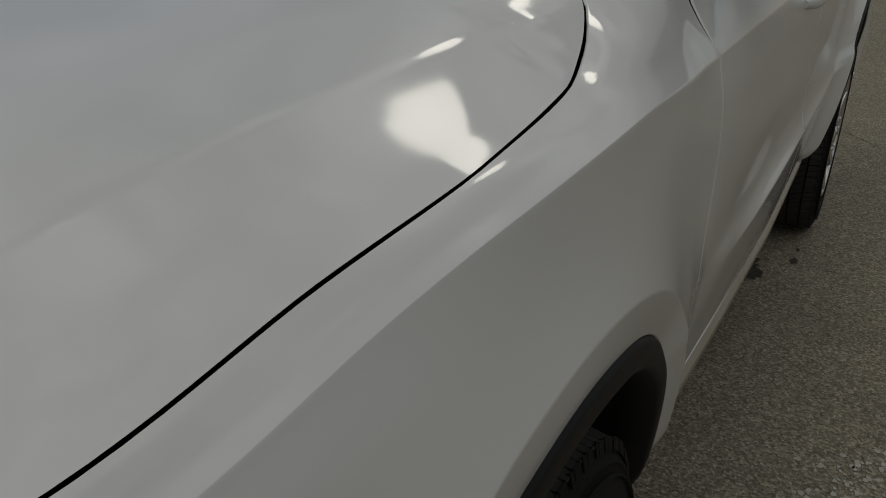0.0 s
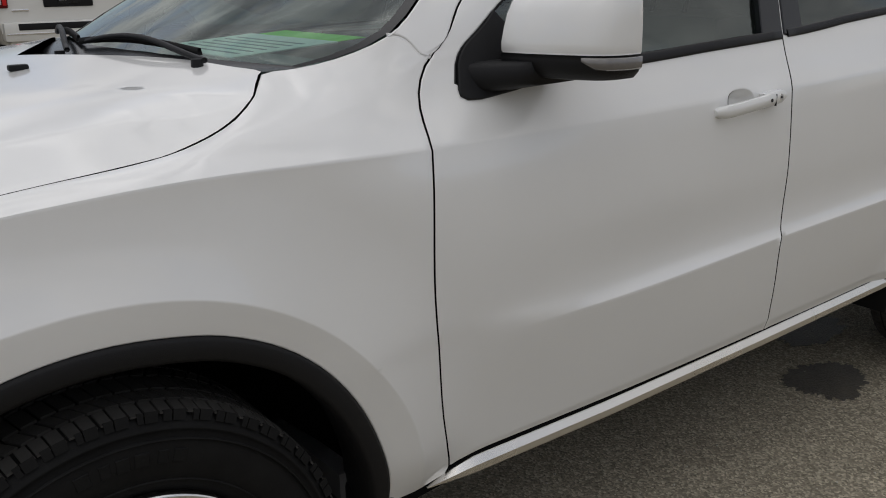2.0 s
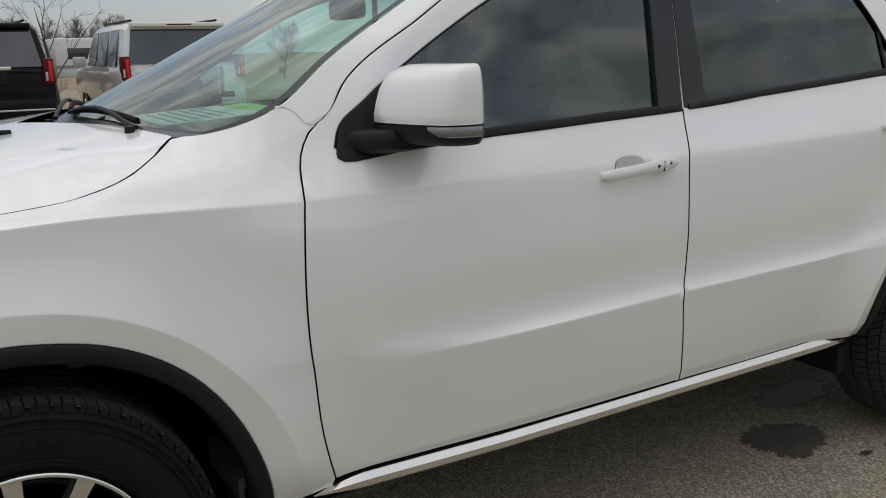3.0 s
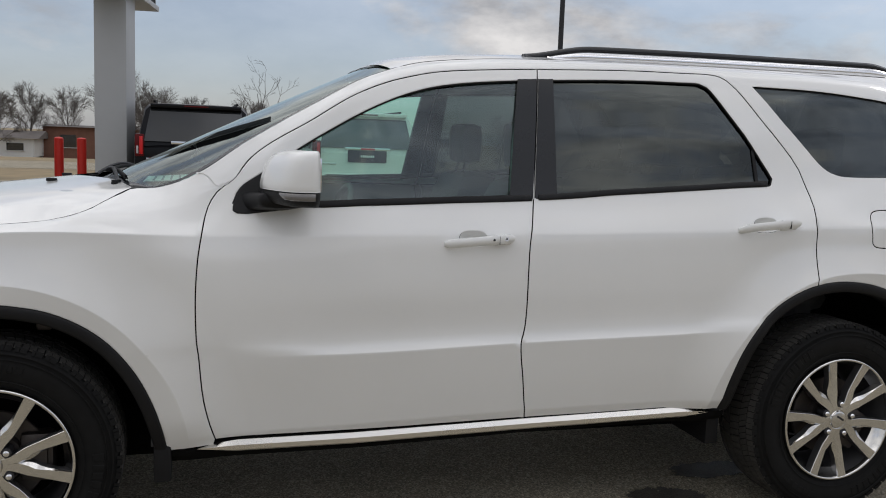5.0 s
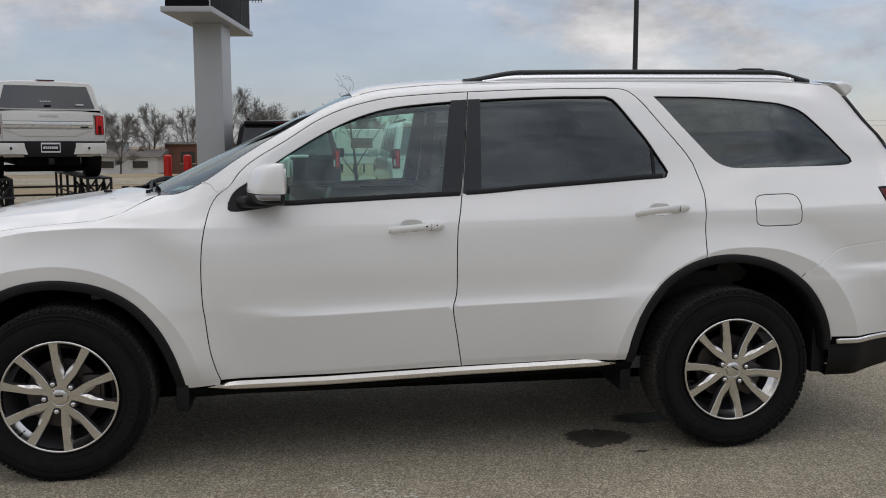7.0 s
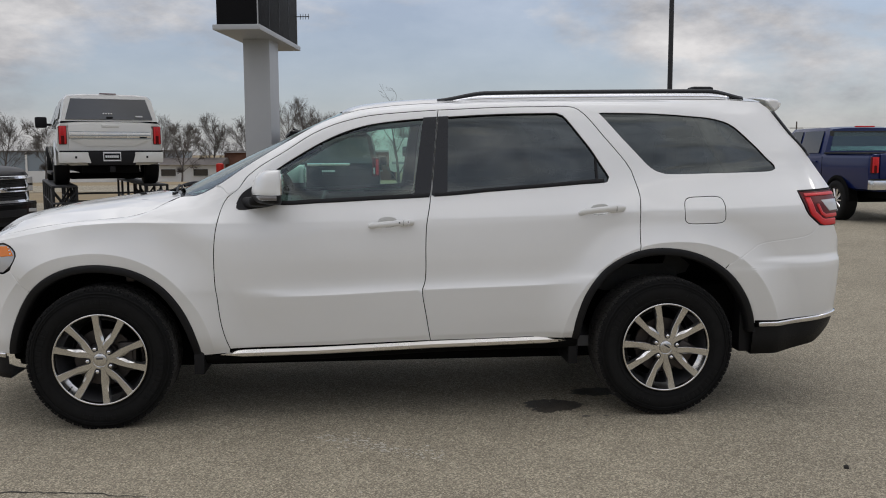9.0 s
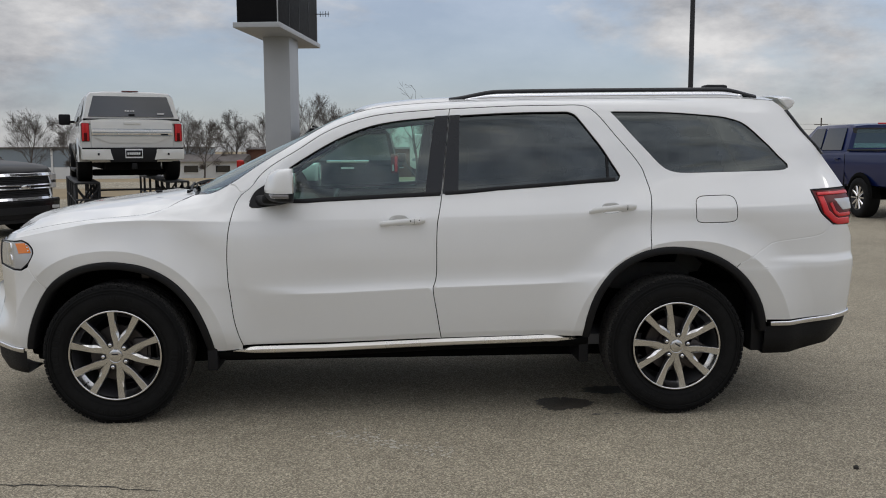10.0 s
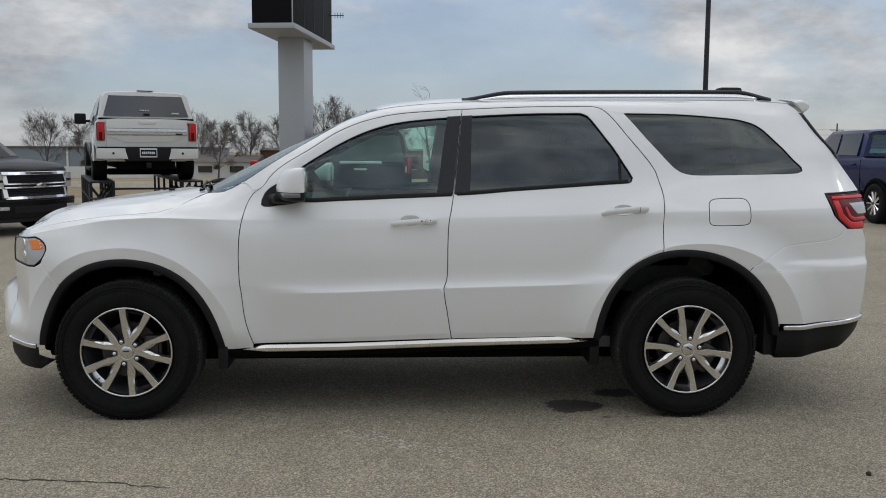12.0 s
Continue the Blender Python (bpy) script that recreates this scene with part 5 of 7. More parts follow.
    hub = mesh_object("hub", v, f, ALLOY, rim)
    hub.data.set_sharp_from_angle(angle=radians(35))
    bm = bmesh.new(); box(bm, (-0.017, -0.0065, 0.004), (0.017, -0.003, 0.012), 0.001)
    part("badge", bm, ALLOY_DARK, rim, "plain dark badge bar")
    for k in range(5):
        a = radians(77 + 36 + 72 * k)
        bm = bmesh.new()
        tube(bm, (0.0635 * math.cos(a), 0.044, 0.0635 * math.sin(a)), (0.0635 * math.cos(a), 0.0030, 0.0635 * math.sin(a)), 0.0150, 0.0150, 16)
        part("nut_seat", bm, ALLOY_DARK, rim)
        bm = bmesh.new()
        tube(bm, (0.0635 * math.cos(a), 0.03, 0.0635 * math.sin(a)), (0.0635 * math.cos(a), -0.003, 0.0635 * math.sin(a)), 0.0108, 0.0100, 6)
        bmesh.ops.create_uvsphere(bm, u_segments=12, v_segments=6, radius=0.0098, matrix=Matrix.Translation((0.0635 * math.cos(a), -0.003, 0.0635 * math.sin(a))) @ Matrix.Diagonal((1, 0.5, 1, 1)))
        part("wheel_nut", bm, CHROME, rim)
    bm = bmesh.new(); tube(bm, (0.214 * math.cos(3.9), 0.02, 0.214 * math.sin(3.9)), (0.205 * math.cos(3.9), -0.006, 0.205 * math.sin(3.9)), 0.004, 0.003, 8)
    part("valve", bm, TRIM, rim)
    return top


def wheels():
    first = wheel(suv)
    first.matrix_local = pose(WHEEL_FRONT - 0.014, 0.045, WHEEL_Z - 0.010, 0, 0, 0)
    for x, y, turn, spin in ((WHEEL_REAR, -0.008, 0, 30), (WHEEL_FRONT, 2 * CENTRE - 0.06, 180, 5), (WHEEL_REAR, 2 * CENTRE + 0.01, 180, 40)):
        copy_thing(first, pose(x, y, WHEEL_Z, 0, spin, 0) @ pose(0, 0, 0, 0, 0, turn))


wheels()


# ---- lamps, mirrors, handles, rails ----
def rear_edge():
    """The black edge of the tailgate glass behind the last pillar."""
    q = spline([(x, s_) for x, s_ in D_EDGE[1:4]], 0.03)
    p = side_point(q[:, 0], q[:, 1]) + [0.004, 0.012, 0.0]
    ring = [(0.016 * math.cos(a), 0.022 * math.sin(a), 0) for a in np.linspace(0, 2 * math.pi, 9)[:-1]]
    v, f = sweep(p, [ring] * len(p))
    for vv in (v, mirror_y(v)):
        mesh_object("tailgate_glass_edge", vv, f, GLOSS_BLACK, suv, "black edge of the tailgate glass")


rear_edge()


def lamps():
    line = lambda a, b: [a, b]
    tail = loop(*[line(p, q) for p, q in zip(TAIL, TAIL[1:] + TAIL[:1])])
    lamp = side_panel("tail_lamp", tail, DARK_RED, (suv, suv), "red tail lamp with bright ring and grey reversing lens", gap=0.004, step=(0.02, 5))
    trace = lambda *pts: np.concatenate([np.linspace(p, q, 14) if k == 0 else np.linspace(p, q, 14)[1:] for k, (p, q) in enumerate(zip(pts, pts[1:]))])
    side_strip("light_ring", trace((3.862, 6.20), (3.885, 5.48), (3.938, 5.02), (3.965, 4.93), (4.055, 4.93)), RED_LENS, lamp, 0.036, 0.004, 0.0, "bright red light ring")
    side_strip("light_ring", trace((3.845, 6.27), (4.078, 6.27)), RED_LENS, lamp, 0.020, 0.004, 0.0, "bright red light ring")
    side_strip("light_bar", trace((3.918, 5.98), (3.944, 5.45), (3.972, 5.28), (4.070, 5.28)), RED_LENS, lamp, 0.020, 0.003, 0.0, "red light bar")
    grey = loop([(3.950, 6.10), (4.082, 6.10)], [(4.082, 6.10), (4.086, 5.55)], [(4.086, 5.55), (4.005, 5.55)], [(4.005, 5.55), (3.950, 6.10)])
    side_panel("reversing_lens", grey, GREY_LENS, lamp, gap=0.0, depth=-0.003, flange=0.002)
    side_strip("lamp_gasket", shift(tail, 0.003), TRIM, lamp, 0.006, 0.003, 0.0, closed=True)
    head = loop([HEADLAMP[0], HEADLAMP[1]], HEADLAMP[1:6], [HEADLAMP[5], HEADLAMP[6]], [HEADLAMP[6], HEADLAMP[0]])
    hl = side_panel("headlamp", head, GREY_LENS, (suv, suv), "clear headlamp with orange side reflector", gap=0.004, depth=0.004)
    amber = loop([(-0.545, 5.2), (-0.478, 5.15)], [(-0.478, 5.15), (-0.447, 4.5)], [(-0.447, 4.5), (-0.522, 4.45)], [(-0.522, 4.45), (-0.545, 5.2)])
    side_panel("side_reflector", amber, ORANGE, hl, gap=0.0, depth=0.001, flange=0.003)
    side_strip("lamp_gasket", shift(head, 0.003), TRIM, hl, 0.005, 0.003, -0.003, closed=True)
    for s_ in (4.62, 4.82, 5.02):
        x = -0.462 - 0.03 * (s_ - 4.6)
        p = side_point(np.array([x]), np.array([s_]))[0]; n = side_normal(np.array([x]), np.array([s_]))[0]
        bm = bmesh.new(); tube(bm, Vector(p) - Vector(n) * 0.004, Vector(p) + Vector(n) * 0.002, 0.0045, 0.004, 10)
        part("marker_diode", bm, PLATE_WHITE, hl[0])
    for s_, x in ((4.05, -0.59), (4.75, -0.60)):
        p = side_point(np.array([x]), np.array([s_]))[0]; n = side_normal(np.array([x]), np.array([s_]))[0]
        bm = bmesh.new(); tube(bm, Vector(p) - Vector(n) * 0.01, Vector(p) - Vector(n) * 0.0005, 0.034, 0.030, 24)
        part("projector", bm, CHROME, hl[0])


lamps()


def door_mirror(parent, flip):
    """A folding door mirror: black foot, body-colour cap, turn signal."""
    turn = lambda v: mirror_y(v) if flip else np.array(v)
    top = new("door_mirror"); top.parent = suv
    tagged(top, "door mirror with white cap and black foot")
    top.location.z = -0.013
    plan = spline([(0.792, 0.098), (0.800, 0.050), (0.818, -0.005), (0.842, -0.062), (0.868, -0.098), (0.905, -0.112), (0.945, -0.112), (0.962, -0.095), (0.958, 0.0), (0.952, 0.085), (0.935, 0.112), (0.86, 0.118), (0.806, 0.115)], 0.012, closed=True)
    m = len(plan)

    def stack(levels):
        rows = []
        for z, kx, ky in levels:
            rows.append([(0.955 + (x - 0.955) * kx, 0.0 + y * ky, z) for x, y in plan])
        return np.array(rows).reshape(-1, 3), grid_faces(len(levels), m, True) + [tuple(range(m)), tuple(range((len(levels) - 1) * m, len(levels) * m))]
    v, f = stack([(1.2605, .985, .985), (1.264, 1.0, 1.0), (1.28, 1.0, 1.0), (1.305, .965, .995), (1.33, .92, .985), (1.352, .85, .965), (1.368, .76, .935), (1.379, .64, .89), (1.385, .50, .82), (1.3875, .34, .70)])
    mesh_object("mirror_cap", turn(v), f, WHITE, top, "white painted mirror cap")
    v, f = stack([(1.2595, 1.0, 1.0), (1.252, 1.005, 1.005), (1.241, .99, 1.0), (1.228, .93, .95), (1.216, .82, .84), (1.211, .62, .6)])
    mesh_object("mirror_base", turn(v), f, TRIM, top, "black plastic lower mirror shell")
    bm = bmesh.new()
    box(bm, (0.953, -0.080, 1.262), (0.968, 0.080, 1.366), 0.004)
    g = part("mirror_glass", bm, CHROME, top, "mirror glass")
    if flip:
        for vert in g.data.vertices:
            vert.co.y = 2 * CENTRE - vert.co.y
    # turn signal round the outer lower edge
    rows = []
    run = [p for p in plan if p[1] < -0.035 and (p[0] < 0.955)]
    for i, (x, y) in enumerate(run):
        k = min(1.0, (i + 0.5) / 1.6)
        ox, oy = x - 0.955, y
        rows.append([(0.955 + ox * a, oy * b, z) for a, b, z in ((1.0, 1.0, 1.2575), (1.035, 1.03, 1.2560), (1.035, 1.03, 1.2560 - 0.018 * k), (0.99, 1.0, 1.2550 - 0.021 * k))])
    vv = np.array(rows).reshape(-1, 3)
    mesh_object("turn_signal", turn(vv), grid_faces(len(rows), 4, True), SIGNAL_LENS, top, "smoked clear turn signal lens")
    # foot: sail on the door and arm
    sail = loop([(0.708, 6.58), (0.724, 6.90), (0.775, 7.6), (0.838, 8.05)], [(0.838, 8.05), (0.90, 6.60)], [(0.90, 6.62), (0.86, 6.53), (0.80, 6.47), (0.75, 6.435), (0.722, 6.445), (0.708, 6.50), (0.708, 6.58)])
    a = side_panel("mirror_sail", sail, TRIM, (top, top), "black plastic mirror foot", gap=0.0, depth=-0.006, flange=0.02, both=flip)
    if flip:
        bpy.data.objects.remove(a[0])
    for ob in top.children:
        if ob.name.startswith("mirror_sail"):
            ob.location.z = 0.013
    rows = []
    for k in np.linspace(0, 1, 8):
        c = np.array((0.790, 0.165, 1.208)) * (1 - k) + np.array((0.868, 0.03, 1.226)) * k
        hx, hz = 0.070 + 0.006 * k, 0.034 - 0.010 * k
        rows.append([c + (hx * math.copysign(abs(math.cos(t)) ** .45, math.cos(t)), 0, hz * math.copysign(abs(math.sin(t)) ** .55, math.sin(t))) for t in np.linspace(0, 2 * np.pi, 17)[:-1]])
    vv = np.array(rows).reshape(-1, 3)
    mesh_object("mirror_arm", turn(vv), grid_faces(8, 16, True) + [tuple(range(16)), tuple(range(112, 128))], TRIM, top)


door_mirror(suv, False)
door_mirror(suv, True)


def handle(door, x0, x1, s0, s1, key):
    """A pull handle over its hollow in the door."""
    n = 22
    rows = []
    for k in np.linspace(0, 1, n):
        x = x0 + (x1 - x0) * k
        p = side_point(np.array([x]), np.array([s0 + (s1 - s0) * k]))[0]
        m = side_normal(np.array([x]), np.array([s0 + (s1 - s0) * k]))[0]
        ends = min(1, k / 0.10, (1 - k) / 0.05)
        off = 0.004 + 0.030 * (1 - abs(2 * k - 1) ** 4) ** 0.6
        if k < 0.03:
            off = 0.002
        if k > 0.9:
            off = 0.024
        hz = (0.0150 + 0.0020 * smooth(0.55, 0.75, k)) * (0.55 + 0.45 * math.sqrt(max(ends, 0)))
        thick = 0.011
        if k > 0.68:
            thick = off + 0.004
        if k < 0.07:
            thick = off + 0.004
        c = p + m * off
        rows.append([c + m * (thick * (a - 1) if a < 1 else 0.0) * 1.0 + np.array((0, 0, hz * b)) + m * (0.006 * (1 - b * b)) * (1 if a == 1 else 0) for a, b in ((0, -1), (0.5, -1.05), (1, -0.9), (1, -0.3), (1, 0.3), (1, 0.9), (0.5, 1.05), (0, 1))])
    v = np.array(rows).reshape(-1, 3)
    bar = mesh_object("handle", v, grid_faces(n, 8, True) + [tuple(range(8)), tuple(range((n - 1) * 8, n * 8))], WHITE, door, "white painted pull handle")
    bar.data.set_sharp_from_angle(angle=radians(50))
    # split before the lock end, lock and button
    def spot(k, r, mat, nm, proud):
        x = x0 + (x1 - x0) * k
        p = side_point(np.array([x]), np.array([s0 + (s1 - s0) * k]))[0]; m = side_normal(np.array([x]), np.array([s0 + (s1 - s0) * k]))[0]
        off = 0.004 + 0.030 * (1 - abs(2 * k - 1) ** 4) ** 0.6 if k < 0.9 else 0.024
        bm = bmesh.new()
        c = Vector(p) + Vector(m) * off
        tube(bm, c, c + Vector(m) * (0.006 + proud), r, r * 0.95, 16)
        part(nm, bm, mat, bar)
    if key:
        spot(0.87, 0.0085, ALLOY, "lock", 0.001); spot(0.87, 0.0035, TRIM, "keyhole", 0.0016); spot(0.68, 0.0045, GLOSS_BLACK, "button", 0.001)
        bar_k = 0.765
    else:
        bar_k = 0.80
    x = x0 + (x1 - x0) * bar_k
    p = side_point(np.array([x]), np.array([s0 + (s1 - s0) * bar_k]))[0]; m = side_normal(np.array([x]), np.array([s0 + (s1 - s0) * bar_k]))[0]
    bm = bmesh.new(); c = Vector(p) + Vector(m) * 0.020
    box(bm, c - Vector((0.0006, 0.0183 if key else 0.0173, 0.0138)), c + Vector((0.0006, 0.012, 0.0138)))
    part("handle_split", bm, GAP, bar)
    # hollow
    cx, cs, ch = HOLLOW_FRONT if key else HOLLOW_REAR
    rows = []
    for r in np.linspace(0, 1, 7):
        row = []
        for a in np.linspace(0, 2 * np.pi, 25)[:-1]:
            x, s_ = (np.array([q]) for q in hollow(cx, cs, ch * 1.04, r * 1.02, a))
            q, m = side_point(x, s_)[0], side_normal(x, s_)[0]
            row.append(q - m * (0.001 + 0.030 * (1 - r**3)))
        rows.append(row)
    mesh_object("handle_hollow", np.array(rows).reshape(-1, 3), grid_faces(7, 24, True), WHITE, door)


handle(front_doors[0], 1.410, 1.655, 5.68, 5.85, True)
handle(rear_doors[0], 2.550, 2.806, 6.01, 6.08, False)


def roof_rail(flip):
    xs = np.linspace(1.815, 3.63, 60)
    rows, mid, strip, smid = [], [], [], []
    for x in xs:
        r = roof_point(x, 0.075)
        lift = 0.036 * smooth(1.80, 2.10, x) * smooth(3.66, 3.42, x)
        mid.append((x, 0.455, r[2] + lift - 0.006))
        rows.append([(0, a, b) for a, b in ((-.020, -.006), (-.018, .008), (-.008, .017), (.008, .017), (.018, .008), (.020, -.006))])
        if 1.88 < x < 3.56:
            smid.append((x, 0.452, r[2] - 0.012))
            strip.append([(0, a, b) for a, b in ((-.026, 0), (-.022, lift * 0.8 + 0.004), (.018, lift * 0.8 + 0.004), (.024, 0))])
    v, f = sweep(mid, rows)
    fl = (lambda q: mirror_y(q)) if flip else (lambda q: q)
    rail = mesh_object("roof_rail", fl(v), f, GLOSS_BLACK, suv, "black roof rail with bright metal foot strip")
    v, f = sweep(smid, strip)
    mesh_object("rail_strip", fl(v), f, CHROME, rail, "bright metal strip")


roof_rail(False)
roof_rail(True)
bm = bmesh.new()
box(bm, (3.49, 0.90, 1.80), (3.64, 1.0, 1.878), 0.022)
part("roof_antenna", bm, TRIM, suv)


# ---- inside the car ----
def seat(x, y, label, rise=0.0):
    top = thing("car_seat", label, "car seat", "seats in the white SUV", pose(x, y, 0.42 + rise))
    bm = bmesh.new(); box(bm, (-0.28, -0.25, 0.16), (0.24, 0.25, 0.34), 0.06); part("seat_cushion", bm, CLOTH, top)
    bm = bmesh.new(); box(bm, (0.10, -0.25, 0.25), (0.30, 0.25, 0.86), 0.07)
    for v in bm.verts:
        v.co.x += (v.co.z - 0.25) * 0.32
        v.co.y *= 1 - 0.22 * max(0, v.co.z - 0.35)
    part("backrest", bm, CLOTH, top)
    bm = bmesh.new(); box(bm, (0.32, -0.13, 0.90), (0.43, 0.13, 1.09), 0.045); part("headrest", bm, CLOTH, top)
    for s_ in (-0.06, 0.06):
        bm = bmesh.new(); tube(bm, (0.335, s_, 0.80), (0.37, s_, 0.94), 0.007); part("headrest_post", bm, TRIM, top)
    bm = bmesh.new(); box(bm, (-0.25, -0.22, -0.02), (0.22, 0.22, 0.18), 0.02); part("seat_base", bm, GAP, top)
    return top


def interior():
    bm = bmesh.new()
    box(bm, (0.45, 0.20, 0.36), (3.9, 1.70, 0.42))
    tagged(part("cabin_floor", bm, CLOTH, suv), "dark carpet")
    for flip in (False, True):
        for x0, x1, nm in ((0.68, 1.72, "door_card"), (1.76, 2.86, "door_card"), (2.9, 3.9, "cargo_side")):
            v = []
            for x in np.linspace(x0, x1, 14):
                b = side_point(np.array([x]), np.array([6.75]))[0]
                low = 0.42
                for cx in (WHEEL_FRONT, WHEEL_REAR):
                    low = max(low, WHEEL_Z + math.sqrt(max(0.0, 0.60**2 - (x - cx) ** 2)))
                v += [(x, 0.20, low), (x, 0.19, max(low + 0.02, 0.80)), (x, 0.21, max(low + 0.04, b[2] - 0.16)), (x, b[1] + 0.075, b[2] - 0.02), (x, b[1] + 0.022, b[2] - 0.012)]
            v = np.array(v)
            mesh_object(nm, mirror_y(v) if flip else v, grid_faces(14, 5), CLOTH, suv, "black interior trim")
    # dashboard
    v = []
    for w in np.linspace(0, 1, 17):
        y = 0.22 + (2 * CENTRE - 0.44) * w
        e = 0.16 * (1 - abs(2 * w - 1) ** 2)
        hump = 0.035 * math.exp(-((y - 0.55) / 0.16) ** 2)
        v += [(0.52 - e, y, 1.165), (0.72, y, 1.175 + hump * .3), (0.93, y, 1.165 + hump), (0.985, y, 1.12 + hump * .7), (0.96, y, 0.95), (0.90, y, 0.70), (0.90, y, 0.45)]
    mesh_object("dashboard", v, grid_faces(17, 7), CLOTH, suv, "black soft dashboard")
    # steering wheel
    ring = []
    for a in np.linspace(0, 2 * np.pi, 41):
        ring.append((1.10 + 0.065 * math.sin(a), 0.56 + 0.19 * math.cos(a), 1.06 + 0.175 * math.sin(a)))
    rings = [[(math.cos(t) * 0.012, 0, math.sin(t) * 0.012) if abs(math.sin(a)) > .7 else (0.006 * math.cos(t), math.cos(t) * 0.011, math.sin(t) * 0.012) for t in np.linspace(0, 2 * np.pi, 9)[:-1]] for a in np.linspace(0, 2 * np.pi, 41)]
    vv, ff = sweep(ring, rings, False)
    sw = mesh_object("steering_wheel", vv, ff, CLOTH, suv, "black leather steering wheel")
    bm = bmesh.new(); box(bm, (1.04, 0.47, 0.98), (1.10, 0.65, 1.10), 0.03); box(bm, (1.075, 0.38, 1.03), (1.105, 0.74, 1.065), 0.008)
    part("wheel_boss", bm, CLOTH, sw)
    bm = bmesh.new(); box(bm, (1.03, 0.50, 1.04), (1.034, 0.62, 1.09), 0.001); part("boss_badge", bm, CHROME, sw)
    # inner mirror
    bm = bmesh.new(); box(bm, (1.10, 0.84, 1.50), (1.14, 1.06, 1.565), 0.018); tube(bm, (1.12, 0.95, 1.56), (1.14, 0.95, 1.625), 0.012)
    part("inner_mirror", bm, TRIM, suv)
    # vents
    bm = bmesh.new(); box(bm, (0.955, 0.26, 1.02), (0.992, 0.36, 1.11), 0.01); part("air_vent", bm, CHROME, suv)
    bm = bmesh.new(); box(bm, (0.95, 0.80, 0.62), (1.75, 1.08, 0.86), 0.03); part("centre_console", bm, CLOTH, suv)
    front = "black front car seat with headrest"
    seat(1.50, 0.55, front); seat(1.50, 1.35, front)
    for y in (0.50, 0.95, 1.40):
        seat(2.25, y, "black second-row car seat with headrest", 0.03)
    for y in (0.735, 1.165):
        seat(3.05, y, "black third-row car seat with headrest", 0.04)
    # papers on the dashboard
    sheet_ = thing("window_sticker", "white printed sheet with lime edge lying on dashboard", "paper")
    bm = bmesh.new(); box(bm, (0.50, 0.47, 1.205), (0.745, 0.88, 1.2075), 0, pose(0, 0, 0, 0, -4, 0) @ Matrix()); part("sheet", bm, PAPER, sheet_)
    bm = bmesh.new(); box(bm, (0.735, 0.50, 1.203), (0.835, 0.87, 1.2045), 0, pose(0, 0, 0, 0, -4, 0)); part("lime_strip", bm, GREEN_CARD, sheet_, "lime green card")
    bm = bmesh.new()
    for i in range(6):
        box(bm, (0.53 + i * 0.03, 0.51, 1.2077), (0.538 + i * 0.03, 0.83, 1.2083), 0, pose(0, 0, 0, 0, -4, 0))
    part("print_bar", bm, SIDING_GREY, sheet_)


interior()


# ---- ground ----
def flat_patch(name, pts, z, mat, label="", category="", kind="structure"):
    ob = mesh_object(name, [(x, y, z) for x, y in pts], [tuple(range(len(pts)))], mat, smooth_faces=False)
    return tagged(ob, label, category, kind=kind)


def land(y):
    """The field falls away gently beyond the lot."""
    return -0.033 * min(88.0, max(0.0, y - 42))


rows = [(-1500, -0.012), (42, -0.012), (60, land(60) - 0.012), (90, land(90) - 0.012), (130, land(130) - 0.012), (1500, land(130) - 0.012)]
ground = mesh_object("ground", [(x, y, z) for y, z in rows for x in (-1500, 1500)], grid_faces(6, 2), GRASS, smooth_faces=False)
ground.data.flip_normals()
tagged(ground, "dry brown winter grass field", "ground", kind="structure")
lot = flat_patch("parking_lot", [(-70, -60), (70, -60), (70, 22.5), (-70, 22.5)], 0.0, ASPHALT, "worn grey asphalt with pale aggregate", "asphalt")


def stain(cx, cy, rx, ry, seed, label, kind="structure"):
    """A damp patch whose ragged rim follows the grain of the asphalt."""
    rnd = random.Random(seed)
    shift_ = Vector((rnd.uniform(0, 50), rnd.uniform(0, 50), 0))
    pts = []
    for i in range(220):
        a = i / 220 * 2 * math.pi
        d = Vector((math.cos(a), math.sin(a), 0))
        r = 1 + 0.30 * noise.noise(d * 1.6 + shift_) + 0.20 * noise.noise(d * 5 + shift_) + 0.13 * noise.noise(d * 17 + shift_) + 0.07 * noise.noise(d * 45 + shift_)
        pts.append((cx + rx * r * d.x, cy + ry * r * d.y))
    return flat_patch("oil_stain", pts, 0.002, STAIN_OIL, label, "stain", kind)


stain(2.455, 0.240, 0.165, 0.125, 5, "dark damp oil stain on the asphalt")
stain(2.84, 0.52, 0.20, 0.09, 9, "dark damp stain behind the rear tyre")
stain(2.60, 0.02, 0.030, 0.014, 14, "small dark oil drop on the asphalt")
stain(2.72, 0.02, 0.018, 0.008, 11, "small dark oil drop on the asphalt")


def crack(pts, seed, width=0.010):
    rnd = random.Random(seed)
    p = spline([(x, y, 0) for x, y in pts], 0.03)
    left, right = [], []
    for i, q in enumerate(p):
        w = width * rnd.uniform(0.25, 1.0)
        off = rnd.uniform(-0.012, 0.012)
        left.append((q[0], q[1] + off + w / 2, 0.0025)); right.append((q[0], q[1] + off - w / 2, 0.0025))
    n = len(p)
    ob = mesh_object("asphalt_crack", left + right, [(i, i + 1, n + i + 1, n + i) for i in range(n - 1)], CRACK, smooth_faces=False)
    tagged(ob, "thin dark crack in the asphalt", "crack", "cracks in the asphalt", kind="structure")


crack([(-1.6, -0.70), (-0.9, -0.76), (-0.25, -0.82), (0.1, -0.86), (0.46, -0.94)], 1, 0.012)
crack([(2.75, -1.9), (2.8, -1.3), (2.82, -0.7), (2.86, -0.4)], 2, 0.005)
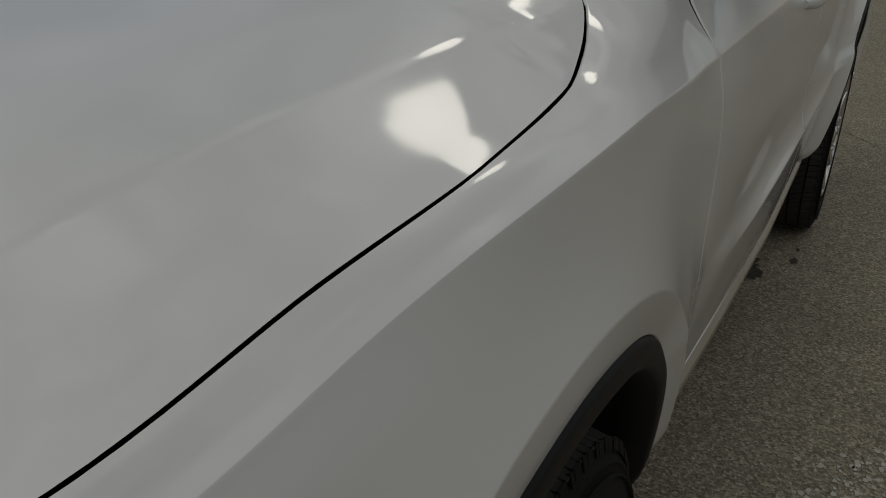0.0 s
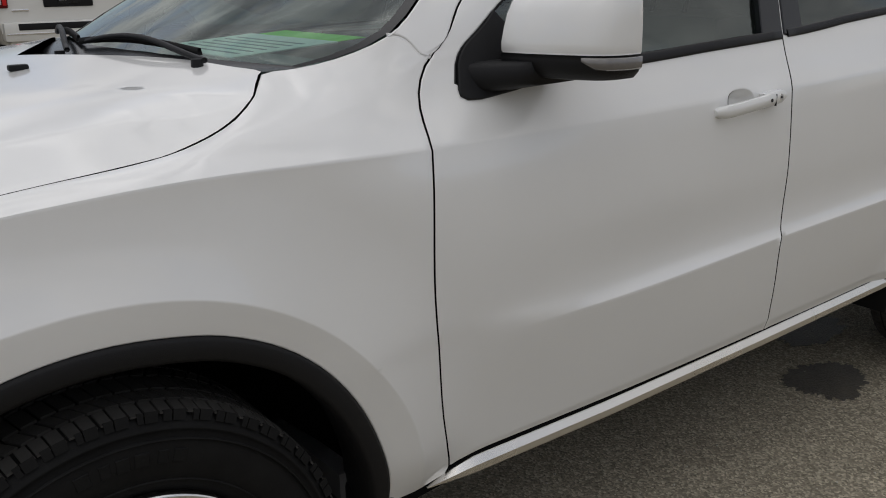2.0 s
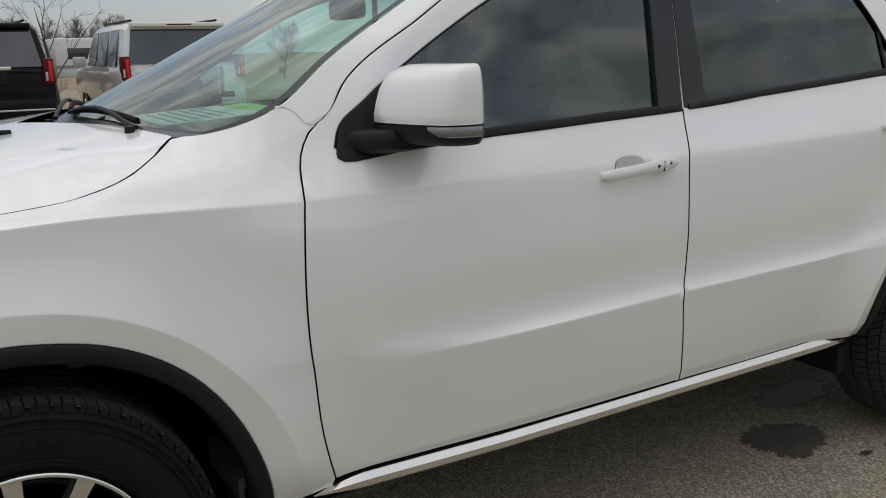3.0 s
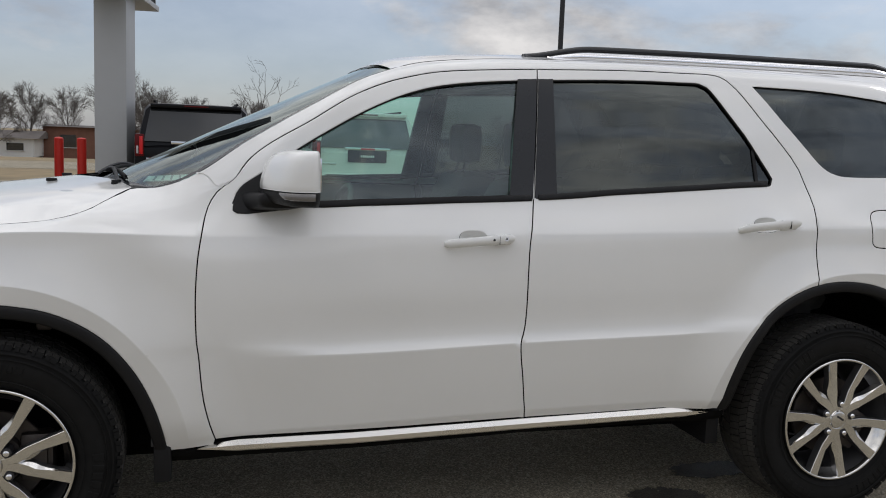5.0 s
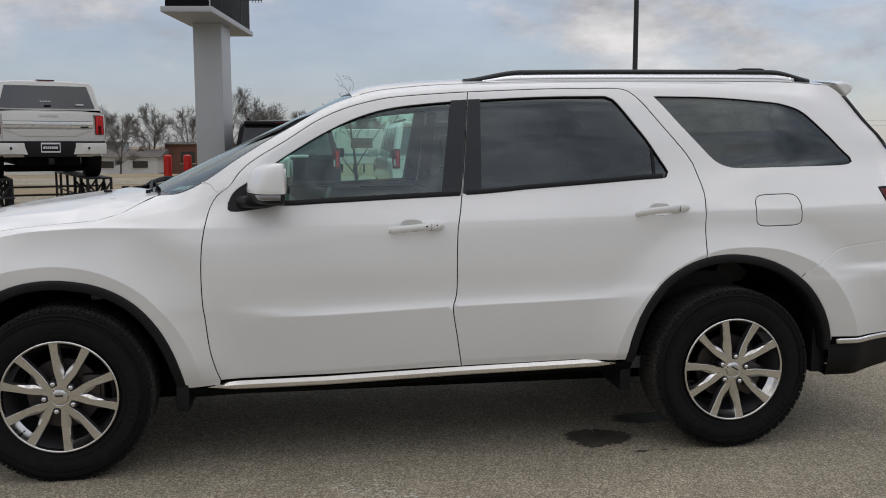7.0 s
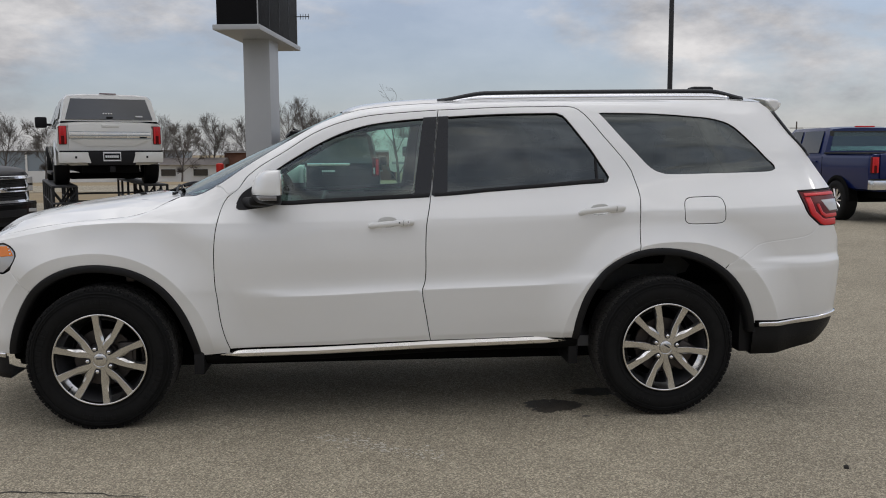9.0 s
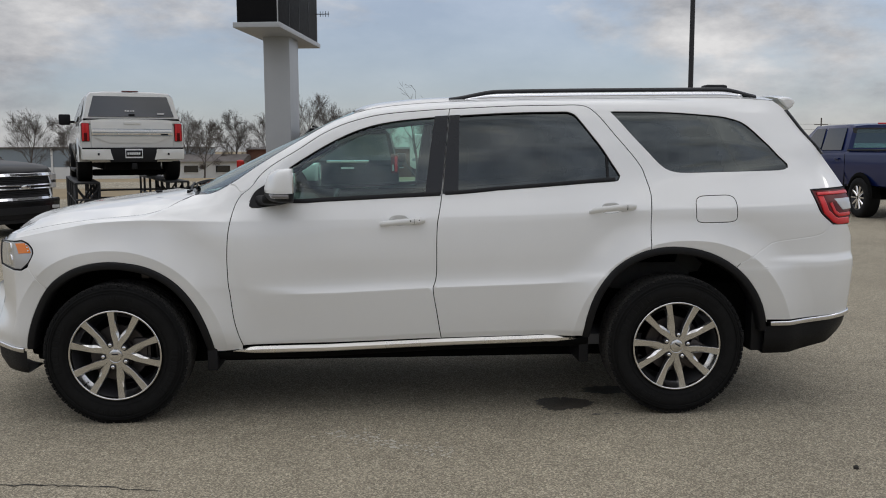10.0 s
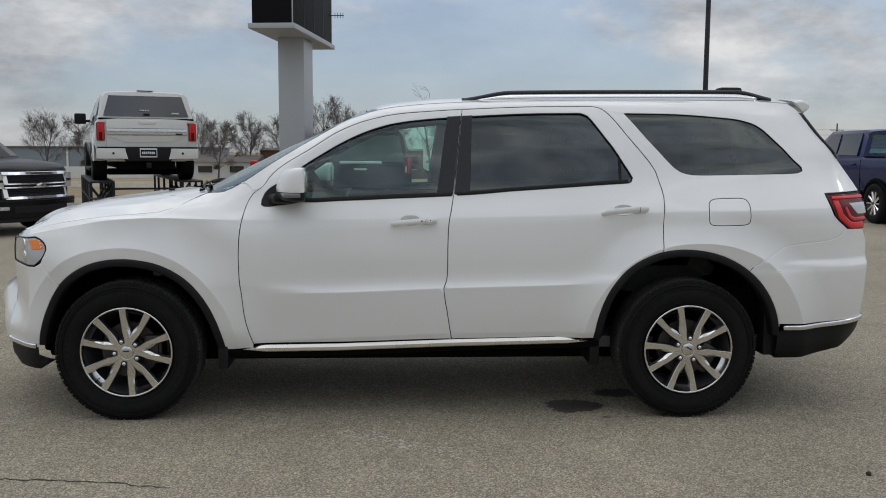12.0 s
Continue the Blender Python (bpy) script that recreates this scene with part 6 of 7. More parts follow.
crack([(4.4, -0.2), (5.2, 0.3), (6.4, 0.2), (8.0, 1.3)], 3, 0.006)


def scuffs():
    rnd = random.Random(8)
    v, f = [], []
    for _ in range(130):
        t = rnd.random()
        x, y = 1.12 + 0.60 * t + rnd.gauss(0, 0.04), -0.18 - 0.36 * t + rnd.gauss(0, 0.05)
        r = rnd.uniform(0.003, 0.009)
        b = len(v)
        n = rnd.randint(5, 7)
        a0 = rnd.uniform(0, 6)
        for i in range(n):
            a = a0 + i / n * 6.283
            rr = r * rnd.uniform(0.6, 1.3)
            v.append((x + rr * 1.4 * math.cos(a), y + rr * math.sin(a), 0.002))
        f.append(tuple(range(b, b + n)))
    tagged(mesh_object("pale_scuff", v, f, SCUFF, smooth_faces=False), "pale scraped patch on the asphalt", "scuff", kind="stuff")
    v, f = [], []
    for _ in range(2600):
        x, y = rnd.uniform(-3, 7), rnd.uniform(-3.6, 1.2)
        r = rnd.uniform(0.002, 0.0055)
        b = len(v)
        for a in (0, 2.1, 4.2):
            v.append((x + r * math.cos(a), y + r * math.sin(a), 0.0008))
        v.append((x, y, r * 0.9))
        f += [(b, b + 1, b + 3), (b + 1, b + 2, b + 3), (b + 2, b, b + 3)]
    tagged(mesh_object("loose_grit", v, f, SCUFF, smooth_faces=False), "loose pale grit on the asphalt", "grit", kind="stuff")
    for x, y in ((-0.35, -1.05), (0.2, -2.1), (3.6, -0.9)):
        bm = bmesh.new()
        bmesh.ops.create_icosphere(bm, subdivisions=1, radius=0.014, matrix=Matrix.Translation((x, y, 0.006)))
        tagged(part("pebble", bm, CRACK), "small dark pebble on the asphalt", "pebble", "pebbles")


scuffs()


# ---- other vehicles ----
def loft(stations, name, mat, parent, label=""):
    """A closed body from cross-sections (y, half-width low, half-width belt, half-width top, z low, z belt, z top, lean)."""
    rows = []
    for y, wl, wb, wt, zl, zb, zt, lean in stations:
        ring = [(0, zl), (wl * 0.8, zl), (wl, zl + 0.05), (wb, zl + (zb - zl) * 0.45), (wb, zb - 0.06), (wb * 0.985, zb), (wt + 0.04, zt - 0.10), (wt - 0.03, zt - 0.025), (wt * 0.6, zt), (0, zt + 0.005)]
        full = ring + [(-x, z) for x, z in ring[-2:0:-1]]
        rows.append([(x, y + lean * max(0, z - zb), z) for x, z in full])
    v = np.array(rows)
    n, m = v.shape[:2]
    ob = mesh_object(name, v.reshape(-1, 3), grid_faces(n, m, True) + [tuple(range(m))[::-1], tuple(range((n - 1) * m, n * m))], mat, parent, label)
    ob.data.set_sharp_from_angle(angle=radians(32))
    return ob


def simple_wheel(parent, x, y, r=0.40, w=0.28, side=-1, bright=ALLOY):
    top = new("wheel"); top.parent = parent
    top.matrix_local = pose(x, y, r)
    prof = [(0.60 * r, 0.03), (0.66 * r, 0.0), (0.90 * r, 0.0), (0.975 * r, 0.02), (r, 0.05), (r, w - 0.05), (0.975 * r, w - 0.02), (0.9 * r, w), (0.6 * r, w)]
    v, f = lathe(prof, 40)
    v = np.column_stack([(v[:, 1] - w / 2) * (-side), v[:, 0], v[:, 2]])
    tyre = mesh_object("tyre", v, f, RUBBER, top)
    v, f = lathe([(0.63 * r, 0.012), (0.60 * r, 0.006), (0.58 * r, 0.05), (0.0, 0.06)], 40)
    v = np.column_stack([(v[:, 1] - w / 2) * (-side), v[:, 0], v[:, 2]])
    rim = mesh_object("rim", v, f, ALLOY_DARK, top)
    for k in range(10):
        a = k / 10 * 6.283
        bm = bmesh.new()
        xo = (-side) * (0.03 - w / 2)
        tube(bm, (xo, 0.03 * math.cos(a), 0.03 * math.sin(a)), (xo, 0.59 * r * math.cos(a), 0.59 * r * math.sin(a)), 0.020, 0.026, 6)
        part("spoke", bm, bright, rim)
    return top


def pane(parent, name, mat, pts, label=""):
    """A thin solid plate with these corners."""
    p = [Vector(q) for q in pts]
    n = (p[1] - p[0]).cross(p[2] - p[0]).normalized() * 0.006
    v = [q + n for q in p] + [q - n for q in p]
    k = len(p)
    return mesh_object(name, v, [tuple(range(k)), tuple(range(2 * k - 1, k - 1, -1))] + [(i, k + i, k + (i + 1) % k, (i + 1) % k) for i in range(k)], mat, parent, label, smooth_faces=False)


def block(parent, name, mat, lo, hi, bevel=0.01, label=""):
    bm = bmesh.new(); box(bm, lo, hi, bevel)
    return part(name, bm, mat, parent, label)


def text_bars(parent, x0, x1, z0, z1, y, mat, count=7):
    """Plain bars where lettering stands."""
    step = (x1 - x0) / count
    for i in range(count):
        block(parent, "letter_bar", mat, (x0 + i * step, y - 0.004, z0), (x0 + (i + 0.72) * step, y, z1), 0)


def big_suv(x, y, yaw, mat, label):
    """A full-size SUV whose rear looks to -y."""
    car = thing("parked_suv", label, "car", "parked vehicles", pose(x, y, 0, 0, 0, yaw))
    # from the rear to the nose
    loft([(0.0, .86, .96, .95, .46, .62, .72, 0), (0.03, .90, 1.0, .97, .42, 1.08, 1.14, 0), (0.12, .92, 1.02, .98, .40, 1.15, 1.20, 0), (1.0, .92, 1.02, .98, .38, 1.18, 1.22, 0), (3.9, .92, 1.02, .98, .38, 1.16, 1.20, 0), (4.9, .92, 1.0, .95, .38, 1.05, 1.15, 0), (5.12, .80, .90, .85, .45, .95, 1.05, 0)], "body", mat, car)
    loft([(0.06, .98, .985, .80, 1.10, 1.14, 1.86, .30), (0.30, .985, .99, .82, 1.10, 1.15, 1.90, .18), (2.6, .985, .99, .82, 1.10, 1.16, 1.90, 0), (3.3, .97, .98, .79, 1.10, 1.16, 1.86, .0), (3.95, .93, .95, .75, 1.08, 1.14, 1.22, 0)], "cabin", mat, car)
    pane(car, "rear_window", WINDOW_DARK, [(-.86, .075, 1.24), (.86, .075, 1.24), (.76, .255, 1.78), (-.76, .255, 1.78)], "dark rear window")
    block(car, "roof_spoiler", mat, (-.76, .15, 1.82), (.76, .45, 1.885), .02)
    block(car, "high_brake_lamp", DARK_RED, (-.2, .14, 1.845), (.2, .16, 1.865), .003)
    for s_ in (-1, 1):
        block(car, "tail_lamp", DARK_RED, (s_ * .93 - .075, -.015, .98), (s_ * .93 + .075, .16, 1.36), .025, "tall dark red tail lamp")
        block(car, "lamp_core", GREY_LENS, (s_ * .93 - .05, -.022, 1.03), (s_ * .93 - .015, .0, 1.16), .008)
        block(car, "lamp_bar", RED_LENS, (s_ * .93 + .0, -.022, 1.02), (s_ * .93 + .055, .0, 1.32), .008)
        block(car, "roof_rail", TRIM, (s_ * .70 - .02, .45, 1.91), (s_ * .70 + .02, 2.7, 1.945), .01)
        block(car, "door_mirror", mat, (s_ * 1.12 - .11, 3.30, 1.16), (s_ * 1.12 + .11, 3.45, 1.36), .03)
        for y0, y1 in ((.55, 1.35), (1.42, 2.35), (2.42, 3.25)):
            pane(car, "side_window", WINDOW_DARK, [(s_ * .992, y0, 1.2), (s_ * .992, y1, 1.2), (s_ * .862, y1 - (.25 if y0 > 2.4 else .05), 1.78), (s_ * .862, y0 + .05, 1.78)])
        block(car, "exhaust", CHROME, (s_ * .6 - .06, -.02, .40), (s_ * .6 + .06, .2, .47), .02)
        simple_wheel(car, s_ * .86, .98, side=s_)
        simple_wheel(car, s_ * .86, 3.93, side=s_)
    block(car, "rear_bumper", mat, (-.98, -.10, .50), (.98, .14, .78), .05)
    block(car, "bumper_pad", TRIM, (-.78, -.108, .66), (.78, .0, .76), .02)
    block(car, "bumper_strip", CHROME, (-.95, -.112, .60), (.95, -.09, .625), .004)
    block(car, "plate_recess", TRIM, (-.36, -.004, .98), (.36, .03, 1.22), .02)
    block(car, "plate", GLOSS_BLACK, (-.16, -.015, 1.02), (.16, .0, 1.16), .005, "black dealer plate")
    text_bars(car, -.13, .13, 1.075, 1.115, -.016, PLATE_WHITE)
    block(car, "chrome_bar", CHROME, (-.42, -.03, 1.20), (.42, .01, 1.255), .015, "chrome tailgate bar")
    block(car, "badge_bar", SATIN if mat is BLACK_PAINT else RED_LENS, (-.13, -.036, 1.21), (.13, -.028, 1.245), .004)
    block(car, "model_badge", CHROME, (-.82, .0, .93), (-.58, .022, .96), .004)
    return car


def pickup(x, y, z, yaw, mat, label, cap):
    """A full-size crew-cab pickup whose tailgate looks to -y; cap: with a cover over its bed."""
    car = thing("pickup_truck", label, "pickup truck", "parked vehicles", pose(x, y, z, 0, 0, yaw))
    loft([(0.06, .90, .98, .96, .66, 1.30, 1.36, 0), (0.10, .94, 1.01, .97, .62, 1.32, 1.37, 0), (1.8, .94, 1.01, .97, .60, 1.32, 1.37, 0), (4.6, .94, 1.01, .97, .55, 1.28, 1.33, 0), (5.6, .94, 1.0, .94, .55, 1.18, 1.28, 0), (5.8, .84, .92, .86, .6, 1.1, 1.2, 0)], "body", mat, car)
    loft([(1.95, .93, .95, .76, 1.30, 1.34, 1.90, .10), (2.2, .96, .97, .78, 1.30, 1.34, 1.93, 0), (3.7, .96, .97, .78, 1.30, 1.34, 1.93, 0), (4.6, .92, .93, .74, 1.28, 1.31, 1.38, 0)], "cab", mat, car)
    if cap:
        loft([(0.10, .93, .945, .80, 1.33, 1.37, 1.94, .28), (0.35, .94, .955, .82, 1.33, 1.37, 1.97, .1), (1.93, .94, .955, .82, 1.33, 1.37, 1.96, 0)], "bed_cap", mat, car)
        pane(car, "cap_window", WINDOW_DARK, [(-.84, .105, 1.42), (.84, .105, 1.42), (.72, .235, 1.86), (-.72, .235, 1.86)], "dark cap window")
        text_bars(car, -.13, .07, 1.53, 1.56, .115, PLATE_WHITE, 4)
        block(car, "cap_sticker", PLATE_WHITE, (.50, .085, 1.475), (.64, .10, 1.505), 0)
        block(car, "cap_lamp", DARK_RED, (-.16, .26, 1.965), (.16, .36, 1.985), .006)
        block(car, "cap_handle", TRIM, (-.06, .07, 1.455), (.06, .10, 1.48), .006)
        for s_ in (-1, 1):
            pane(car, "cap_side_window", WINDOW_DARK, [(s_ * .95, .55, 1.45), (s_ * .95, 1.75, 1.45), (s_ * .855, 1.70, 1.85), (s_ * .855, .65, 1.85)])
    else:
        pane(car, "rear_window", CLEAR, [(-.80, 1.955, 1.42), (.80, 1.955, 1.42), (.70, 2.0, 1.84), (-.70, 2.0, 1.84)], "cab rear window")
        block(car, "window_mask", WINDOW_DARK, (-.8, 1.99, 1.40), (.8, 2.01, 1.84), 0)
        block(car, "high_brake_lamp", RED_LENS, (-.22, 1.99, 1.915), (.22, 2.05, 1.945), .008)
        block(car, "bed_floor", TRIM, (-.8, .12, 1.30), (.8, 1.93, 1.385), .01)
    # tailgate with its relief
    block(car, "tailgate", mat, (-.80, .03, .80), (.80, .09, 1.345), .02)
    if cap:
        block(car, "tailgate_band", SATIN, (-.79, .016, 1.075), (.79, .035, 1.20), .012, "satin metal tailgate band")
        for z0 in (1.075, 1.125, 1.185):
            block(car, "band_groove", SIDING_GREY, (-.77, .011, z0 + .006), (.77, .018, z0 + .016), 0)
        block(car, "tailgate_pull", mat, (-.17, .015, 1.27), (.17, .05, 1.33), .015)
        pane(car, "tailgate_crease", mat, [(-.46, .024, .955), (.46, .024, .955), (.76, .004, 1.065), (-.76, .004, 1.065)])
        block(car, "tailgate_badge", GLOSS_BLACK, (.56, .004, 1.09), (.70, .016, 1.115), .003)
    else:
        for s_ in (-1, 1):
            for y in (1.90, 3.05, 4.15):
                block(car, "panel_gap", GAP, (s_ * 1.005 - .008, y, .62), (s_ * 1.005 + .008, y + .012, 1.29), 0)
            for y in (2.12, 3.14):
                block(car, "door_handle", BLUE_PAINT, (s_ * 1.02 - .025, y, 1.17), (s_ * 1.02 + .025, y + .2, 1.205), .01)
            block(car, "bed_rail", TRIM, (s_ * .93 - .05, .1, 1.355), (s_ * .93 + .05, 1.9, 1.385), .012)
        text_bars(car, -.62, .62, .965, 1.00, .028, CHROME, 9)
    for s_ in (-1, 1):
        block(car, "tail_lamp", DARK_RED, (s_ * .905 - .08, .015, .98), (s_ * .905 + .08, .22, 1.30), .025, "red tail lamp with dark core")
        block(car, "lamp_bar", RED_LENS, (s_ * .905 - .065, .008, .99), (s_ * .905 - .03, .03, 1.29), .006)
        block(car, "lamp_bar", RED_LENS, (s_ * .905 + .03, .008, .99), (s_ * .905 + .065, .03, 1.29), .006)
        block(car, "lamp_bar", RED_LENS, (s_ * .905 - .03, .008, 1.13), (s_ * .905 + .03, .03, 1.29), .006)
        block(car, "door_mirror", TRIM if cap else mat, (s_ * 1.16 - .13, 3.75, 1.34), (s_ * 1.16 + .13, 3.88, 1.60), .04)
        block(car, "mirror_arm", TRIM, (s_ * 1.0 - .06, 3.78, 1.38), (s_ * 1.0 + .06, 3.84, 1.44), .01)
        for y0, y1, lean in ((2.14, 3.02, .02), (3.08, 4.05, .52)):
            pane(car, "side_window", WINDOW_DARK, [(s_ * .970, y0, 1.37), (s_ * .970, y1, 1.37), (s_ * .826, y1 - lean, 1.84), (s_ * .826, y0 + .05, 1.84)])
        pane(car, "bumper_step", CHROME if not cap else mat, [(s_ * .40, -.10, .66), (s_ * 1.0, -.07, .70), (s_ * 1.0, -.07, .84), (s_ * .46, -.10, .84)])
        block(car, "bumper_end", CHROME if not cap else mat, (s_ * .72 - .28, -.10, .66), (s_ * .72 + .28, .12, .85), .03, "bumper end with sensor dot")
        block(car, "park_sensor", TRIM, (s_ * .68 - .02, -.108, .74), (s_ * .68 + .02, -.09, .78), .006)
        # flared wheel opening
        v = []
        for a in np.linspace(0.0, math.pi, 15):
            for r, xo in ((.53, 1.012), (.47, 1.045), (.44, 1.03), (.44, .8)):
                v.append((s_ * xo, 1.25 + r * math.cos(a), .42 + r * math.sin(a)))
        mesh_object("wheel_opening", v, grid_faces(15, 4), GAP if not cap else mat, car)
        v = [(s_ * 1.02, 1.25, .42)] + [(s_ * 1.02, 1.25 + .45 * math.cos(a), .42 + .45 * math.sin(a)) for a in np.linspace(0, math.pi, 17)]
        mesh_object("wheel_well", v, [tuple(range(len(v)))], GAP, car, smooth_faces=False)
        simple_wheel(car, s_ * .90, 1.25, .42, .30, s_, CHROME if not cap else ALLOY)
        simple_wheel(car, s_ * .90, 4.85, .42, .30, s_, CHROME if not cap else ALLOY)
        block(car, "running_board", TRIM, (s_ * 1.0 - .07, 2.0, .42), (s_ * 1.0 + .07, 4.2, .48), .02)
    block(car, "bumper_pad", TRIM, (-.98, -.085, .848), (.98, .10, .875), .008)
    block(car, "bumper_middle", TRIM, (-.46, -.09, .62), (.46, .10, .86), .03)
    block(car, "plate", PLATE_WHITE, (-.17, -.10, .69), (.17, -.085, .85), .005, "dealer plate with dark lettering")
    block(car, "plate_field", GLOSS_BLACK, (-.155, -.104, .715), (.155, -.098, .825), .002)
    text_bars(car, -.13, .13, .75, .79, -.105, PLATE_WHITE)
    block(car, "tow_hitch", TRIM, (-.05, -.12, .50), (.05, .2, .60), .01)
    block(car, "axle", GAP, (-.75, 1.15, .36), (.75, 1.35, .48), .05)
    block(car, "chassis", GAP, (-.55, .15, .48), (.55, 5.2, .66), .02)
    if cap:
        # this one sits lower on its springs and is taller in the body
        for ob in car.children:
            if ob.type == "MESH" and ob.name.split(".")[0] not in ("wheel_opening", "wheel_well"):
                for q in ob.data.vertices:
                    q.co.z = 0.57 + (min(q.co.z, 1.38) - 0.75) * 1.167 + max(0.0, q.co.z - 1.38) * 0.95
    else:
        for ob in car.children:
            if ob.type == "MESH" and ob.name.split(".")[0] not in ("wheel_opening", "wheel_well"):
                for q in ob.data.vertices:
                    q.co.z *= 1.03
    return car


def front_suv(x, y, yaw):
    """A full-size black SUV whose nose looks to -y."""
    car = thing("parked_suv", "black SUV with chrome split grille, parked nose out", "car", "parked vehicles", pose(x, y, 0, 0, 0, yaw))
    loft([(.02, .38, .42, .36, .34, .98, 1.06, 0), (.05, .55, .60, .54, .33, 1.02, 1.10, 0), (.10, .70, .75, .69, .33, 1.05, 1.14, 0), (.17, .80, .85, .79, .33, 1.07, 1.17, 0), (.25, .88, .94, .88, .33, 1.10, 1.20, 0), (.45, .91, 1.0, .93, .34, 1.14, 1.24, 0), (0.9, .92, 1.02, .96, .34, 1.18, 1.28, 0), (1.35, .92, 1.02, .97, .36, 1.20, 1.31, 0), (5.1, .92, 1.02, .97, .40, 1.22, 1.30, 0)], "body", BLACK_PAINT, car)
    loft([(1.25, .93, .95, .72, 1.18, 1.23, 1.31, 0), (2.1, .97, .98, .78, 1.18, 1.24, 1.90, 0), (2.6, .985, .99, .80, 1.18, 1.24, 1.93, 0), (5.0, .98, .985, .80, 1.18, 1.23, 1.90, -.1)], "cabin", BLACK_PAINT, car)
    pane(car, "windscreen", WINDOW_DARK, [(-.86, 1.33, 1.33), (.86, 1.33, 1.33), (.74, 2.06, 1.84), (-.74, 2.06, 1.84)])
    def band(name, mat, x0, x1, z0, z1, out, thick=0.05, label="", parent=car, lean=0.0):
        """A strip that follows the bowed nose from x0 to x1."""
        rows = []
        for x in np.linspace(x0, x1, 15):
            y = 0.22 * abs(x / 0.95) ** 2.6 - out
            rows.append([(x, y + thick, z0), (x, y + 0.006, z0), (x, y, z0 + 0.006), (x, y + lean * 0.8, z1 - 0.006), (x, y + 0.006 + lean, z1), (x, y + thick + lean, z1)])
        return mesh_object(name, np.array(rows).reshape(-1, 3), grid_faces(15, 6, True) + [tuple(range(6)), tuple(range(84, 90))], mat, parent, label, smooth_faces=False)
    grille = band("grille", TRIM, -.66, .66, .64, 1.06, .045, .06, "black mesh grille")
    for z0, z1, w in ((1.025, 1.078, .71), (.862, .892, .67), (.802, .832, .67), (.615, .668, .66)):
        band("grille_bar", CHROME, -w, w, z0, z1, .085, .05, "chrome grille bar", grille, (z1 - z0) * .55)
    for z0 in (.685, .715, .745, .775, .915, .945, .975, 1.005):
        band("grille_slat", GLOSS_BLACK, -.62, .62, z0, z0 + .012, .055, .03, "", grille)
    for s_ in (-1, 1):
        for z0, z1 in ((.64, .83), (.87, 1.06)):
            band("grille_side", SATIN, s_ * .655 - .034, s_ * .655 + .034, z0, z1, .084, .05, "chrome grille side", grille, .06)
    bm = bmesh.new(); box(bm, (-.10, -.095, .825), (.10, -.06, .865), .008); box(bm, (-.045, -.098, .81), (.045, -.06, .88), .008)
    part("badge", bm, CHROME, grille, "plain bright badge")
    for s_ in (-1, 1):
        lamp = band("headlamp", GREY_LENS, s_ * .80 - .125, s_ * .80 + .125, .80, 1.05, .060, .10, "clear headlamp with dark surround")
        band("lamp_frame", GLOSS_BLACK, s_ * .80 - .11, s_ * .80 + .11, .90, .945, .066, .02, "", lamp)
        band("lamp_strip", CHROME, s_ * .80 - .12, s_ * .80 + .12, .80, .82, .068, .02, "", lamp)
        block(car, "fog_lamp", GREY_LENS, (s_ * .72 - .09, -.03, .44), (s_ * .72 + .09, .06, .50), .015)
        block(car, "door_mirror", BLACK_PAINT, (s_ * 1.12 - .11, 1.75, 1.16), (s_ * 1.12 + .11, 1.9, 1.36), .03)
        pane(car, "side_window", WINDOW_DARK, [(s_ * .99, 1.9, 1.2), (s_ * .99, 4.8, 1.2), (s_ * .86, 4.6, 1.78), (s_ * .86, 2.3, 1.78)])
        simple_wheel(car, s_ * .88, 1.0, side=s_)
        simple_wheel(car, s_ * .88, 4.0, side=s_)
    band("front_bumper", BLACK_PAINT, -.99, .99, .30, .62, .10, .22)
    band("bumper_lip", TRIM, -.94, .94, .23, .30, .07, .22)
    band("air_intake", TRIM, -.55, .55, .38, .50, .108, .03)
    band("bumper_crease", BLACK_PAINT, -.97, .97, .55, .60, .115, .05)
    return car


big_suv(0.70, 13.05, 0, BLACK_PAINT, "black full-size SUV parked tail out, red tail lamps")
big_suv(3.72, 13.25, 0, SILVER_PAINT, "white full-size SUV parked tail out, red tail lamps")
pickup(12.4, 12.1, 0, 0, BLUE_PAINT, "dark blue crew-cab pickup truck parked tail out", False)
pickup(-3.72, 14.0, 0.80, 21, SILVER_PAINT, "white pickup truck with bed cap displayed on steel ramps", True)
front_suv(-4.78, 10.95, 66)


# unseen wall added behind the camera to tone reflections in paint and glass
def add_unseen_wall():
    ob = block(None, "wall_south", UNSEEN_WALL_TAN, (-45, -26.4, -0.01), (45, -26, 5.2), 0)
    tagged(ob, "plain pale tan wall added behind the camera, out of view", "wall", kind="structure")


add_unseen_wall()


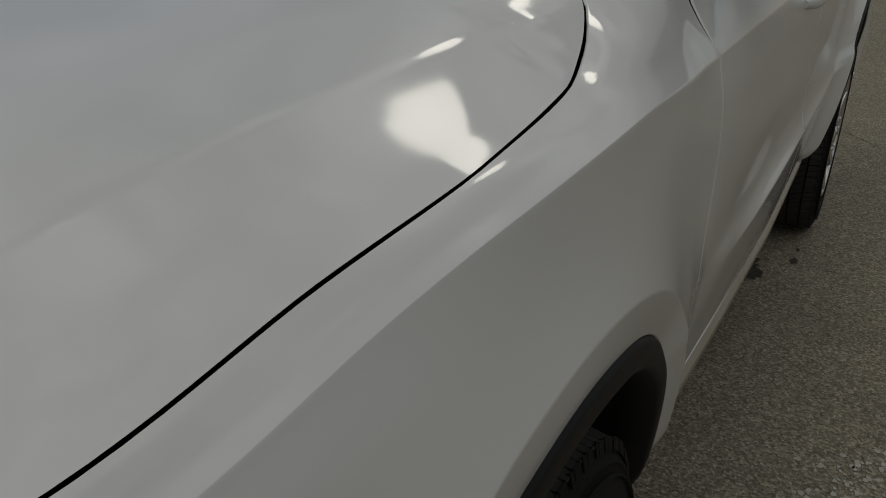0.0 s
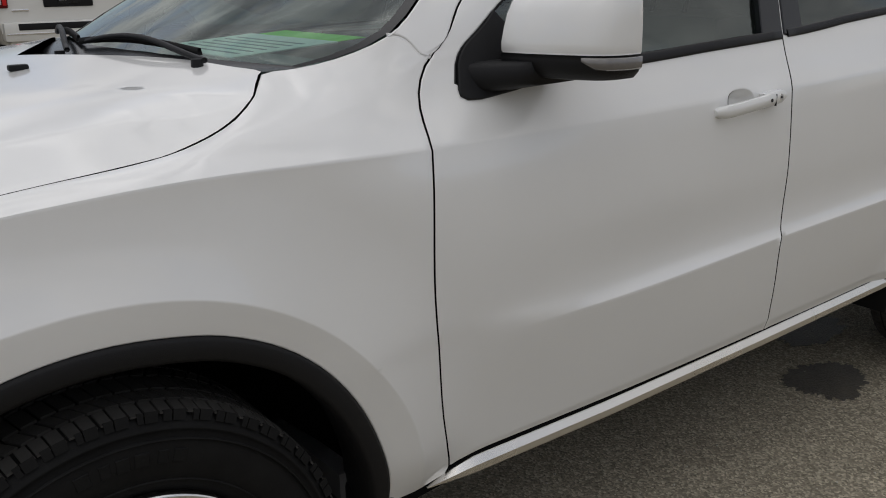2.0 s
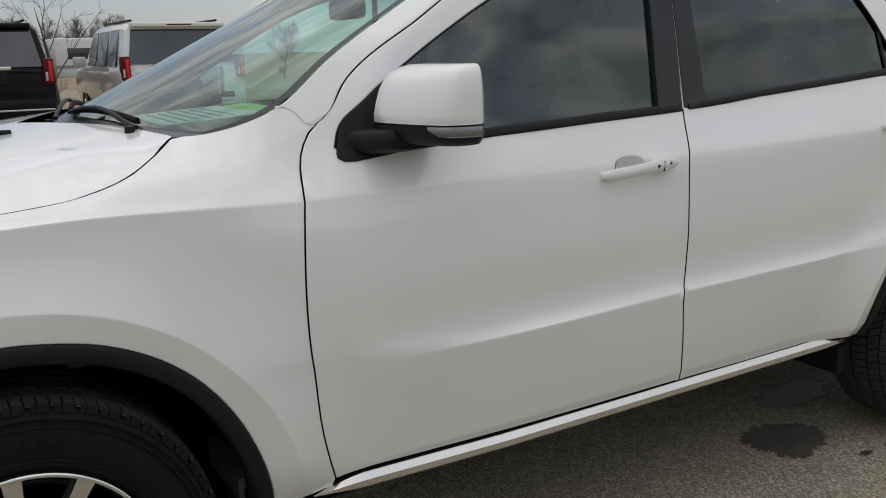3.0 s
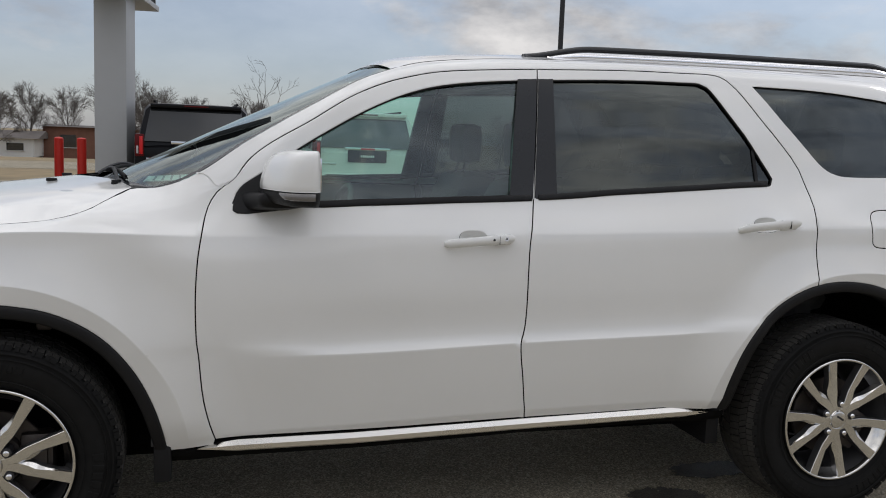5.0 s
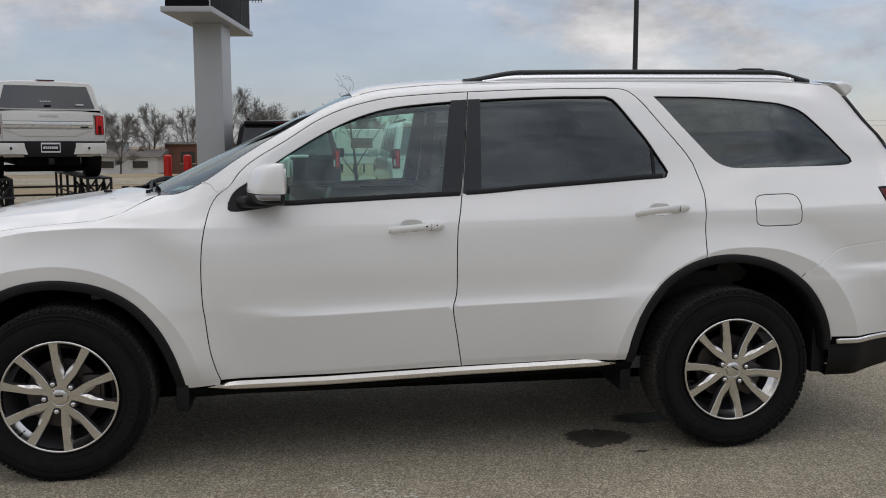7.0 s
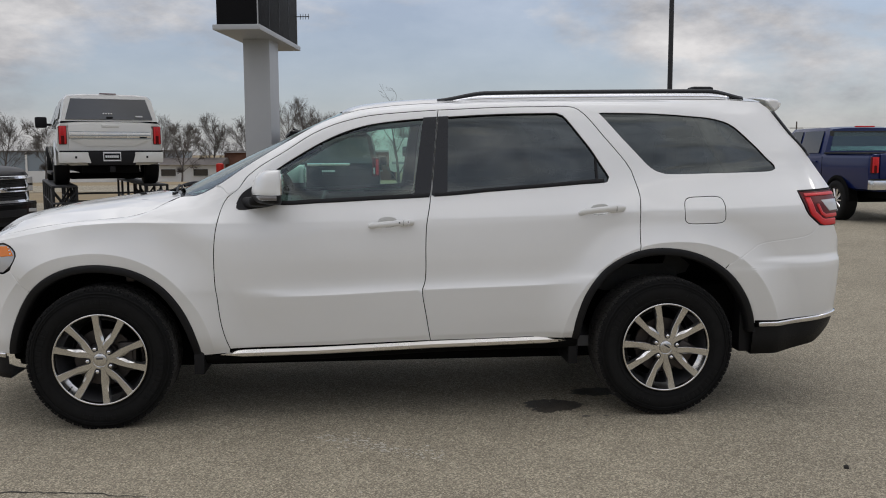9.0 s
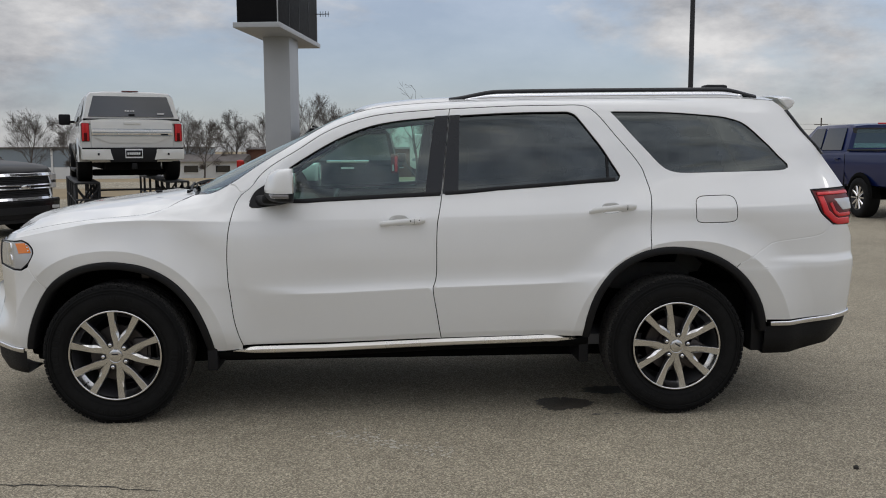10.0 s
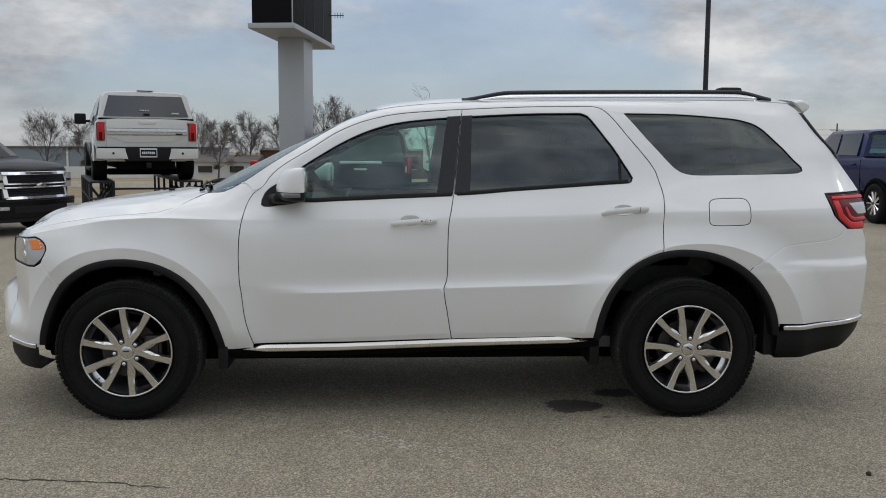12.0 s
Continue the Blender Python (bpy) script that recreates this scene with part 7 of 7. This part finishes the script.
# ---- display ramps ----
def ramp(x, yaw_at):
    top = thing("display_ramp", "black steel display ramp under the pickup", "ramp", "display ramps", pose(x, yaw_at, 0, 0, 0, 21))
    block(top, "deck", STEEL_BLACK, (-.24, .30, .765), (.24, 5.6, .805), .01)
    for s_ in (-.22, .22):
        for y in (.35, 1.2, 2.2, 3.4, 4.6, 5.5):
            bm = bmesh.new(); tube(bm, (s_, y, 0), (s_, y, .78), .028, .028, 8); part("leg", bm, STEEL_BLACK, top)
        bm = bmesh.new(); tube(bm, (s_, .35, .05), (s_, 1.2, .72), .022, .022, 8); part("brace", bm, STEEL_BLACK, top)
        bm = bmesh.new(); tube(bm, (s_, 1.2, .72), (s_, 2.2, .05), .022, .022, 8); part("brace", bm, STEEL_BLACK, top)
        bm = bmesh.new(); tube(bm, (s_, .35, .40), (s_, 5.5, .40), .02, .02, 8); part("rail", bm, STEEL_BLACK, top)
    for y in (.35, 1.2, 2.2):
        bm = bmesh.new(); tube(bm, (-.22, y, .08), (.22, y, .70), .02, .02, 8); tube(bm, (.22, y, .08), (-.22, y, .70), .02, .02, 8); part("cross_brace", bm, STEEL_BLACK, top)
    block(top, "step_plate", STEEL_BLACK, (-.24, -.12, .45), (.24, .30, .47), .005)


ramp(-4.56, 13.70)
ramp(-2.88, 14.34)
rods = thing("ramp_tie", "black steel tie between the display ramps", "rail", at=pose(-3.95, 14.8, 0, 0, 0, 21))
for z in (.46, .62):
    bm = bmesh.new(); tube(bm, (-.9, 0, z), (.9, 0, z), .02); part("tie_rod", bm, STEEL_BLACK, rods)


# ---- sign, pole, bollards ----
def sign():
    top = thing("led_sign", "tall grey metal sign post with black message box", "sign", at=pose(-0.69, 14.2, 0, 0, 0, -8))
    block(top, "post", SIGN_GREY, (-.27, -.38, 0), (.27, .38, 3.80), .012, "square grey metal post")
    block(top, "tray", SIGN_GREY, (-.45, -1.80, 3.74), (.45, 1.80, 3.84), .015, "pale grey metal tray")
    block(top, "message_box", SIGN_FACE, (-.39, -1.72, 3.842), (.39, 1.72, 6.3), .01, "black message panel")
    for y in (-1.72, 1.70):
        block(top, "corner_trim", SIGN_GREY, (.375, y, 3.842), (.40, y + .02, 6.3), .003)
    for i in range(4):
        block(top, "panel_seam", GLOSS_BLACK, (.392, -1.70 + i * .86, 3.86), (.396, -1.69 + i * .86, 6.28), 0)
    bm = bmesh.new(); tube(bm, (.38, 1.60, 4.47), (.70, 1.60, 4.47), .010)
    for i in range(4):
        tube(bm, (.50 + i * .06, 1.60, 4.41), (.50 + i * .06, 1.60, 4.53), .006)
    part("aerial", bm, STEEL_BLACK, top, "thin metal aerial")


sign()
lamp_post = thing("light_pole", "slim dark light pole behind the car", "pole", at=pose(8.8, 16.5, 0))
bm = bmesh.new(); tube(bm, (0, 0, 0.5), (0, 0, 8.5), .065, .05, 16); part("shaft", bm, POLE_DARK, lamp_post)
bm = bmesh.new(); tube(bm, (0, 0, 0), (0, 0, .55), .25, .25, 20); part("footing", bm, SIDING, lamp_post)
block(lamp_post, "lamp_head", POLE_DARK, (-.2, -.7, 8.4), (.2, 0.1, 8.52), .03)
bm = bmesh.new(); tube(bm, (-.16, 0, 5.2), (-.16, 0, 8.3), .006, .006, 6); tube(bm, (-.16, 0, 8.28), (0, 0, 8.28), .006); part("flag_rope", bm, POLE_DARK, lamp_post)


def bollard(x, y):
    top = thing("bollard", "bright red steel bollard", "bollard", "red bollards", pose(x, y, 0))
    bm = bmesh.new()
    tube(bm, (0, 0, 0), (0, 0, 1.20), .085, .085, 20)
    bmesh.ops.create_uvsphere(bm, u_segments=20, v_segments=8, radius=.085, matrix=Matrix.Translation((0, 0, 1.20)) @ Matrix.Diagonal((1, 1, .4, 1)))
    part("sleeve", bm, BOLLARD_RED, top)
    bm = bmesh.new(); tube(bm, (0, 0, 0), (0, 0, .05), .11, .10, 20); part("foot", bm, SIDING_GREY, top)


for bx, by in ((-1.83, 15.7), (-1.42, 15.7), (-0.30, 15.7), (0.12, 15.9)):
    bollard(bx, by)


# ---- trees ----
def bare_tree(x, y, height, wide, seed, twig=1.0, limbs=13, dense=1.0, clear=0.20):
    """A leafless tree: a short bole, limbs that fan upward into a rounded crown, and fine twigs out to its edge."""
    rnd = random.Random(seed)
    top = thing("bare_tree", "leafless grey-brown winter tree", "tree", "bare trees", pose(x, y, land(y) - 0.02))
    segs = {"trunk": [], "crown": []}
    mid, rx, rz = height * (clear + 1) * 0.51, height * wide * 0.42, height * (1 - clear) * 0.52

    def room(p, way):
        """How far a branch may run from p before it leaves the crown."""
        d = 0.0
        while d < height and ((p.x + way.x * d) / rx) ** 2 + ((p.y + way.y * d) / rx) ** 2 + ((p.z + way.z * d - mid) / rz) ** 2 < 1.0:
            d += 0.04 * height
        return max(d, 0.06 * height)

    def run(key, p, way, length, r0, r1, count, wander, lift):
        pts = [p]
        w = way.copy()
        for i in range(count):
            w = (w + Vector((rnd.gauss(0, wander), rnd.gauss(0, wander), rnd.gauss(0, wander) + lift))).normalized()
            q = pts[-1] + w * (length / count)
            ra, rb = r0 + (r1 - r0) * i / count, r0 + (r1 - r0) * (i + 1) / count
            segs[key].append((pts[-1], q, ra, rb))
            pts.append(q)
        return pts

    def along(pts, u):
        k = min(len(pts) - 2, int(u * (len(pts) - 1)))
        return pts[k].lerp(pts[k + 1], u * (len(pts) - 1) - k), (pts[k + 1] - pts[k]).normalized()

    def off(way, tilt):
        u = way.orthogonal().normalized(); t = way.cross(u)
        a = rnd.uniform(0, 6.283)
        return (way * math.cos(tilt) + (u * math.cos(a) + t * math.sin(a)) * math.sin(tilt)).normalized()

    thin = 0.0035 * twig
    stem = run("trunk", Vector((0, 0, 0)), Vector((rnd.gauss(0, .04), rnd.gauss(0, .04), 1)).normalized(), height * .80, height * .019, thin * 1.6, 9, .05, .05)
    turn = rnd.uniform(0, 6)
    for i in range(limbs):
        u = clear * 1.1 + (.86 - clear) * (i / limbs) ** 1.15
        p, w = along(stem, min(.97, max(.12, u)))
        turn += 2.4 + rnd.uniform(-.4, .4)
        tilt = rnd.uniform(.62, .95) * (1.15 - .6 * u)
        way = Vector((math.cos(turn) * math.sin(tilt), math.sin(turn) * math.sin(tilt), math.cos(tilt)))
        span = room(p, way) * rnd.uniform(.85, 1.0)
        limb = run("crown", p, way, span, height * .0075 * (1.15 - u * .8), thin * 1.1, 6, .09, .04)
        for j in range(int(9 * dense)):
            p2, w2 = along(limb, rnd.uniform(.18, 1.0))
            way2 = off(w2, rnd.uniform(.35, .75))
            bough = run("crown", p2, way2, min(room(p2, way2) * .95, span * rnd.uniform(.30, .55)), thin * 1.5, thin * .8, 3, .13, .05)
            for k in range(int(6 * dense)):
                p3, w3 = along(bough, rnd.uniform(.15, 1.0))
                sprig = run("crown", p3, off(w3, rnd.uniform(.3, .75)), height * rnd.uniform(.05, .10), thin * .8, thin * .6, 2, .14, .05)
                for m in range(3):
                    p4, w4 = along(sprig, rnd.uniform(.2, 1.0))
                    run("crown", p4, off(w4, rnd.uniform(.3, .7)), height * rnd.uniform(.025, .05), thin * .6, thin * .45, 1, .1, .05)
    for key, items in segs.items():
        v, f = [], []
        sides = 8 if key == "trunk" else 3
        for a, b, r1, r2 in items:
            w = (b - a).normalized()
            u = w.orthogonal().normalized(); t = w.cross(u)
            base = len(v)
            for c, r in ((a, r1), (b, r2)):
                for i in range(sides):
                    g = i / sides * 6.283
                    v.append(c + (u * math.cos(g) + t * math.sin(g)) * r)
            f += [(base + i, base + (i + 1) % sides, base + sides + (i + 1) % sides, base + sides + i) for i in range(sides)]
        mesh_object(key, v, f, BARK, top)


bare_tree(2.30, 17.6, 3.0, .75, 3, twig=.9, limbs=8, dense=.5, clear=.22)
for i, (tx, ty, h, wd, low) in enumerate(((-24.4, 62, 4.7, .95, .16), (-22.9, 66, 4.7, .75, .20), (-13.9, 64, 4.7, .95, .14), (-11.1, 58, 3.8, 1.0, .18), (-9.9, 63, 4.9, .62, .20), (-7.6, 66, 4.7, .85, .16), (-3.9, 60, 5.6, .95, .14), (-2.7, 66, 4.9, .8, .18),
                                  (-1.6, 56, 4.6, .9, .16), (1.0, 62, 4.2, .85, .18), (4.5, 60, 4.2, .85, .18), (7.5, 66, 4.4, .85, .16), (9.5, 60, 4.0, .9, .2), (12.0, 64, 4.4, .8, .18), (6.0, 72, 4.7, .85, .18), (30, 80, 5, .9, .18))):
    bare_tree(tx, ty, h, wd, 20 + i, twig=1.7, clear=low, dense=1.5)


# ---- far buildings ----
def house(x, y, w, d, h, wall, label, roof_h=1.2, windows=3):
    drop = land(y)
    h -= drop
    top = thing("house", label, "house", "far buildings", pose(x, y, drop))
    block(top, "wall", wall, (-w / 2, 0, 0), (w / 2, d, h), 0)
    v = [(-w / 2 - .3, -.3, h), (w / 2 + .3, -.3, h), (w / 2 + .3, d + .3, h), (-w / 2 - .3, d + .3, h), (-w / 2 - .3, d / 2, h + roof_h), (w / 2 + .3, d / 2, h + roof_h)]
    mesh_object("roof", v, [(0, 1, 5, 4), (2, 3, 4, 5), (0, 4, 3), (1, 2, 5), (0, 3, 2, 1)], ROOFING, top, smooth_faces=False)
    for i in range(windows):
        cx = -w / 2 + w * (i + .5) / windows
        win = block(top, "window", WINDOW_DARK, (cx - .5, -.03, h * .35), (cx + .5, .02, h * .75), 0)
        block(win, "sill", SIDING, (cx - .58, -.08, h * .33), (cx + .58, .0, h * .35), 0)


house(-13.5, 66, 10, 8, 0.55, SIDING, "long white building with dark roof beyond the field", .25, 2)
house(-11.3, 60, 4.5, 6, 0.6, SIDING, "low white house with a dark porch", .5, 2)
house(-2.6, 64, 13, 7, 1.45, BRICK, "brown brick building behind the trees", .15, 4)
shed = thing("warehouse", "long grey metal warehouse with white base", "warehouse", "far buildings", pose(-26.3, 118, land(118)))
block(shed, "wall", SIDING_GREY, (-90, 0, 1.62), (0, 25, 4.2), 0)
block(shed, "base_wall", SIDING, (-90.02, -.02, -.1), (.02, 25, 1.62), 0)
block(shed, "roof", ROOFING, (-90.3, -.3, 4.2), (.3, 25.3, 4.32), 0)
for i in range(8):
    block(shed, "downpipe", SIDING, (-86 + i * 11.5, -.15, 0), (-85.75 + i * 11.5, 0, 4.2), 0)


def camper(x, y, seed):
    rnd = random.Random(seed)
    top = thing("camper_trailer", "white camper trailer parked beyond the lot", "trailer", "camper trailers", pose(x, y, land(y)))
    bm = bmesh.new(); box(bm, (-1.2, 0, .45), (1.2, 6, 2.4), .15); part("shell", bm, SIDING, top)
    block(top, "window", WINDOW_DARK, (-.6, -.02, 1.35), (.6, .02, 1.9), .02)
    block(top, "stripe", SIDING_GREY, (-1.21, -.015, .9), (1.21, .0, 1.05), 0)
    for s_ in (-1, 1):
        bm = bmesh.new(); tube(bm, (s_ * 1.05 - .1, 3, .35), (s_ * 1.05 + .1, 3, .35), .35, .35, 20); part("wheel", bm, RUBBER, top)


for i, cx in enumerate((4.2, 7.2, 10.2, 13.0, 16.0)):
    camper(cx, 46 + i * 1.5, i)


road = flat_patch("road", [(-200, 30), (200, 30), (200, 37), (-200, 37)], -0.004, ASPHALT, "grey country road past the lot", "road")
pole2 = thing("utility_pole", "far wooden utility pole with wires", "utility pole", at=pose(38.9, 70, land(70)))
bm = bmesh.new(); tube(bm, (0, 0, 0), (0, 0, 4.9), .09, .06, 8); part("shaft", bm, BARK, pole2)
block(pole2, "crossarm", BARK, (-.6, -.04, 4.3), (.6, .04, 4.37), 0)
for z in (4.45, 4.0):
    bm = bmesh.new(); tube(bm, (-5, 0, z - .1), (60, 0, z), .008, .008, 4); part("wire", bm, STEEL_BLACK, pole2)
